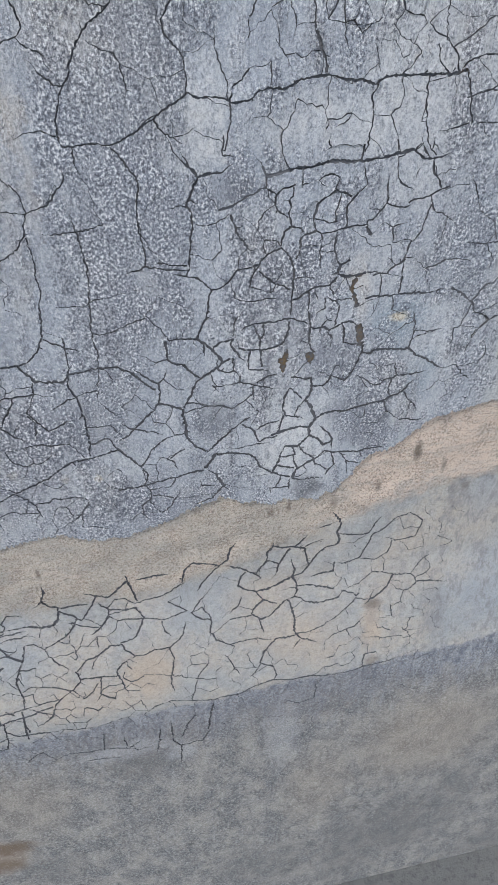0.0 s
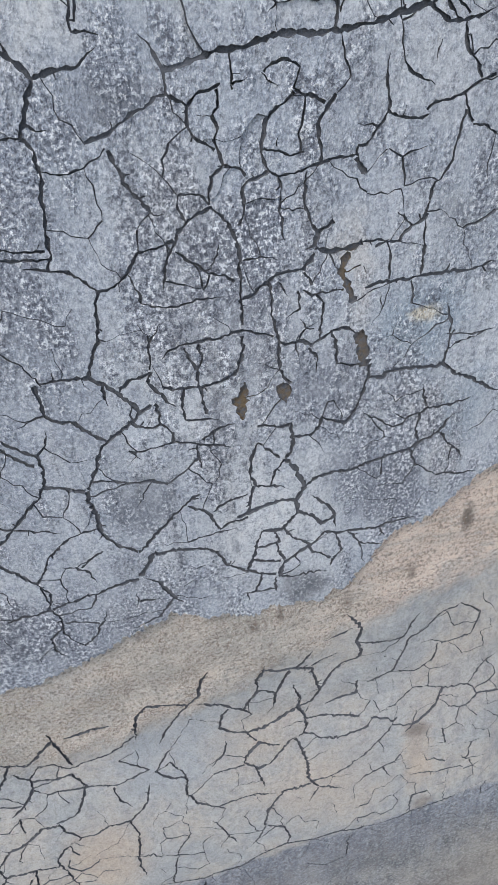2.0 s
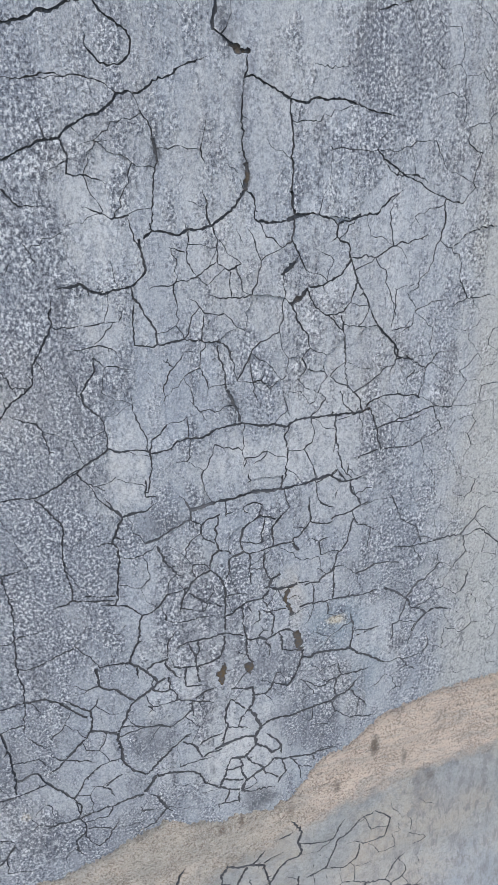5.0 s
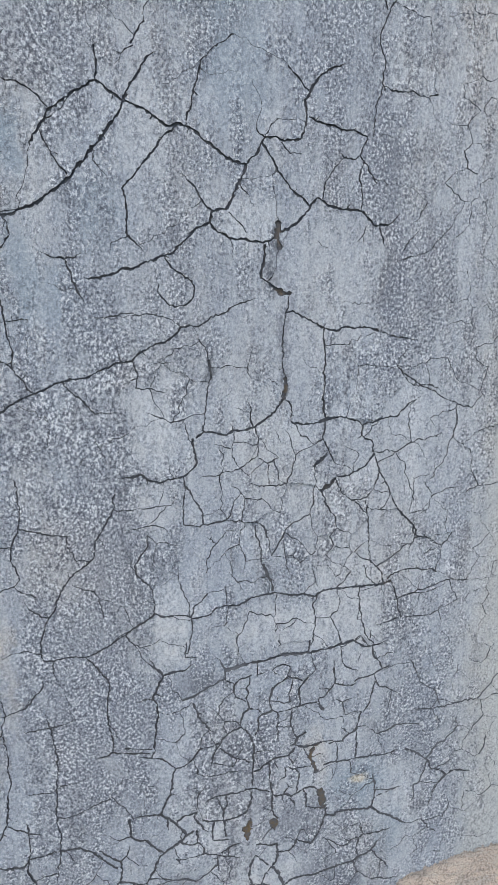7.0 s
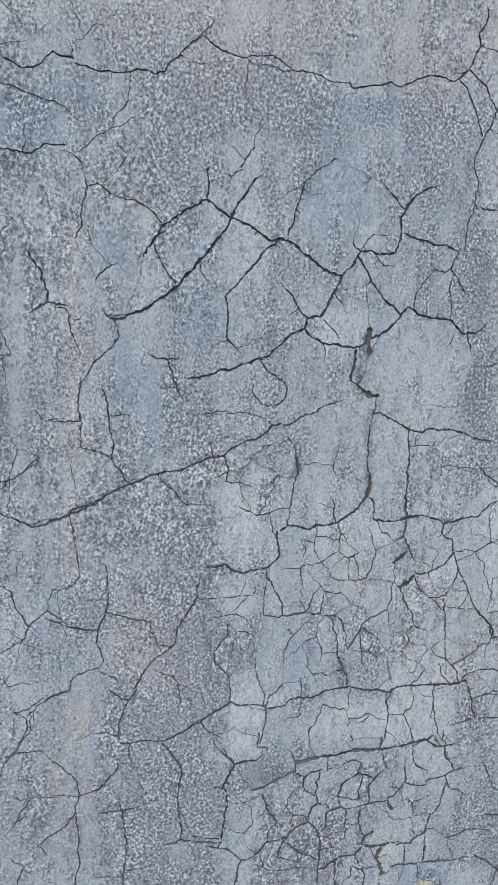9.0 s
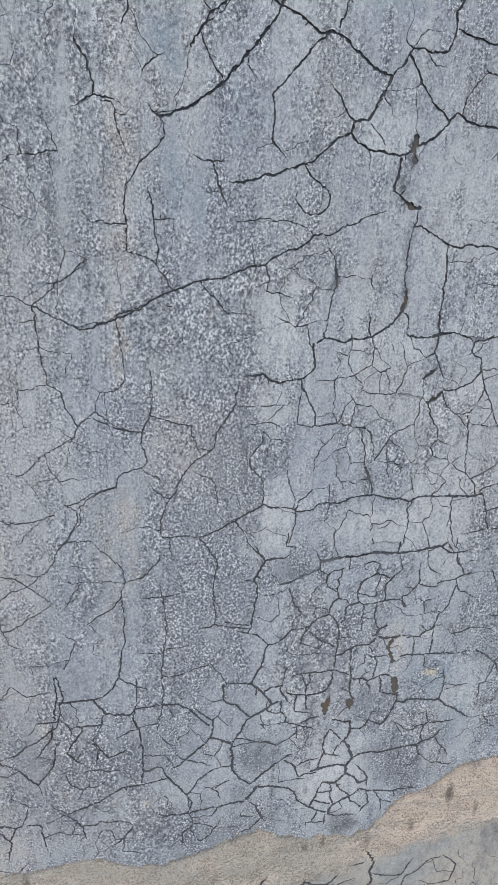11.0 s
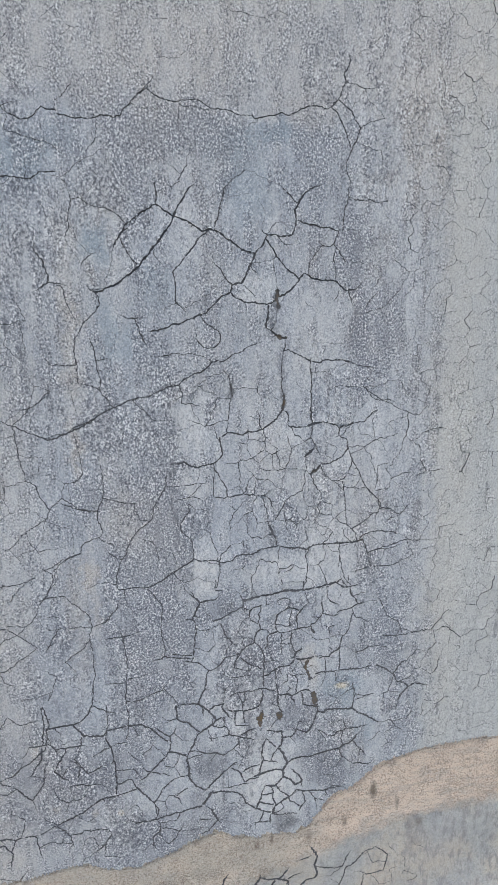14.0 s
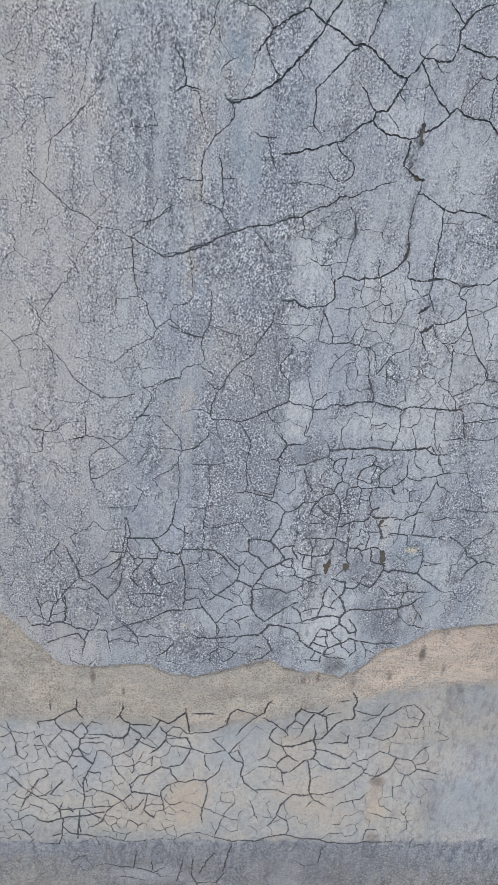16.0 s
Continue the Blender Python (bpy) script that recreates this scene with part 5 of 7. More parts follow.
crack(1.30, (-0.1220, 1.9250), (-0.1210, 1.9350), (-0.1220, 1.9460))
crack(1.50, (-0.1040, 1.9130), (-0.1000, 1.9220), (-0.0920, 1.9330), (-0.0870, 1.9410), (-0.0800, 1.9460))
crack(1.10, (-0.0960, 1.9470), (-0.1030, 1.9430), (-0.1090, 1.9350))
crack(1.10, (-0.0880, 1.9620), (-0.0940, 1.9550), (-0.0980, 1.9480))
crack(2.10, (-0.1040, 1.9130), (-0.1080, 1.9050), (-0.1130, 1.8990), (-0.1180, 1.8930), (-0.1250, 1.8840), (-0.1330, 1.8740), (-0.1430, 1.8630), (-0.1540, 1.8550), (-0.1640, 1.8480), (-0.1760, 1.8430), (-0.1890, 1.8380))
crack(1.00, (-0.1610, 1.8940), (-0.1560, 1.8830), (-0.1500, 1.8720), (-0.1430, 1.8630))
crack(0.80, (-0.1250, 1.8810), (-0.1270, 1.8750), (-0.1180, 1.8650))
crack(1.40, (-0.0680, 1.9000), (-0.0780, 1.8920), (-0.0860, 1.8810), (-0.0940, 1.8730), (-0.1000, 1.8650), (-0.1040, 1.8620), (-0.1080, 1.8570), (-0.1060, 1.8500), (-0.1060, 1.8340), (-0.1060, 1.8260), (-0.1000, 1.8200), (-0.0940, 1.8140))
crack(1.00, (-0.2010, 1.8660), (-0.1980, 1.8710), (-0.1930, 1.8750), (-0.1850, 1.8790))
crack(1.10, (-0.1990, 1.8470), (-0.1960, 1.8450), (-0.1890, 1.8380))
crack(1.10, (-0.1890, 1.8380), (-0.1860, 1.8340), (-0.1850, 1.8260), (-0.1910, 1.8180), (-0.1970, 1.8130), (-0.2030, 1.8080), (-0.2070, 1.8010))
crack(0.90, (-0.2300, 1.8460), (-0.2230, 1.8460), (-0.2200, 1.8410), (-0.2200, 1.8340), (-0.2170, 1.8240), (-0.2140, 1.8170), (-0.2100, 1.8110))
crack(0.60, (-0.2200, 1.8390), (-0.2130, 1.8380), (-0.2090, 1.8430))
crack(1.00, (-0.2070, 1.8010), (-0.2110, 1.7940), (-0.2140, 1.7920), (-0.2150, 1.7800), (-0.2140, 1.7660), (-0.2140, 1.7570), (-0.2140, 1.7450))
crack(1.00, (-0.2340, 1.7640), (-0.2270, 1.7640), (-0.2140, 1.7640))
crack(1.00, (-0.2140, 1.7450), (-0.2020, 1.7410), (-0.1960, 1.7390), (-0.1910, 1.7340), (-0.1860, 1.7270), (-0.1820, 1.7190), (-0.1780, 1.7160))
crack(1.00, (-0.1990, 1.7950), (-0.1960, 1.7840), (-0.1940, 1.7720), (-0.1930, 1.7600), (-0.1910, 1.7500), (-0.1910, 1.7340))
crack(0.90, (-0.1970, 1.7670), (-0.1900, 1.7680), (-0.1780, 1.7690))
crack(1.80, (-0.1380, 1.7970), (-0.1290, 1.7970), (-0.1190, 1.7990), (-0.1030, 1.8030), (-0.0940, 1.8080), (-0.0820, 1.8120), (-0.0740, 1.8140), (-0.0680, 1.8200), (-0.0580, 1.8300), (-0.0470, 1.8350))
crack(1.20, (-0.1660, 1.8150), (-0.1580, 1.8110), (-0.1500, 1.8100), (-0.1380, 1.8140))
crack(1.50, (-0.1490, 1.8090), (-0.1460, 1.7990), (-0.1430, 1.7890), (-0.1380, 1.7790))
crack(0.90, (-0.1180, 1.8160), (-0.1180, 1.8200), (-0.1120, 1.8230), (-0.1060, 1.8250))
crack(1.20, (-0.0800, 1.8120), (-0.0760, 1.8040), (-0.0700, 1.8000), (-0.0610, 1.7940), (-0.0590, 1.7890), (-0.0600, 1.7830), (-0.0660, 1.7770), (-0.0780, 1.7770), (-0.0860, 1.7860), (-0.0860, 1.7940))
crack(0.80, (-0.1350, 1.7700), (-0.1190, 1.7700), (-0.1050, 1.7720), (-0.1010, 1.7700), (-0.0860, 1.7690), (-0.0780, 1.7670), (-0.0700, 1.7610))
crack(1.40, (-0.2380, 1.6900), (-0.2270, 1.6910), (-0.2150, 1.6960), (-0.2040, 1.7010), (-0.1960, 1.7080), (-0.1880, 1.7120), (-0.1780, 1.7160), (-0.1680, 1.7200), (-0.1580, 1.7240), (-0.1440, 1.7260), (-0.1300, 1.7310), (-0.1190, 1.7360), (-0.1070, 1.7370), (-0.1010, 1.7430), (-0.0910, 1.7480), (-0.0820, 1.7500), (-0.0780, 1.7530), (-0.0740, 1.7560), (-0.0700, 1.7610))
crack(1.40, (-0.0700, 1.7610), (-0.0570, 1.7610), (-0.0490, 1.7660), (-0.0360, 1.7710), (-0.0230, 1.7780), (-0.0130, 1.7810))
crack(1.10, (-0.1070, 1.7370), (-0.1050, 1.7320), (-0.1030, 1.7270), (-0.1050, 1.7170), (-0.0950, 1.7160), (-0.0860, 1.7130), (-0.0810, 1.7100))
crack(0.70, (-0.0970, 1.7320), (-0.0890, 1.7350), (-0.0780, 1.7350))
crack(1.40, (-0.1580, 1.7240), (-0.1540, 1.7180), (-0.1460, 1.7110), (-0.1400, 1.7040), (-0.1360, 1.6990))
crack(0.70, (-0.1360, 1.6990), (-0.1200, 1.6990))
crack(0.70, (-0.1160, 1.7190), (-0.1050, 1.7240))
crack(1.10, (-0.0980, 1.6970), (-0.0890, 1.6940), (-0.0800, 1.6890), (-0.0690, 1.6910))
crack(0.90, (-0.2230, 1.6930), (-0.2210, 1.6820), (-0.2190, 1.6670), (-0.2180, 1.6560), (-0.2170, 1.6430))
crack(0.80, (-0.1410, 1.6850), (-0.1350, 1.6740), (-0.1310, 1.6650), (-0.1290, 1.6600))
crack(0.80, (-0.1520, 1.6550), (-0.1470, 1.6650), (-0.1430, 1.6680))
crack(0.60, (-0.1720, 1.7000), (-0.1710, 1.6760))
crack(0.70, (-0.2210, 1.7370), (-0.2210, 1.7250), (-0.2180, 1.7120))
crack(2.00, (-0.0190, 1.8750), (-0.0210, 1.8700), (-0.0250, 1.8620), (-0.0310, 1.8500), (-0.0350, 1.8440), (-0.0450, 1.8430), (-0.0470, 1.8350))
crack(1.60, (-0.0660, 1.8690), (-0.0580, 1.8600), (-0.0520, 1.8500), (-0.0450, 1.8430))
crack(1.70, (-0.0470, 1.8350), (-0.0410, 1.8280), (-0.0320, 1.8240), (-0.0240, 1.8240), (-0.0170, 1.8220), (-0.0070, 1.8210), (0.0020, 1.8250))
crack(1.90, (-0.0190, 1.8750), (-0.0120, 1.8820), (-0.0080, 1.8900), (-0.0060, 1.8930))
crack(1.70, (-0.0060, 1.8930), (0.0020, 1.8940), (0.0090, 1.8910), (0.0210, 1.8930), (0.0250, 1.9030), (0.0240, 1.9190), (0.0290, 1.9270), (0.0350, 1.9350), (0.0450, 1.9410), (0.0540, 1.9440))
crack(1.20, (-0.0120, 1.8990), (-0.0060, 1.8930))
crack(1.00, (0.0060, 1.8910), (0.0130, 1.8830), (0.0220, 1.8830))
crack(0.80, (0.0040, 1.9060), (-0.0020, 1.9000), (-0.0060, 1.8930))
crack(1.20, (0.0110, 1.9410), (0.0200, 1.9320), (0.0270, 1.9250))
crack(1.60, (-0.0080, 1.8900), (-0.0040, 1.8840), (0.0000, 1.8790), (0.0030, 1.8710), (0.0090, 1.8650), (0.0160, 1.8570), (0.0230, 1.8530), (0.0280, 1.8470))
crack(1.50, (0.0270, 1.9080), (0.0380, 1.9040), (0.0520, 1.9000), (0.0670, 1.8980), (0.0730, 1.8960))
crack(1.20, (-0.0510, 1.9400), (-0.0520, 1.9350), (-0.0560, 1.9230), (-0.0580, 1.9120), (-0.0620, 1.9020))
crack(0.90, (-0.0510, 1.9400), (-0.0430, 1.9480), (-0.0330, 1.9540), (-0.0270, 1.9580))
crack(1.80, (0.0060, 1.8290), (0.0170, 1.8340), (0.0230, 1.8400), (0.0300, 1.8490), (0.0340, 1.8530), (0.0410, 1.8490), (0.0500, 1.8460), (0.0590, 1.8450), (0.0700, 1.8440))
crack(1.00, (0.0380, 1.8520), (0.0400, 1.8630), (0.0440, 1.8690), (0.0530, 1.8800), (0.0570, 1.8820))
crack(1.00, (0.0500, 1.8860), (0.0550, 1.8810), (0.0620, 1.8800), (0.0670, 1.8830), (0.0730, 1.8770), (0.0810, 1.8640))
crack(0.90, (0.0710, 1.8800), (0.0670, 1.8680), (0.0700, 1.8550), (0.0690, 1.8450))
crack(0.90, (0.0670, 1.8830), (0.0700, 1.8900), (0.0730, 1.8960))
crack(1.80, (0.0700, 1.8440), (0.0750, 1.8390), (0.0800, 1.8340), (0.0870, 1.8340), (0.0920, 1.8340))
crack(1.20, (0.0850, 1.8340), (0.0870, 1.8260), (0.0900, 1.8170))
crack(1.00, (0.0750, 1.8340), (0.0710, 1.8260), (0.0670, 1.8220))
crack(1.00, (0.0920, 1.8340), (0.0980, 1.8390), (0.1010, 1.8430))
crack(4.20, (0.0050, 1.8370), (0.0030, 1.8260), (0.0060, 1.8160))
crack(0.80, (-0.0330, 1.8420), (-0.0240, 1.8340), (-0.0200, 1.8280))
crack(0.80, (-0.0140, 1.8460), (-0.0180, 1.8540), (-0.0250, 1.8620))
crack(2.40, (-0.0060, 1.8200), (-0.0070, 1.8050), (-0.0090, 1.7950))
crack(1.80, (-0.0090, 1.7960), (-0.0040, 1.7930), (0.0030, 1.7870))
crack(4.20, (0.0020, 1.7880), (0.0080, 1.7840), (0.0150, 1.7840))
crack(1.20, (0.0130, 1.7820), (0.0130, 1.7750), (0.0100, 1.7690), (0.0170, 1.7710))
crack(1.60, (0.0170, 1.7710), (0.0290, 1.7640), (0.0400, 1.7580), (0.0520, 1.7550), (0.0590, 1.7580), (0.0730, 1.7570), (0.0870, 1.7540))
crack(0.60, (0.0570, 1.7770), (0.0810, 1.7760))
crack(0.60, (0.0420, 1.7450), (0.0620, 1.7440))
crack(1.00, (0.0410, 1.7570), (0.0420, 1.7440), (0.0430, 1.7310), (0.0430, 1.7130), (0.0410, 1.7020))
crack(1.60, (0.0410, 1.7020), (0.0420, 1.6920), (0.0440, 1.6850))
crack(1.00, (-0.0570, 1.7520), (-0.0520, 1.7450), (-0.0500, 1.7360))
crack(3.00, (-0.0500, 1.7360), (-0.0490, 1.7280), (-0.0480, 1.7220))
crack(1.00, (-0.0480, 1.7220), (-0.0520, 1.7080), (-0.0540, 1.6930), (-0.0560, 1.6810))
crack(1.20, (-0.0200, 1.7290), (-0.0170, 1.7200))
crack(1.20, (-0.0200, 1.7050), (-0.0170, 1.6960), (-0.0160, 1.6810))
crack(0.80, (-0.0300, 1.6980), (-0.0210, 1.6940))
crack(0.90, (-0.0040, 1.7200), (0.0050, 1.7140))
crack(1.00, (0.0100, 1.7680), (0.0080, 1.7500), (0.0080, 1.7280), (0.0100, 1.7170))
crack(1.80, (-0.0610, 1.6760), (-0.0550, 1.6810), (-0.0450, 1.6790), (-0.0370, 1.6770), (-0.0320, 1.6800), (-0.0210, 1.6800), (-0.0140, 1.6820))
crack(1.80, (-0.0140, 1.6820), (-0.0030, 1.6900), (0.0060, 1.6990), (0.0100, 1.7050))
crack(3.40, (0.0100, 1.7030), (0.0110, 1.7120), (0.0100, 1.7200))
crack(1.20, (0.0060, 1.7100), (0.0150, 1.6980), (0.0150, 1.6850), (0.0190, 1.6820))
crack(1.80, (0.0180, 1.6830), (0.0320, 1.6820), (0.0440, 1.6840), (0.0570, 1.6870))
crack(3.20, (0.0380, 1.6830), (0.0440, 1.6850), (0.0520, 1.6860))
crack(1.40, (0.0570, 1.6870), (0.0650, 1.6840), (0.0720, 1.6820), (0.0760, 1.6780), (0.0750, 1.6720), (0.0780, 1.6670), (0.0850, 1.6640), (0.0860, 1.6550))
crack(1.60, (0.0870, 1.6540), (0.0830, 1.6480), (0.0790, 1.6430), (0.0690, 1.6390), (0.0600, 1.6360), (0.0550, 1.6360))
crack(1.00, (0.0190, 1.6820), (0.0230, 1.6730), (0.0350, 1.6650), (0.0420, 1.6690), (0.0430, 1.6840))
crack(0.90, (-0.0140, 1.6810), (-0.0120, 1.6660), (-0.0120, 1.6570), (-0.0040, 1.6520), (0.0050, 1.6560))
crack(0.80, (-0.0310, 1.6790), (-0.0330, 1.6630), (-0.0270, 1.6490), (-0.0200, 1.6430))
crack(0.70, (-0.0470, 1.6700), (-0.0340, 1.6660))
crack(0.80, (-0.0600, 1.6430), (-0.0430, 1.6450), (-0.0270, 1.6490), (-0.0130, 1.6580))
crack(4.20, (0.0350, 1.6460), (0.0400, 1.6510), (0.0440, 1.6550))
crack(0.90, (0.0440, 1.6550), (0.0470, 1.6590), (0.0420, 1.6690))
crack(0.80, (0.0110, 1.6780), (0.0160, 1.6640), (0.0190, 1.6570))
crack(0.80, (0.0020, 1.6790), (0.0070, 1.6680))
crack(0.80, (-0.0030, 1.6510), (-0.0030, 1.6340))
crack(4.40, (0.0410, 1.6250), (0.0480, 1.6290), (0.0540, 1.6350))
crack(1.00, (0.0600, 1.6210), (0.0680, 1.6150), (0.0800, 1.6160), (0.0870, 1.6230), (0.0930, 1.6390))
crack(1.00, (0.0540, 1.6340), (0.0600, 1.6210))
crack(1.10, (0.0410, 1.6250), (0.0460, 1.6120), (0.0540, 1.6020))
crack(1.00, (0.0410, 1.6250), (0.0360, 1.6300))
crack(0.90, (-0.0200, 1.6370), (-0.0130, 1.6340), (0.0010, 1.6330), (0.0120, 1.6340))
crack(0.80, (-0.0340, 1.6350), (-0.0280, 1.6320), (-0.0230, 1.6240))
crack(1.00, (0.0800, 1.6140), (0.0820, 1.6020), (0.0850, 1.5820), (0.0870, 1.5570))
crack(1.20, (0.0870, 1.5570), (0.0940, 1.5510), (0.1000, 1.5370))
crack(1.40, (-0.0600, 1.6030), (-0.0570, 1.6050), (-0.0490, 1.6050), (-0.0380, 1.6070), (-0.0260, 1.6050), (-0.0100, 1.6010), (-0.0060, 1.5950), (-0.0040, 1.5880))
crack(1.20, (-0.0140, 1.6000), (-0.0140, 1.5910), (-0.0100, 1.5760), (-0.0090, 1.5670))
crack(2.40, (-0.0080, 1.5650), (-0.0040, 1.5540), (-0.0000, 1.5400))
crack(1.00, (0.0090, 1.5890), (0.0040, 1.5800), (-0.0010, 1.5720))
crack(0.90, (0.0090, 1.5700), (0.0170, 1.5710), (0.0200, 1.5780))
crack(0.90, (0.0170, 1.5710), (0.0240, 1.5630), (0.0380, 1.5720))
crack(0.80, (0.0090, 1.5890), (0.0110, 1.5940), (0.0180, 1.6000), (0.0320, 1.6060))
crack(1.00, (-0.0550, 1.5940), (-0.0470, 1.5870), (-0.0550, 1.5750))
crack(0.70, (-0.0470, 1.5870), (-0.0380, 1.5980), (-0.0310, 1.5980))
crack(0.70, (-0.0280, 1.5850), (-0.0230, 1.5730), (-0.0240, 1.5630))
crack(0.70, (-0.0370, 1.5620), (-0.0300, 1.5520), (-0.0250, 1.5430))
crack(0.90, (0.0340, 1.5600), (0.0370, 1.5490), (0.0400, 1.5390))
crack(0.70, (0.0390, 1.5590), (0.0490, 1.5580), (0.0560, 1.5470), (0.0610, 1.5490))
crack(0.70, (0.0460, 1.5680), (0.0530, 1.5600), (0.0660, 1.5540), (0.0710, 1.5460))
crack(2.10, (-0.0690, 1.5240), (-0.0630, 1.5240), (-0.0550, 1.5250), (-0.0480, 1.5310), (-0.0320, 1.5310), (-0.0180, 1.5370), (-0.0060, 1.5380), (0.0060, 1.5380), (0.0150, 1.5350), (0.0270, 1.5350), (0.0370, 1.5310), (0.0450, 1.5360), (0.0540, 1.5360), (0.0740, 1.5360), (0.0870, 1.5360))
crack(2.80, (0.0870, 1.5360), (0.1000, 1.5360), (0.1070, 1.5380))
crack(1.10, (0.0390, 1.5310), (0.0350, 1.5240), (0.0380, 1.5110), (0.0360, 1.4960), (0.0340, 1.4850))
crack(1.10, (0.0780, 1.5350), (0.0780, 1.5170), (0.0810, 1.5010), (0.0840, 1.4900), (0.0930, 1.4790))
crack(1.00, (0.0920, 1.5360), (0.0840, 1.5440), (0.0810, 1.5550))
crack(0.80, (0.0010, 1.5160), (0.0040, 1.5080), (0.0020, 1.5030))
crack(0.80, (0.0090, 1.5040), (0.0190, 1.5090), (0.0210, 1.5130))
crack(0.80, (0.0810, 1.6070), (0.1010, 1.6030), (0.1110, 1.6040))
crack(1.00, (-0.1970, 1.6520), (-0.1960, 1.6390), (-0.1950, 1.6300), (-0.1970, 1.6170), (-0.2020, 1.6050), (-0.2040, 1.5980), (-0.2050, 1.5890), (-0.2010, 1.5780), (-0.2000, 1.5730), (-0.2050, 1.5680))
crack(0.80, (-0.2180, 1.6430), (-0.2260, 1.6350), (-0.2380, 1.6340))
crack(0.90, (-0.1980, 1.6150), (-0.1870, 1.6110), (-0.1750, 1.6070), (-0.1610, 1.6050))
crack(1.10, (-0.2430, 1.6120), (-0.2350, 1.6080), (-0.2240, 1.6030), (-0.2120, 1.6000), (-0.2040, 1.5990))
crack(0.90, (-0.2460, 1.5410), (-0.2420, 1.5460), (-0.2340, 1.5480), (-0.2260, 1.5490), (-0.2250, 1.5580), (-0.2210, 1.5630), (-0.2130, 1.5660), (-0.2050, 1.5680))
crack(0.90, (-0.2050, 1.5680), (-0.1990, 1.5620), (-0.1890, 1.5570))
crack(1.00, (-0.2000, 1.5550), (-0.1940, 1.5470), (-0.1860, 1.5400), (-0.1790, 1.5400))
crack(1.20, (-0.1890, 1.5060), (-0.1890, 1.5110), (-0.1860, 1.5270), (-0.1820, 1.5370), (-0.1760, 1.5450), (-0.1710, 1.5580), (-0.1640, 1.5690), (-0.1550, 1.5770), (-0.1440, 1.5850), (-0.1420, 1.5990), (-0.1370, 1.6050), (-0.1320, 1.6140), (-0.1260, 1.6250), (-0.1240, 1.6420))
crack(1.20, (-0.1890, 1.5060), (-0.1870, 1.5020), (-0.1740, 1.5020), (-0.1570, 1.5010), (-0.1470, 1.5030), (-0.1400, 1.5070), (-0.1310, 1.5120), (-0.1220, 1.5170), (-0.1130, 1.5230), (-0.1020, 1.5290), (-0.0990, 1.5320))
crack(0.70, (-0.2190, 1.5080), (-0.2110, 1.5120), (-0.1990, 1.5130), (-0.1890, 1.5080))
crack(0.90, (-0.1450, 1.5580), (-0.1410, 1.5450), (-0.1410, 1.5290))
crack(0.80, (-0.1390, 1.6030), (-0.1340, 1.5890))
crack(0.90, (-0.1630, 1.6050), (-0.1630, 1.5960), (-0.1570, 1.5840), (-0.1470, 1.5830))
crack(0.80, (-0.1620, 1.5650), (-0.1540, 1.5600), (-0.1450, 1.5570))
crack(1.20, (-0.0990, 1.5320), (-0.0980, 1.5400), (-0.1000, 1.5520), (-0.1020, 1.5570), (-0.1110, 1.5660), (-0.1130, 1.5750), (-0.1090, 1.5820), (-0.1020, 1.5900), (-0.1020, 1.6000))
crack(0.90, (-0.1210, 1.6050), (-0.1040, 1.6070), (-0.0980, 1.6080), (-0.0890, 1.6050), (-0.0840, 1.5980))
crack(0.80, (-0.1020, 1.6000), (-0.0950, 1.5920), (-0.0780, 1.5890))
crack(0.80, (-0.1000, 1.6220), (-0.0820, 1.6230), (-0.0780, 1.6320))
crack(1.40, (-0.0990, 1.5320), (-0.0910, 1.5280), (-0.0780, 1.5280), (-0.0690, 1.5250), (-0.0690, 1.5100), (-0.0710, 1.5030), (-0.0730, 1.4930))
crack(1.00, (-0.1230, 1.5160), (-0.1160, 1.5060), (-0.1040, 1.4990))
crack(1.60, (-0.1220, 1.6480), (-0.1120, 1.6480), (-0.1050, 1.6500), (-0.0990, 1.6450), (-0.0910, 1.6420), (-0.0780, 1.6450), (-0.0720, 1.6460), (-0.0610, 1.6560), (-0.0640, 1.6760))
crack(1.30, (-0.0720, 1.6460), (-0.0710, 1.6380), (-0.0650, 1.6290), (-0.0580, 1.6160), (-0.0570, 1.6050))
crack(0.90, (-0.0710, 1.6380), (-0.0730, 1.6200), (-0.0730, 1.6060), (-0.0600, 1.6030))
crack(0.80, (-0.0780, 1.5710), (-0.0770, 1.5550), (-0.0700, 1.5260))
crack(1.10, (-0.0690, 1.5250), (-0.0670, 1.5340), (-0.0600, 1.5380), (-0.0550, 1.5450))
crack(0.80, (-0.1810, 1.5010), (-0.1810, 1.4900))
crack(1.10, (0.0710, 2.0260), (0.0630, 2.0190), (0.0700, 2.0140), (0.0750, 2.0040), (0.0800, 1.9940), (0.0850, 1.9800))
crack(1.20, (0.0830, 2.0680), (0.0820, 2.0580), (0.0770, 2.0520), (0.0790, 2.0430), (0.0740, 2.0330), (0.0710, 2.0260), (0.0780, 2.0210), (0.0850, 2.0160), (0.0900, 2.0060), (0.0960, 1.9990))
crack(1.00, (0.0960, 1.9990), (0.0910, 1.9860), (0.0860, 1.9780), (0.0810, 1.9670), (0.0750, 1.9600))
crack(1.00, (0.0810, 1.9670), (0.0800, 1.9600), (0.0850, 1.9470), (0.0830, 1.9390), (0.0830, 1.9320), (0.0900, 1.9280), (0.1090, 1.9280), (0.1180, 1.9250), (0.1280, 1.9270))
crack(0.70, (0.0790, 2.0430), (0.0880, 2.0410), (0.0970, 2.0380), (0.1060, 2.0370), (0.1200, 2.0390))
crack(0.80, (0.0840, 1.9310), (0.0780, 1.9170), (0.0770, 1.8960))
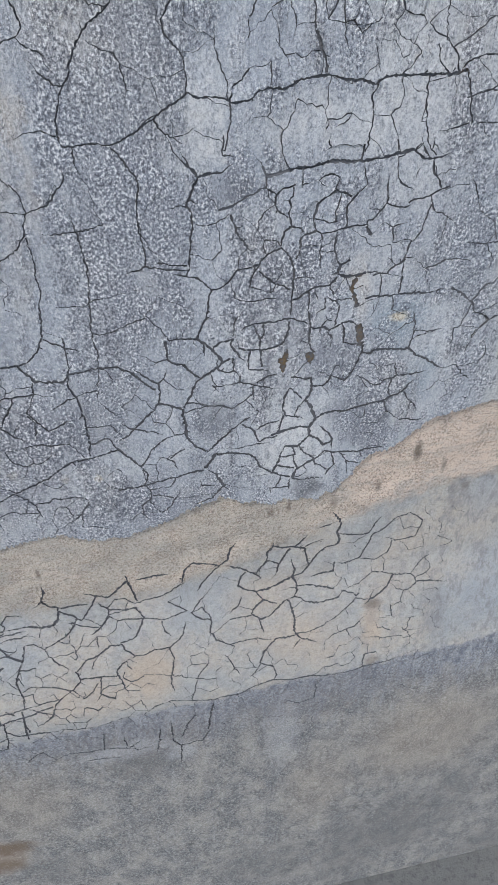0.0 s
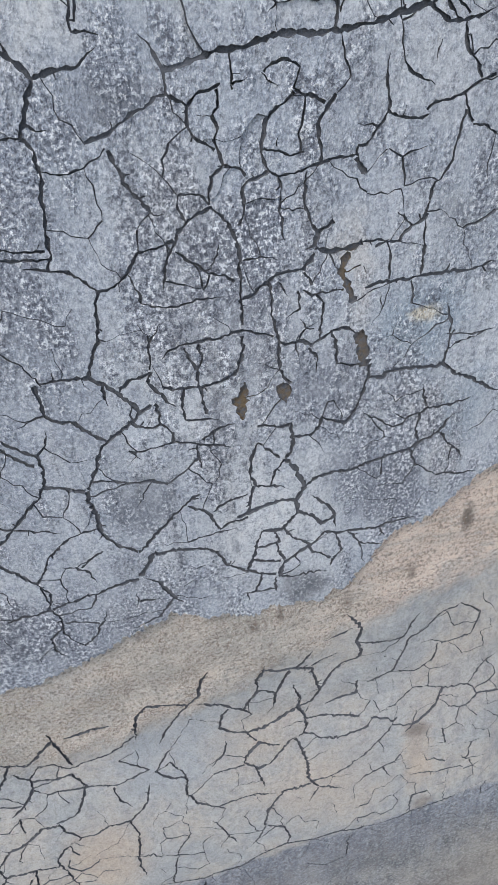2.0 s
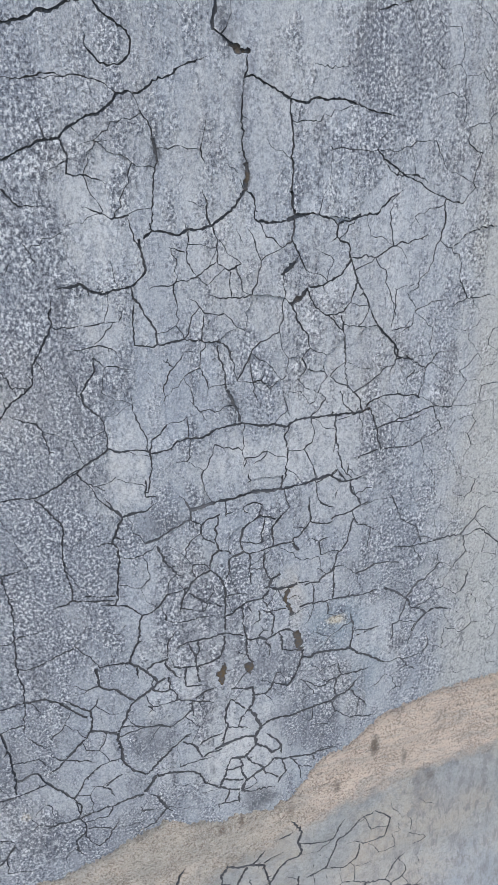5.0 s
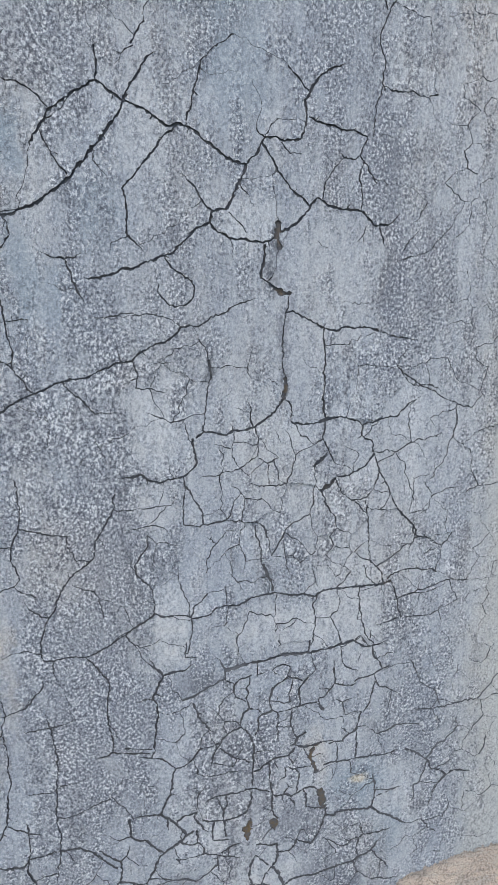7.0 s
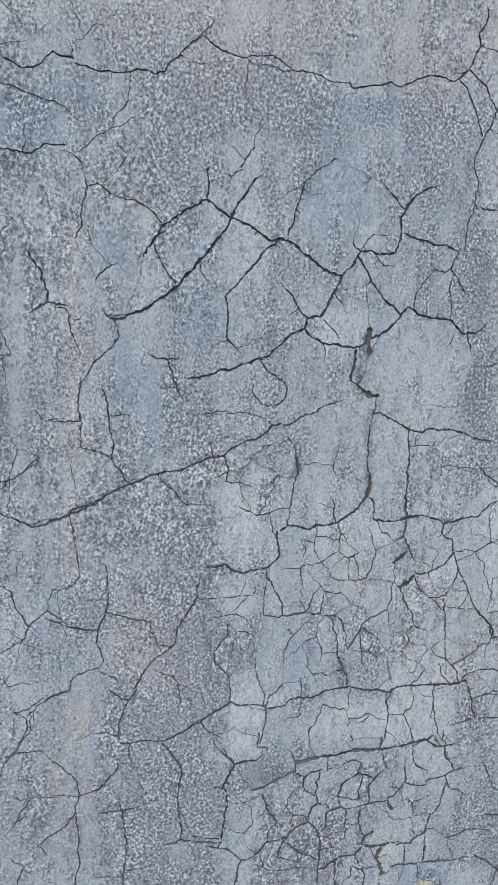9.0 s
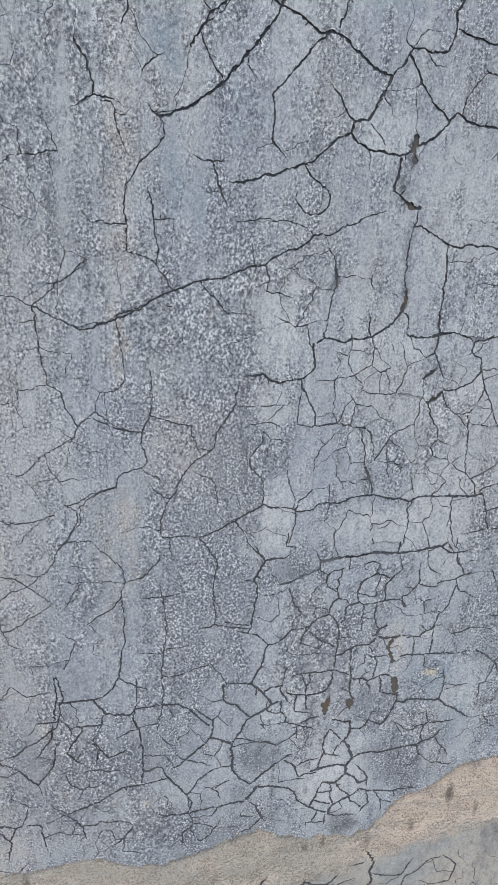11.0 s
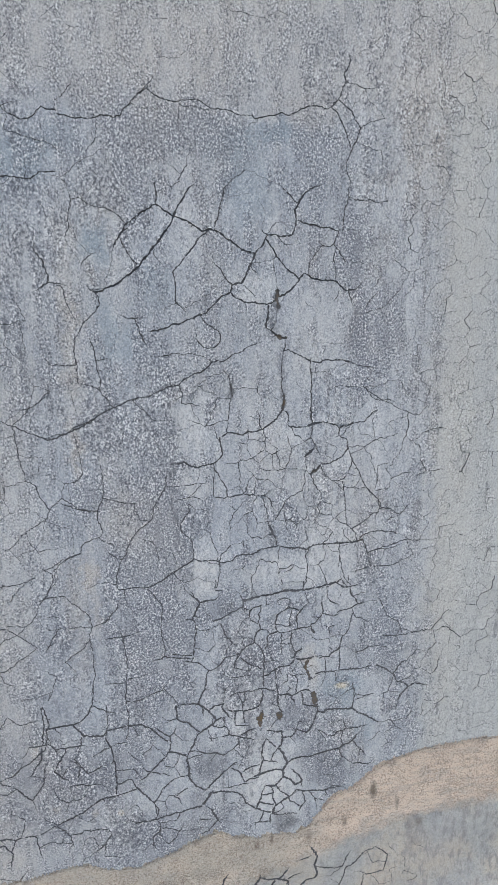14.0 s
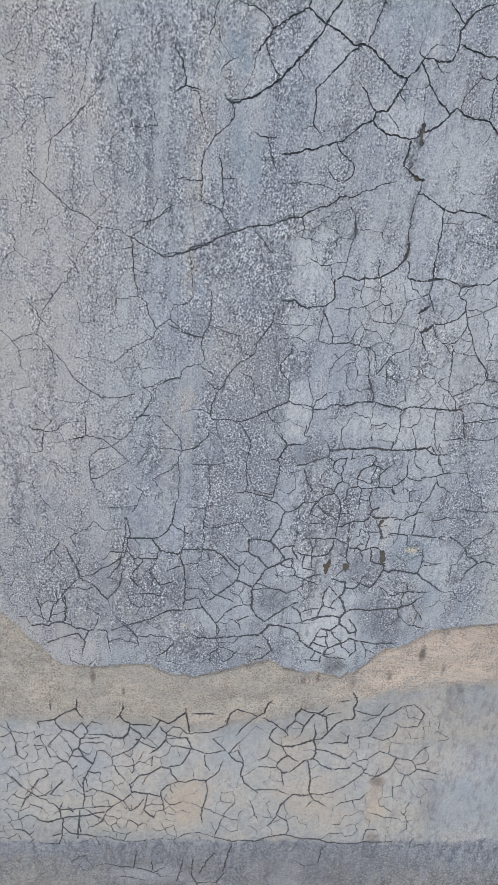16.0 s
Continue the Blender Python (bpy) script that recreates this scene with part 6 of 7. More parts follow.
crack(1.00, (-0.2700, 1.5350), (-0.2600, 1.5290), (-0.2600, 1.5180), (-0.2660, 1.5080), (-0.2690, 1.5000), (-0.2770, 1.4960))
crack(0.80, (-0.2690, 1.5000), (-0.2480, 1.5000), (-0.2420, 1.4910), (-0.2340, 1.4850), (-0.2280, 1.4770))
crack(0.90, (-0.2600, 1.5310), (-0.2500, 1.5400), (-0.2400, 1.5460), (-0.2300, 1.5490))
crack(0.90, (-0.2280, 1.4790), (-0.2240, 1.4740), (-0.2220, 1.4670), (-0.2200, 1.4580))
crack(0.80, (-0.2730, 1.4600), (-0.2490, 1.4590), (-0.2350, 1.4600), (-0.2200, 1.4580))
crack(0.90, (-0.2200, 1.4580), (-0.2130, 1.4600), (-0.2050, 1.4620), (-0.1970, 1.4720), (-0.1910, 1.4780), (-0.1900, 1.4880))
crack(0.90, (-0.2590, 1.4580), (-0.2680, 1.4450), (-0.2750, 1.4310))
crack(0.90, (-0.2200, 1.4580), (-0.2250, 1.4410), (-0.2310, 1.4330), (-0.2410, 1.4260), (-0.2550, 1.4160))
crack(0.80, (-0.2240, 1.4400), (-0.2220, 1.4260), (-0.2220, 1.4140), (-0.2220, 1.3990), (-0.2250, 1.3840))
crack(1.30, (-0.2250, 1.3840), (-0.2280, 1.3560), (-0.2340, 1.3440), (-0.2430, 1.3350), (-0.2520, 1.3320))
crack(1.20, (-0.2280, 1.3540), (-0.2150, 1.3470), (-0.2000, 1.3390))
crack(1.40, (-0.2840, 1.3300), (-0.2720, 1.3310), (-0.2520, 1.3320))
crack(1.30, (-0.2520, 1.3320), (-0.2490, 1.3250), (-0.2420, 1.3150), (-0.2320, 1.3120), (-0.2190, 1.3110), (-0.2130, 1.3180), (-0.1990, 1.3190), (-0.1860, 1.3210), (-0.1720, 1.3200), (-0.1630, 1.3140), (-0.1520, 1.3020), (-0.1410, 1.2920))
crack(0.90, (-0.2620, 1.4020), (-0.2670, 1.3970), (-0.2720, 1.3820), (-0.2780, 1.3680))
crack(0.80, (-0.2780, 1.4080), (-0.2660, 1.3990))
crack(0.80, (-0.2120, 1.4420), (-0.1880, 1.4410), (-0.1670, 1.4450))
crack(1.00, (-0.1890, 1.4560), (-0.1880, 1.4420), (-0.1850, 1.4240), (-0.1830, 1.4110), (-0.1870, 1.3680), (-0.1880, 1.3520), (-0.1860, 1.3350), (-0.1890, 1.3080), (-0.1930, 1.2880))
crack(1.00, (-0.1550, 1.5000), (-0.1460, 1.4880), (-0.1390, 1.4780), (-0.1380, 1.4700), (-0.1410, 1.4530), (-0.1410, 1.4440))
crack(0.90, (-0.1410, 1.4440), (-0.1380, 1.4190), (-0.1390, 1.4090))
crack(1.10, (-0.1550, 1.4040), (-0.1390, 1.4090), (-0.1180, 1.4040), (-0.1050, 1.4030))
crack(1.00, (-0.1880, 1.3550), (-0.1720, 1.3540), (-0.1580, 1.3600), (-0.1430, 1.3640))
crack(0.80, (-0.2130, 1.3820), (-0.1940, 1.3800), (-0.1770, 1.3850))
crack(0.90, (-0.2120, 1.3530), (-0.2120, 1.3260), (-0.2160, 1.3070), (-0.2100, 1.2920), (-0.2070, 1.2700), (-0.2080, 1.2260))
crack(0.80, (-0.3060, 1.3080), (-0.2850, 1.3080))
crack(0.90, (-0.2880, 1.3600), (-0.2860, 1.3340), (-0.2900, 1.3180), (-0.2930, 1.2910), (-0.3060, 1.2700), (-0.3120, 1.2670))
crack(0.90, (-0.2850, 1.3100), (-0.2760, 1.3010), (-0.2550, 1.3010), (-0.2450, 1.3020), (-0.2440, 1.3140))
crack(0.90, (-0.2800, 1.2710), (-0.2700, 1.2860), (-0.2640, 1.3000))
crack(1.00, (-0.2800, 1.2710), (-0.2710, 1.2600), (-0.2620, 1.2530))
crack(0.80, (-0.2550, 1.2800), (-0.2490, 1.2710), (-0.2530, 1.2510))
crack(0.80, (-0.2360, 1.2830), (-0.2210, 1.2900), (-0.2020, 1.2970), (-0.1920, 1.2980))
crack(0.80, (-0.2080, 1.2590), (-0.1860, 1.2580), (-0.1760, 1.2450))
crack(0.80, (-0.1910, 1.2840), (-0.1770, 1.2670))
crack(1.10, (-0.3160, 2.0250), (-0.3030, 2.0130), (-0.2840, 2.0100), (-0.2700, 2.0150), (-0.2470, 2.0030), (-0.2360, 2.0060), (-0.2270, 2.0150), (-0.2130, 2.0110))
crack(0.90, (-0.3680, 2.0300), (-0.3500, 2.0180), (-0.3250, 2.0270))
crack(1.10, (-0.2700, 2.0150), (-0.2780, 1.9990), (-0.2900, 1.9810), (-0.3040, 1.9650), (-0.3170, 1.9540), (-0.3290, 1.9460), (-0.3380, 1.9420))
crack(1.10, (-0.3040, 1.9650), (-0.2920, 1.9550), (-0.2720, 1.9520), (-0.2430, 1.9490), (-0.2340, 1.9560), (-0.2140, 1.9560))
crack(0.80, (-0.3790, 1.9280), (-0.3590, 1.9320), (-0.3360, 1.9340), (-0.3290, 1.9460))
crack(1.30, (-0.2470, 1.8840), (-0.2380, 1.8700), (-0.2340, 1.8510))
crack(1.20, (-0.2510, 1.8410), (-0.2340, 1.8500), (-0.2230, 1.8480), (-0.2140, 1.8430))
crack(0.80, (-0.3070, 1.7960), (-0.2940, 1.8080), (-0.2760, 1.8090), (-0.2610, 1.8120))
crack(0.90, (-0.3750, 1.7850), (-0.3590, 1.7970), (-0.3430, 1.8120), (-0.3330, 1.8240))
crack(0.70, (-0.3360, 1.8270), (-0.3310, 1.8620), (-0.3250, 1.8900), (-0.3220, 1.9120))
crack(0.90, (-0.2390, 1.7640), (-0.2300, 1.7660))
crack(0.90, (-0.3920, 1.7600), (-0.3780, 1.7480), (-0.3630, 1.7360), (-0.3480, 1.7240), (-0.3360, 1.7210), (-0.3200, 1.7100), (-0.3010, 1.7090), (-0.2860, 1.7020))
crack(0.90, (-0.2860, 1.7020), (-0.2690, 1.7160), (-0.2530, 1.7290), (-0.2400, 1.7390))
crack(1.00, (-0.2860, 1.7020), (-0.2830, 1.6800), (-0.2810, 1.6570), (-0.2780, 1.6400), (-0.2680, 1.6340), (-0.2650, 1.6200), (-0.2560, 1.6050))
crack(0.90, (-0.2860, 1.7020), (-0.2670, 1.6920), (-0.2510, 1.6840))
crack(1.20, (-0.2510, 1.6840), (-0.2220, 1.6960), (-0.1990, 1.7050))
crack(0.80, (-0.3200, 1.7100), (-0.3310, 1.6950), (-0.3410, 1.6820), (-0.3450, 1.6690), (-0.3660, 1.6380), (-0.3810, 1.6170), (-0.3890, 1.5890))
crack(0.80, (-0.2560, 1.6050), (-0.2420, 1.6170), (-0.2220, 1.6030), (-0.2020, 1.5990))
crack(0.80, (-0.2420, 1.6170), (-0.2370, 1.6340))
crack(0.90, (-0.2560, 1.6050), (-0.2590, 1.5960), (-0.2760, 1.5850), (-0.2940, 1.5700), (-0.3070, 1.5620))
crack(0.80, (-0.2780, 1.6400), (-0.3010, 1.6350), (-0.3010, 1.6280))
crack(0.90, (-0.4170, 1.5780), (-0.3890, 1.5880), (-0.3740, 1.5720), (-0.3610, 1.5580), (-0.3490, 1.5400), (-0.3330, 1.5270), (-0.3160, 1.5180), (-0.2950, 1.5200), (-0.2780, 1.5260))
crack(0.80, (-0.2830, 1.5810), (-0.2700, 1.5520))
crack(0.80, (-0.2740, 1.5300), (-0.2610, 1.5360), (-0.2470, 1.5450), (-0.2260, 1.5510))
crack(0.80, (-0.2570, 1.5340), (-0.2570, 1.5190), (-0.2680, 1.5040), (-0.2790, 1.4890), (-0.2860, 1.4730), (-0.3050, 1.4570), (-0.3190, 1.4530))
crack(0.80, (-0.3290, 1.5260), (-0.3390, 1.5030), (-0.3360, 1.4880), (-0.3360, 1.4690), (-0.3570, 1.4610))
crack(0.80, (-0.3360, 1.4690), (-0.3150, 1.4650), (-0.3050, 1.4570))
crack(0.80, (-0.3190, 1.4530), (-0.3310, 1.4410), (-0.3310, 1.4180), (-0.3250, 1.3970), (-0.3140, 1.3930))
crack(0.80, (-0.3050, 1.4570), (-0.2840, 1.4380), (-0.3020, 1.4260), (-0.3310, 1.4100))
crack(0.80, (-0.3910, 1.4680), (-0.3700, 1.4720), (-0.3550, 1.4910))
crack(0.70, (-0.3840, 1.4700), (-0.3890, 1.4490))
crack(0.90, (-0.3570, 1.3260), (-0.3350, 1.3390), (-0.3270, 1.3520), (-0.3130, 1.3390), (-0.2910, 1.3440))
crack(0.90, (-0.2860, 1.3610), (-0.2800, 1.3350), (-0.2880, 1.3010), (-0.3150, 1.2830), (-0.3300, 1.2700), (-0.3460, 1.2650), (-0.3540, 1.2560))
crack(1.10, (-0.3650, 1.3130), (-0.3520, 1.2870), (-0.3450, 1.2670))
crack(1.00, (-0.3540, 1.2560), (-0.3700, 1.2330), (-0.3820, 1.2150), (-0.3880, 1.1900))
crack(0.90, (-0.3460, 1.2650), (-0.3240, 1.2520), (-0.3090, 1.2330), (-0.2930, 1.2560), (-0.2890, 1.2830))
crack(0.90, (-0.4040, 1.2290), (-0.3980, 1.2060), (-0.3910, 1.1900), (-0.3650, 1.1920))
crack(0.90, (-0.3660, 1.2330), (-0.3640, 1.2100), (-0.3680, 1.1900))
crack(1.40, (-0.4110, 1.1820), (-0.3720, 1.1900), (-0.3340, 1.1780), (-0.3030, 1.1820), (-0.2840, 1.1920), (-0.2490, 1.2060), (-0.2290, 1.2200), (-0.2020, 1.2240), (-0.1830, 1.2290))
crack(0.90, (-0.3980, 1.1490), (-0.3740, 1.1630), (-0.3500, 1.1730), (-0.3390, 1.1580), (-0.3440, 1.1340))
crack(0.90, (-0.3340, 1.1780), (-0.3410, 1.1610))
crack(0.90, (-0.2840, 1.1900), (-0.2690, 1.1730), (-0.2650, 1.1540))
crack(0.90, (-0.2690, 1.1730), (-0.2300, 1.1770), (-0.2180, 1.1680), (-0.2380, 1.1440))
crack(0.80, (-0.3110, 1.1800), (-0.3050, 1.1440))
crack(0.80, (-0.3600, 1.1240), (-0.3370, 1.1150), (-0.3250, 1.1290))
crack(0.90, (-0.2630, 1.2740), (-0.2740, 1.2560))
crack(0.90, (-0.2820, 1.2430), (-0.2560, 1.2470), (-0.2250, 1.2430))
crack(0.90, (-0.2550, 1.2830), (-0.2400, 1.2610), (-0.2170, 1.2700))
crack(1.18, (-0.1060, 1.4940), (-0.0960, 1.4790))
crack(0.90, (0.0750, 1.4840), (0.0810, 1.4890))
crack(0.80, (0.0590, 1.4950), (0.0620, 1.4850))
crack(0.90, (-0.4030, 1.4750), (-0.3970, 1.4710), (-0.3870, 1.4710), (-0.3750, 1.4850))
crack(0.80, (-0.3870, 1.4710), (-0.3880, 1.4430))
crack(0.80, (-0.3370, 1.4680), (-0.3540, 1.4610), (-0.3670, 1.4580))
crack(0.80, (-0.3880, 1.4340), (-0.3720, 1.4280), (-0.3680, 1.4160), (-0.3380, 1.4150))
crack(0.90, (-0.4410, 1.3450), (-0.4300, 1.3470), (-0.4200, 1.3380))
crack(1.00, (-0.3670, 1.3220), (-0.3780, 1.3040), (-0.3900, 1.2900))
crack(0.90, (-0.3690, 1.2290), (-0.3640, 1.2160), (-0.3660, 1.1920))


def zones_upper(x, z):
    """How far apart the cells of the fine net lie, how many of their borders show, and how wide these are (mm)."""
    if x > 0.135 + 0.02 * wave(x, z, 9.0):
        return 0.0130, 0.75, 0.48 if x < 0.17 else 0.34
    if abs(x - 0.0) < 0.062 and z < 1.26:
        return 0.0105, 0.35, 0.9
    if -0.075 < x < 0.075 and z < 1.47:
        return 0.0095, 0.55, 0.7
    if z < 1.32:
        return 0.0125, 0.5, 0.75
    if -0.05 < x < 0.09 and 1.50 < z < 1.68:
        return 0.0120, 0.72, 0.62
    if x > -0.13 and z < 1.75:
        return 0.0150, 0.50, 0.50
    if z < 1.45:
        return 0.0180, 0.35, 0.55
    if x < -0.25:
        return 0.015, 0.55, 0.45
    return 0.020, 0.22, 0.40


grey.network(zones_upper, inside_of(upper_outline), 0.33)
inside_tear = lambda e, verts: all(verts[i].y < 1.26 for i in e) and min((verts[e[0]] - p).length for p in tear) < 0.0015
coat(upper_outline, grey, face_upper, 0.014, 0.0019, [GREY, BROKEN, CRUMB], inside_tear,
     ("grey_coat", "plaster_piece", "plaster_crumbs", "crack_bed", "blue-grey plaster coat with worn sandy streaks and stains"), wall, 300, 21)

# ---- cracks of the undercoat below the band ----
under = Cracks(12)
crack = under.crack
crack(2.00, (-0.2870, 1.0510), (-0.2860, 1.0420), (-0.2910, 1.0300), (-0.2870, 1.0210), (-0.2750, 1.0130), (-0.2570, 1.0130), (-0.2430, 1.0120))
crack(1.20, (-0.3020, 1.0190), (-0.2890, 1.0290))
crack(2.00, (-0.2750, 1.0130), (-0.2790, 0.9940), (-0.2850, 0.9880), (-0.3000, 0.9870), (-0.3140, 0.9910))
crack(1.40, (-0.3140, 0.9910), (-0.3310, 0.9910), (-0.3430, 0.9900))
crack(1.00, (-0.3130, 0.9820), (-0.3220, 0.9770), (-0.3400, 0.9770))
crack(1.40, (-0.2760, 1.0070), (-0.2660, 0.9990), (-0.2530, 0.9880), (-0.2450, 0.9980), (-0.2410, 1.0060), (-0.2320, 1.0220))
crack(2.00, (-0.2320, 1.0220), (-0.2190, 1.0170), (-0.2090, 1.0260), (-0.1950, 1.0400), (-0.1970, 1.0490))
crack(1.20, (-0.2460, 1.0310), (-0.2320, 1.0220))
crack(1.40, (-0.2330, 1.0120), (-0.2220, 0.9980), (-0.2020, 0.9920), (-0.1900, 0.9930))
crack(1.00, (-0.2220, 0.9980), (-0.2120, 1.0120), (-0.2020, 1.0100), (-0.1920, 1.0000), (-0.1640, 1.0040), (-0.1360, 1.0200))
crack(1.40, (-0.1950, 1.0400), (-0.1920, 1.0250), (-0.1880, 1.0030))
crack(1.60, (-0.1870, 1.0380), (-0.1700, 1.0380), (-0.1490, 1.0390))
crack(1.60, (-0.1360, 1.0150), (-0.1310, 1.0410), (-0.1220, 1.0510), (-0.1010, 1.0450), (-0.0900, 1.0400), (-0.0810, 1.0460), (-0.0770, 1.0630), (-0.0700, 1.0700))
crack(1.20, (-0.0900, 1.0400), (-0.1020, 1.0270), (-0.1120, 1.0140), (-0.1190, 1.0010))
crack(1.60, (-0.2220, 0.9980), (-0.2220, 0.9890), (-0.2280, 0.9780), (-0.2350, 0.9710), (-0.2450, 0.9640))
crack(1.00, (-0.2220, 0.9870), (-0.2130, 0.9780), (-0.2010, 0.9780), (-0.1830, 0.9740))
crack(1.40, (-0.1900, 0.9930), (-0.1830, 0.9750), (-0.1920, 0.9560), (-0.1990, 0.9460), (-0.2150, 0.9430))
crack(1.00, (-0.1830, 0.9750), (-0.1620, 0.9680), (-0.1470, 0.9710), (-0.1320, 0.9750))
crack(1.00, (-0.1530, 0.9940), (-0.1420, 0.9840), (-0.1320, 0.9750))
crack(1.20, (-0.1280, 0.9710), (-0.1150, 0.9770), (-0.1070, 0.9650), (-0.1040, 0.9520), (-0.1070, 0.9400), (-0.1000, 0.9210), (-0.0780, 0.9060))
crack(1.00, (-0.1280, 0.9710), (-0.1160, 0.9590), (-0.1040, 0.9560))
crack(0.90, (-0.1100, 0.9950), (-0.1230, 0.9780), (-0.1280, 0.9710))
crack(1.00, (-0.1350, 0.9600), (-0.1400, 0.9400), (-0.1510, 0.9290), (-0.1580, 0.9220))
crack(1.00, (-0.1630, 0.9660), (-0.1610, 0.9490), (-0.1530, 0.9390))
crack(1.40, (-0.1580, 0.9220), (-0.1770, 0.9230), (-0.1900, 0.9170), (-0.2000, 0.9180))
crack(1.20, (-0.2140, 0.9410), (-0.2110, 0.9310), (-0.2000, 0.9180))
crack(1.40, (-0.2000, 0.9180), (-0.2170, 0.9100), (-0.2250, 0.8980), (-0.2190, 0.8710), (-0.2160, 0.8550))
crack(1.20, (-0.1580, 0.9220), (-0.1540, 0.9020), (-0.1600, 0.8740), (-0.1590, 0.8430))
crack(0.80, (-0.1760, 0.8790), (-0.1210, 0.8580))
crack(1.00, (-0.1120, 0.8860), (-0.1270, 0.8650), (-0.1330, 0.8400), (-0.1380, 0.8170))
crack(1.20, (-0.2150, 0.9410), (-0.2280, 0.9420), (-0.2420, 0.9300), (-0.2580, 0.9260), (-0.2700, 0.9110))
crack(2.00, (-0.2720, 0.9120), (-0.2680, 0.8960), (-0.2470, 0.8950), (-0.2260, 0.8900))
crack(1.20, (-0.2680, 0.8960), (-0.2810, 0.8800), (-0.2960, 0.8690), (-0.3040, 0.8610), (-0.3110, 0.8420), (-0.3190, 0.8330))
crack(1.00, (-0.3100, 0.8950), (-0.2980, 0.8900), (-0.2810, 0.8800), (-0.2690, 0.8620), (-0.2490, 0.8850))
crack(1.00, (-0.2440, 0.8940), (-0.2490, 0.8650), (-0.2320, 0.8490))
crack(1.20, (-0.3740, 0.8570), (-0.3510, 0.8600), (-0.3320, 0.8640), (-0.3090, 0.8680), (-0.2990, 0.8680))
crack(1.80, (-0.3450, 0.8580), (-0.3460, 0.8370), (-0.3440, 0.8140))
crack(1.00, (-0.3660, 0.8900), (-0.3550, 0.8970), (-0.3390, 0.8870), (-0.3410, 0.8620))
crack(1.20, (-0.3340, 0.9010), (-0.3380, 0.9190), (-0.3310, 0.9370), (-0.3250, 0.9520), (-0.3220, 0.9640))
crack(1.00, (-0.3220, 0.9640), (-0.3110, 0.9640), (-0.3010, 0.9540), (-0.2980, 0.9410), (-0.2880, 0.9250))
crack(1.20, (-0.3010, 0.9540), (-0.2840, 0.9630), (-0.2740, 0.9680), (-0.2630, 0.9820), (-0.2580, 0.9930))
crack(1.00, (-0.2840, 0.9640), (-0.2710, 0.9550), (-0.2670, 0.9440), (-0.2690, 0.9290))
crack(1.00, (-0.2400, 0.9600), (-0.2400, 0.9430))
crack(1.00, (-0.2680, 0.9870), (-0.2520, 0.9790), (-0.2350, 0.9730))
crack(1.00, (-0.3400, 1.0010), (-0.3310, 1.0130), (-0.3150, 1.0080))
crack(0.90, (-0.3380, 0.8920), (-0.3270, 0.8990), (-0.3100, 0.8950))
crack(0.90, (-0.3360, 0.8600), (-0.3080, 0.8410))
crack(1.20, (-0.3870, 0.8040), (-0.3650, 0.8120), (-0.3210, 0.8070), (-0.2890, 0.8010), (-0.2550, 0.8010), (-0.2270, 0.8080), (-0.2000, 0.8070), (-0.1850, 0.8220), (-0.1640, 0.8270), (-0.1380, 0.8170), (-0.1100, 0.8100), (-0.0950, 0.8140))
crack(1.40, (-0.1100, 0.8060), (-0.1180, 0.7590), (-0.1200, 0.7370))
crack(1.40, (-0.1360, 0.7810), (-0.1490, 0.7570), (-0.1580, 0.7300))
crack(1.20, (-0.1690, 0.7650), (-0.1690, 0.7270), (-0.1590, 0.7070), (-0.1630, 0.6580))
crack(1.00, (-0.1590, 0.7100), (-0.1290, 0.7100), (-0.1170, 0.7360))
crack(1.20, (-0.3020, 0.7460), (-0.2710, 0.7400), (-0.2440, 0.7360), (-0.2170, 0.7190))
crack(1.00, (-0.2570, 0.7870), (-0.2620, 0.7360))
crack(1.00, (-0.2330, 0.7620), (-0.2340, 0.7320))
crack(1.00, (-0.2300, 0.7300), (-0.2110, 0.7450))
crack(1.00, (-0.1840, 0.7640), (-0.1930, 0.7050))
crack(1.00, (-0.3610, 0.7420), (-0.3470, 0.7590), (-0.3370, 0.7620))
crack(0.90, (-0.2890, 0.7170), (-0.2680, 0.7150), (-0.2400, 0.7100))
crack(1.60, (-0.0830, 1.0380), (-0.0690, 1.0300), (-0.0570, 1.0210), (-0.0480, 1.0150), (-0.0410, 1.0280), (-0.0350, 1.0350), (-0.0350, 1.0490), (-0.0290, 1.0560), (-0.0270, 1.0640))
crack(1.20, (-0.0510, 1.0190), (-0.0420, 1.0070))
crack(1.60, (-0.0290, 1.0590), (-0.0170, 1.0530), (-0.0020, 1.0520), (0.0040, 1.0570), (0.0130, 1.0680))
crack(1.40, (0.0100, 1.0490), (0.0190, 1.0530), (0.0320, 1.0560))
crack(1.60, (-0.0020, 1.0520), (0.0100, 1.0460), (0.0140, 1.0270), (0.0160, 1.0180))
crack(1.80, (-0.0080, 1.0510), (-0.0140, 1.0390), (-0.0200, 1.0270), (-0.0230, 1.0140))
crack(1.20, (-0.0350, 1.0350), (-0.0200, 1.0270))
crack(2.00, (0.0160, 1.0180), (0.0090, 1.0060), (-0.0040, 1.0010), (-0.0230, 0.9920), (-0.0480, 0.9870))
crack(1.60, (-0.0060, 1.0320), (-0.0010, 1.0130), (-0.0040, 1.0010))
crack(1.80, (0.0160, 1.0180), (0.0270, 1.0330), (0.0360, 1.0400), (0.0480, 1.0420), (0.0520, 1.0500))
crack(1.60, (0.0520, 1.0500), (0.0480, 1.0640), (0.0520, 1.0760), (0.0410, 1.0960))
crack(1.20, (0.0450, 1.0790), (0.0330, 1.0760), (0.0210, 1.0740))
crack(1.20, (0.0500, 1.0610), (0.0750, 1.0530), (0.0880, 1.0540), (0.0930, 1.0660), (0.1010, 1.0780))
crack(2.20, (-0.0040, 1.0010), (0.0020, 0.9860), (-0.0010, 0.9700))
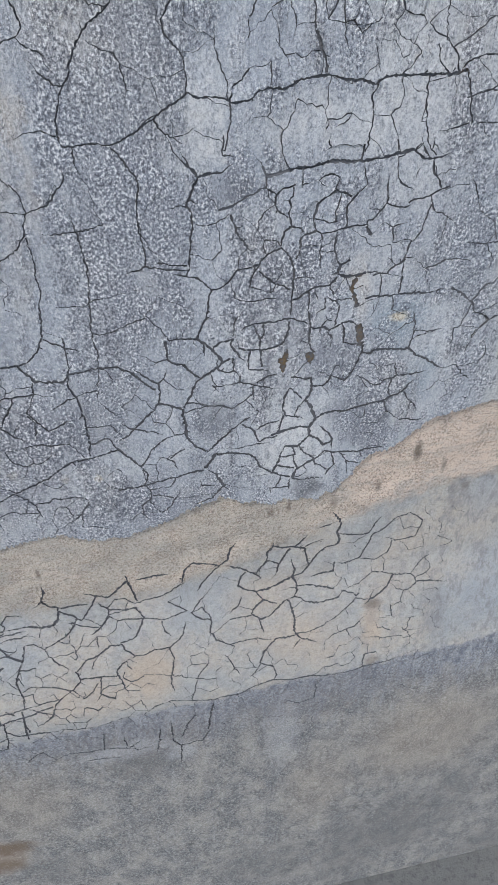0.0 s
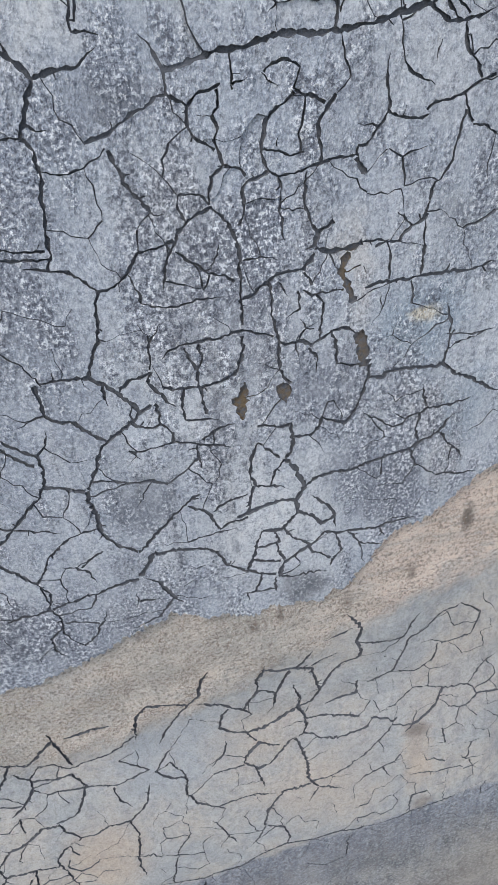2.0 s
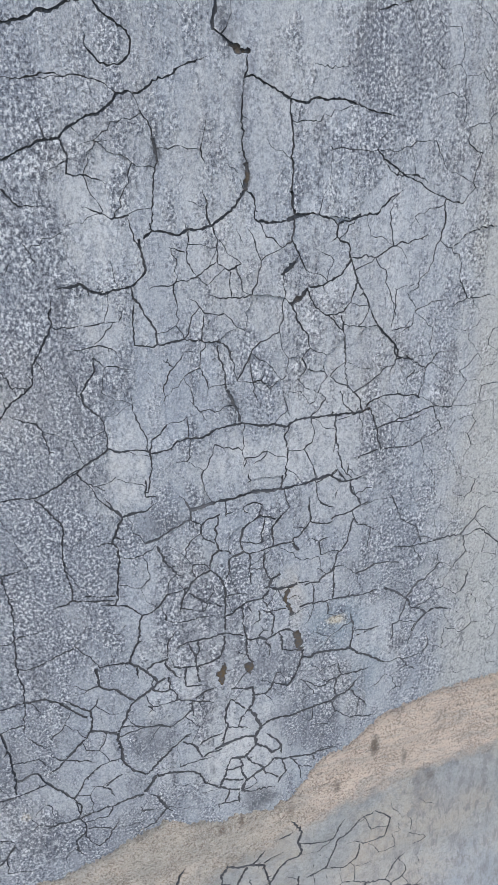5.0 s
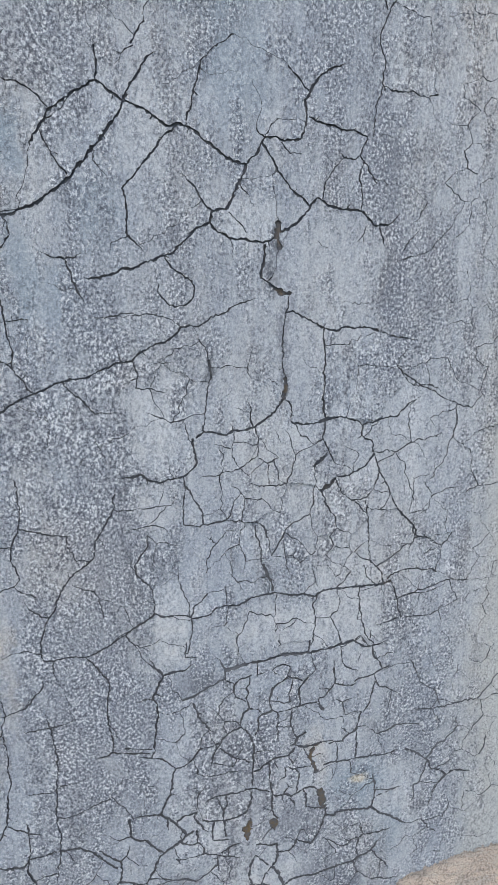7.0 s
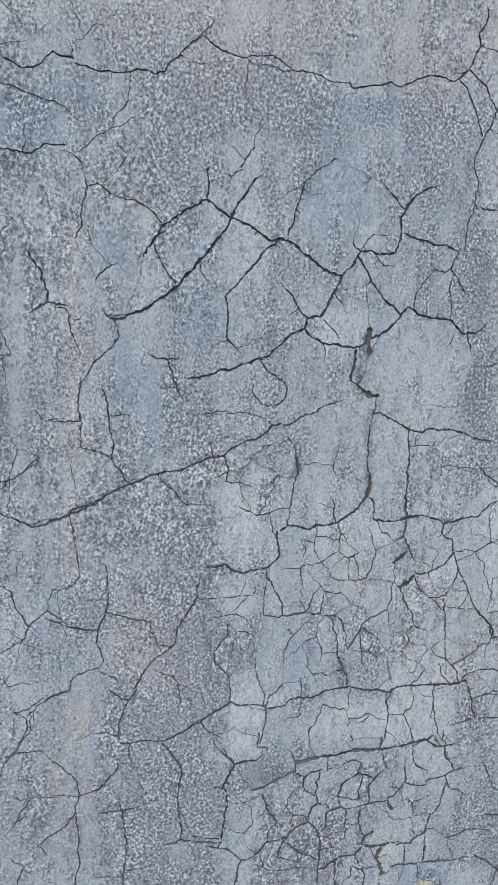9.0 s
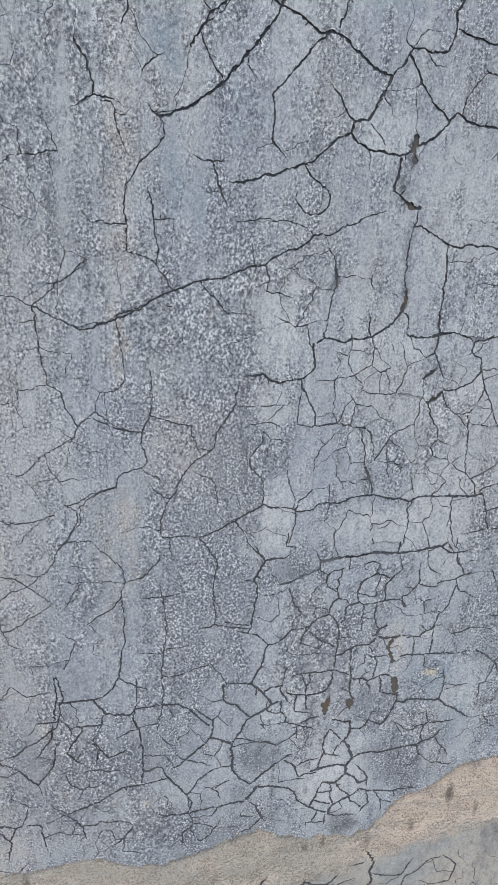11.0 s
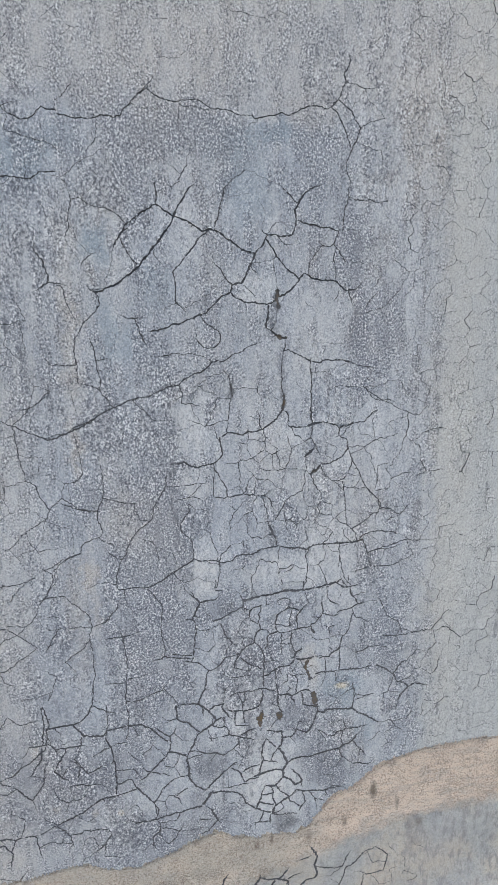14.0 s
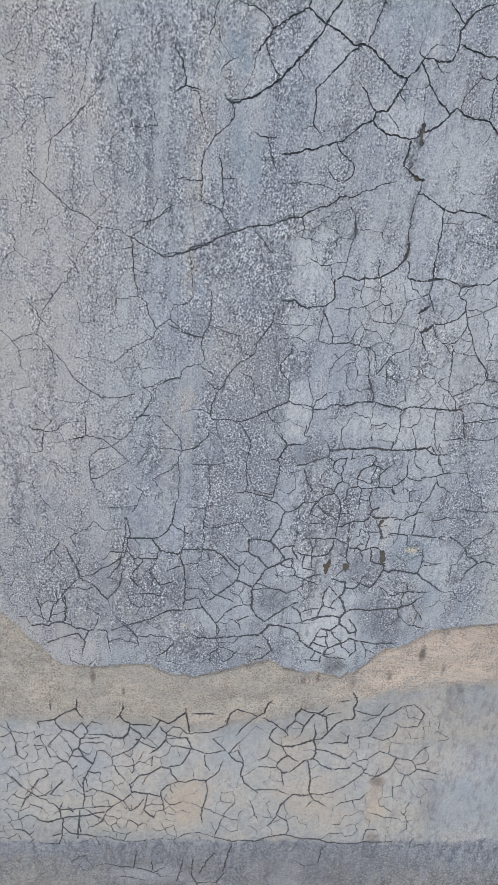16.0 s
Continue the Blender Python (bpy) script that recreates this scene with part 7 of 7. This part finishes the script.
crack(1.40, (0.0020, 0.9860), (0.0220, 0.9820), (0.0490, 0.9710))
crack(1.40, (0.0190, 0.9950), (0.0350, 0.9980), (0.0480, 0.9980), (0.0480, 1.0140))
crack(1.60, (-0.0700, 1.0020), (-0.0660, 1.0160), (-0.0600, 1.0210))
crack(1.40, (-0.0700, 1.0020), (-0.0580, 0.9910), (-0.0480, 0.9870), (-0.0420, 0.9750), (-0.0230, 0.9630))
crack(1.60, (-0.0010, 0.9700), (-0.0140, 0.9650), (-0.0240, 0.9540), (-0.0340, 0.9440), (-0.0440, 0.9420))
crack(2.20, (-0.0090, 0.9650), (-0.0040, 0.9500), (-0.0010, 0.9320), (0.0000, 0.9090))
crack(1.20, (-0.0010, 0.9700), (0.0120, 0.9590), (0.0360, 0.9530), (0.0560, 0.9570))
crack(1.20, (-0.0440, 0.9420), (-0.0550, 0.9530), (-0.0490, 0.9650), (-0.0390, 0.9730))
crack(1.00, (-0.0820, 0.9510), (-0.0550, 0.9510))
crack(1.20, (-0.0460, 0.9430), (-0.0410, 0.9190))
crack(1.20, (-0.0670, 0.9850), (-0.0710, 0.9700), (-0.0820, 0.9600))
crack(1.40, (0.0000, 0.9090), (0.0160, 0.9080), (0.0360, 0.9140), (0.0560, 0.9270), (0.0700, 0.9410), (0.0830, 0.9560))
crack(1.40, (0.0000, 0.9090), (0.0090, 0.8970), (0.0300, 0.8860))
crack(1.20, (0.0060, 0.8980), (-0.0040, 0.8810))
crack(1.60, (-0.0460, 0.8670), (-0.0420, 0.8860), (-0.0320, 0.8980), (-0.0250, 0.9060), (0.0000, 0.9060))
crack(1.00, (-0.0900, 0.9090), (-0.0710, 0.9130), (-0.0510, 0.9130), (-0.0310, 0.9050))
crack(1.20, (-0.0460, 0.8670), (-0.0290, 0.8570), (-0.0250, 0.8400), (-0.0290, 0.8320))
crack(1.00, (-0.0460, 0.8650), (-0.0530, 0.8530), (-0.0600, 0.8450))
crack(1.20, (-0.0910, 0.8940), (-0.0830, 0.8770), (-0.0740, 0.8540))
crack(1.80, (-0.0950, 0.8140), (-0.0750, 0.8130), (-0.0540, 0.8260), (-0.0290, 0.8320), (-0.0040, 0.8240), (0.0250, 0.8240), (0.0550, 0.8170), (0.0840, 0.8190), (0.0980, 0.8250), (0.1200, 0.8240), (0.1420, 0.8290))
crack(1.20, (0.0790, 1.0130), (0.0870, 1.0320), (0.0920, 1.0490), (0.1090, 1.0580), (0.1200, 1.0730), (0.1350, 1.0780), (0.1420, 1.0720))
crack(1.00, (0.0570, 1.0080), (0.0790, 1.0130), (0.1000, 1.0060), (0.1150, 1.0170), (0.1190, 1.0340))
crack(1.00, (0.1420, 1.0720), (0.1540, 1.0610), (0.1500, 1.0450), (0.1480, 1.0360), (0.1220, 1.0330))
crack(1.00, (0.0590, 0.9650), (0.0820, 0.9720), (0.0980, 0.9860), (0.1150, 0.9820), (0.1250, 0.9780))
crack(1.20, (0.1250, 0.9780), (0.1200, 0.9600), (0.1040, 0.9460), (0.0900, 0.9370))
crack(1.00, (0.1250, 0.9780), (0.1490, 0.9740), (0.1610, 0.9930), (0.1740, 1.0020))
crack(1.00, (0.1490, 0.9740), (0.1580, 0.9600), (0.1790, 0.9580), (0.1970, 0.9520))
crack(1.00, (0.1580, 0.9600), (0.1480, 0.9490), (0.1310, 0.9530))
crack(1.00, (0.0510, 0.8960), (0.0680, 0.9010), (0.0780, 0.9030), (0.0850, 0.9110))
crack(1.00, (0.0680, 0.9010), (0.0740, 0.8850))
crack(0.80, (0.1200, 0.9120), (0.1490, 0.9000), (0.1630, 0.9010))
crack(0.80, (0.1250, 0.9290), (0.1280, 0.9100))
crack(0.80, (0.1430, 0.8860), (0.1610, 0.8620))
crack(0.80, (0.0940, 0.8790), (0.1230, 0.8720))
crack(1.00, (0.0900, 0.8270), (0.0960, 0.8480), (0.1110, 0.8490))
crack(1.00, (0.0380, 0.8530), (0.0520, 0.8550))
crack(0.80, (0.0280, 0.7670), (0.0330, 0.8080))
crack(0.80, (-0.0130, 0.7760), (0.0100, 0.7600))
crack(1.60, (-0.3860, 1.0130), (-0.3740, 1.0240), (-0.3540, 1.0360), (-0.3500, 1.0260), (-0.3420, 1.0160))
crack(1.40, (-0.4110, 1.0060), (-0.3860, 1.0130), (-0.3780, 0.9980), (-0.3620, 0.9940), (-0.3530, 0.9860), (-0.3480, 0.9830))
crack(1.40, (-0.3580, 0.9930), (-0.3460, 1.0100), (-0.3370, 0.9960), (-0.3410, 0.9860), (-0.3480, 0.9830))
crack(2.00, (-0.3480, 0.9830), (-0.3500, 0.9670), (-0.3420, 0.9530))
crack(1.20, (-0.3480, 0.9830), (-0.3160, 0.9850))
crack(1.20, (-0.3740, 0.9960), (-0.3860, 0.9790), (-0.3940, 0.9690))
crack(1.00, (-0.4150, 0.9770), (-0.4030, 0.9870))
crack(1.00, (-0.4150, 0.9680), (-0.3940, 0.9670), (-0.3820, 0.9560), (-0.3770, 0.9470), (-0.3650, 0.9430), (-0.3570, 0.9620), (-0.3500, 0.9670))
crack(1.20, (-0.4090, 1.0060), (-0.4070, 0.9960))
crack(1.00, (-0.4230, 0.9200), (-0.4140, 0.9250), (-0.3980, 0.9290), (-0.3930, 0.9200), (-0.4020, 0.9120))
crack(1.40, (-0.4470, 0.9140), (-0.4350, 0.9000), (-0.4180, 0.8850), (-0.4100, 0.9060), (-0.4060, 0.9130))
crack(1.40, (-0.4180, 0.8850), (-0.4100, 0.8790), (-0.3890, 0.8840), (-0.3810, 0.8980), (-0.3680, 0.9140))
crack(1.40, (-0.4180, 0.8850), (-0.4270, 0.8750), (-0.4330, 0.8590))
crack(1.00, (-0.3890, 0.8850), (-0.3720, 0.8810))
crack(1.40, (-0.4020, 0.8340), (-0.3720, 0.8410), (-0.3380, 0.8490), (-0.3210, 0.8550), (-0.3080, 0.8580))
crack(1.20, (-0.3720, 0.8730), (-0.3760, 0.8570), (-0.3740, 0.8410))
crack(1.00, (-0.3640, 0.8630), (-0.3550, 0.8530))
crack(1.40, (-0.3700, 0.8420), (-0.3720, 0.8060), (-0.3770, 0.7870), (-0.3990, 0.7850))
crack(1.40, (-0.3460, 0.8460), (-0.3480, 0.8010))
crack(1.40, (-0.4450, 0.8160), (-0.4280, 0.8120), (-0.4160, 0.7970), (-0.4030, 0.7870))
crack(1.40, (-0.3350, 0.9250), (-0.3410, 0.9110), (-0.3390, 0.8850))
crack(1.00, (-0.4560, 1.0080), (-0.4520, 0.9940), (-0.4440, 0.9760), (-0.4390, 0.9480))
crack(1.00, (-0.4140, 1.0320), (-0.4060, 1.0270))
crack(1.20, (-0.3540, 1.0340), (-0.3520, 1.0570))
crack(1.20, (-0.3900, 1.0260), (-0.3920, 1.0490))


def zones_lower(x, z):
    floor = 1.0 + 0.11 * min(1.0, max(0.0, (x + 0.22) / 0.47))
    if z > floor - 0.004 or x > 0.20 or z < 0.70:
        return 0.05, 0.0, 0.3
    if z < 0.81 + 0.05 * x:
        return 0.014, 0.40, 0.5
    if x < -0.20:
        return 0.0095, 0.75, 0.8
    if x > 0.06:
        return 0.0105, 0.60, 0.65
    return 0.0125, 0.40, 0.65


under.network(zones_lower, inside_of(lower_outline), 0.33)
coat(lower_outline, under, face_lower, 0.009, 0.0026, [UNDER, BROKEN, CRUMB], lambda e, verts: False,
     ("undercoat", "undercoat_piece", "undercoat_crumbs", "crack_bed", "cracked undercoat with a bare beige sandy band"), wall, 300, 22)
# ---- the plain wall to either side and above ----
for x0, x1 in ((-3.0, LEFT), (RIGHT, 3.0)):
    side = -1 if x0 < LEFT else 1
    low = 1.245 if side < 0 else 1.235
    box("plain_grey_coat", x0, x1, 0.0, 0.03, low, 2.6, GREY, wall)
    levels = (0.0, 0.4, 0.70, 0.826, 0.90, 0.945, 1.0, 1.05, 1.10, 1.16, 1.30)
    mesh_object("plain_undercoat", [(x, face_lower(LEFT if side < 0 else RIGHT, z), z) for z in levels for x in (x0, x1)],
                [(2 * i, 2 * i + 1, 2 * i + 3, 2 * i + 2) for i in range(len(levels) - 1)], [0] * (len(levels) - 1), [UNDER], wall)
box("plain_grey_coat", LEFT, RIGHT, 0.0, 0.03, TOP, 2.6, GREY, wall)
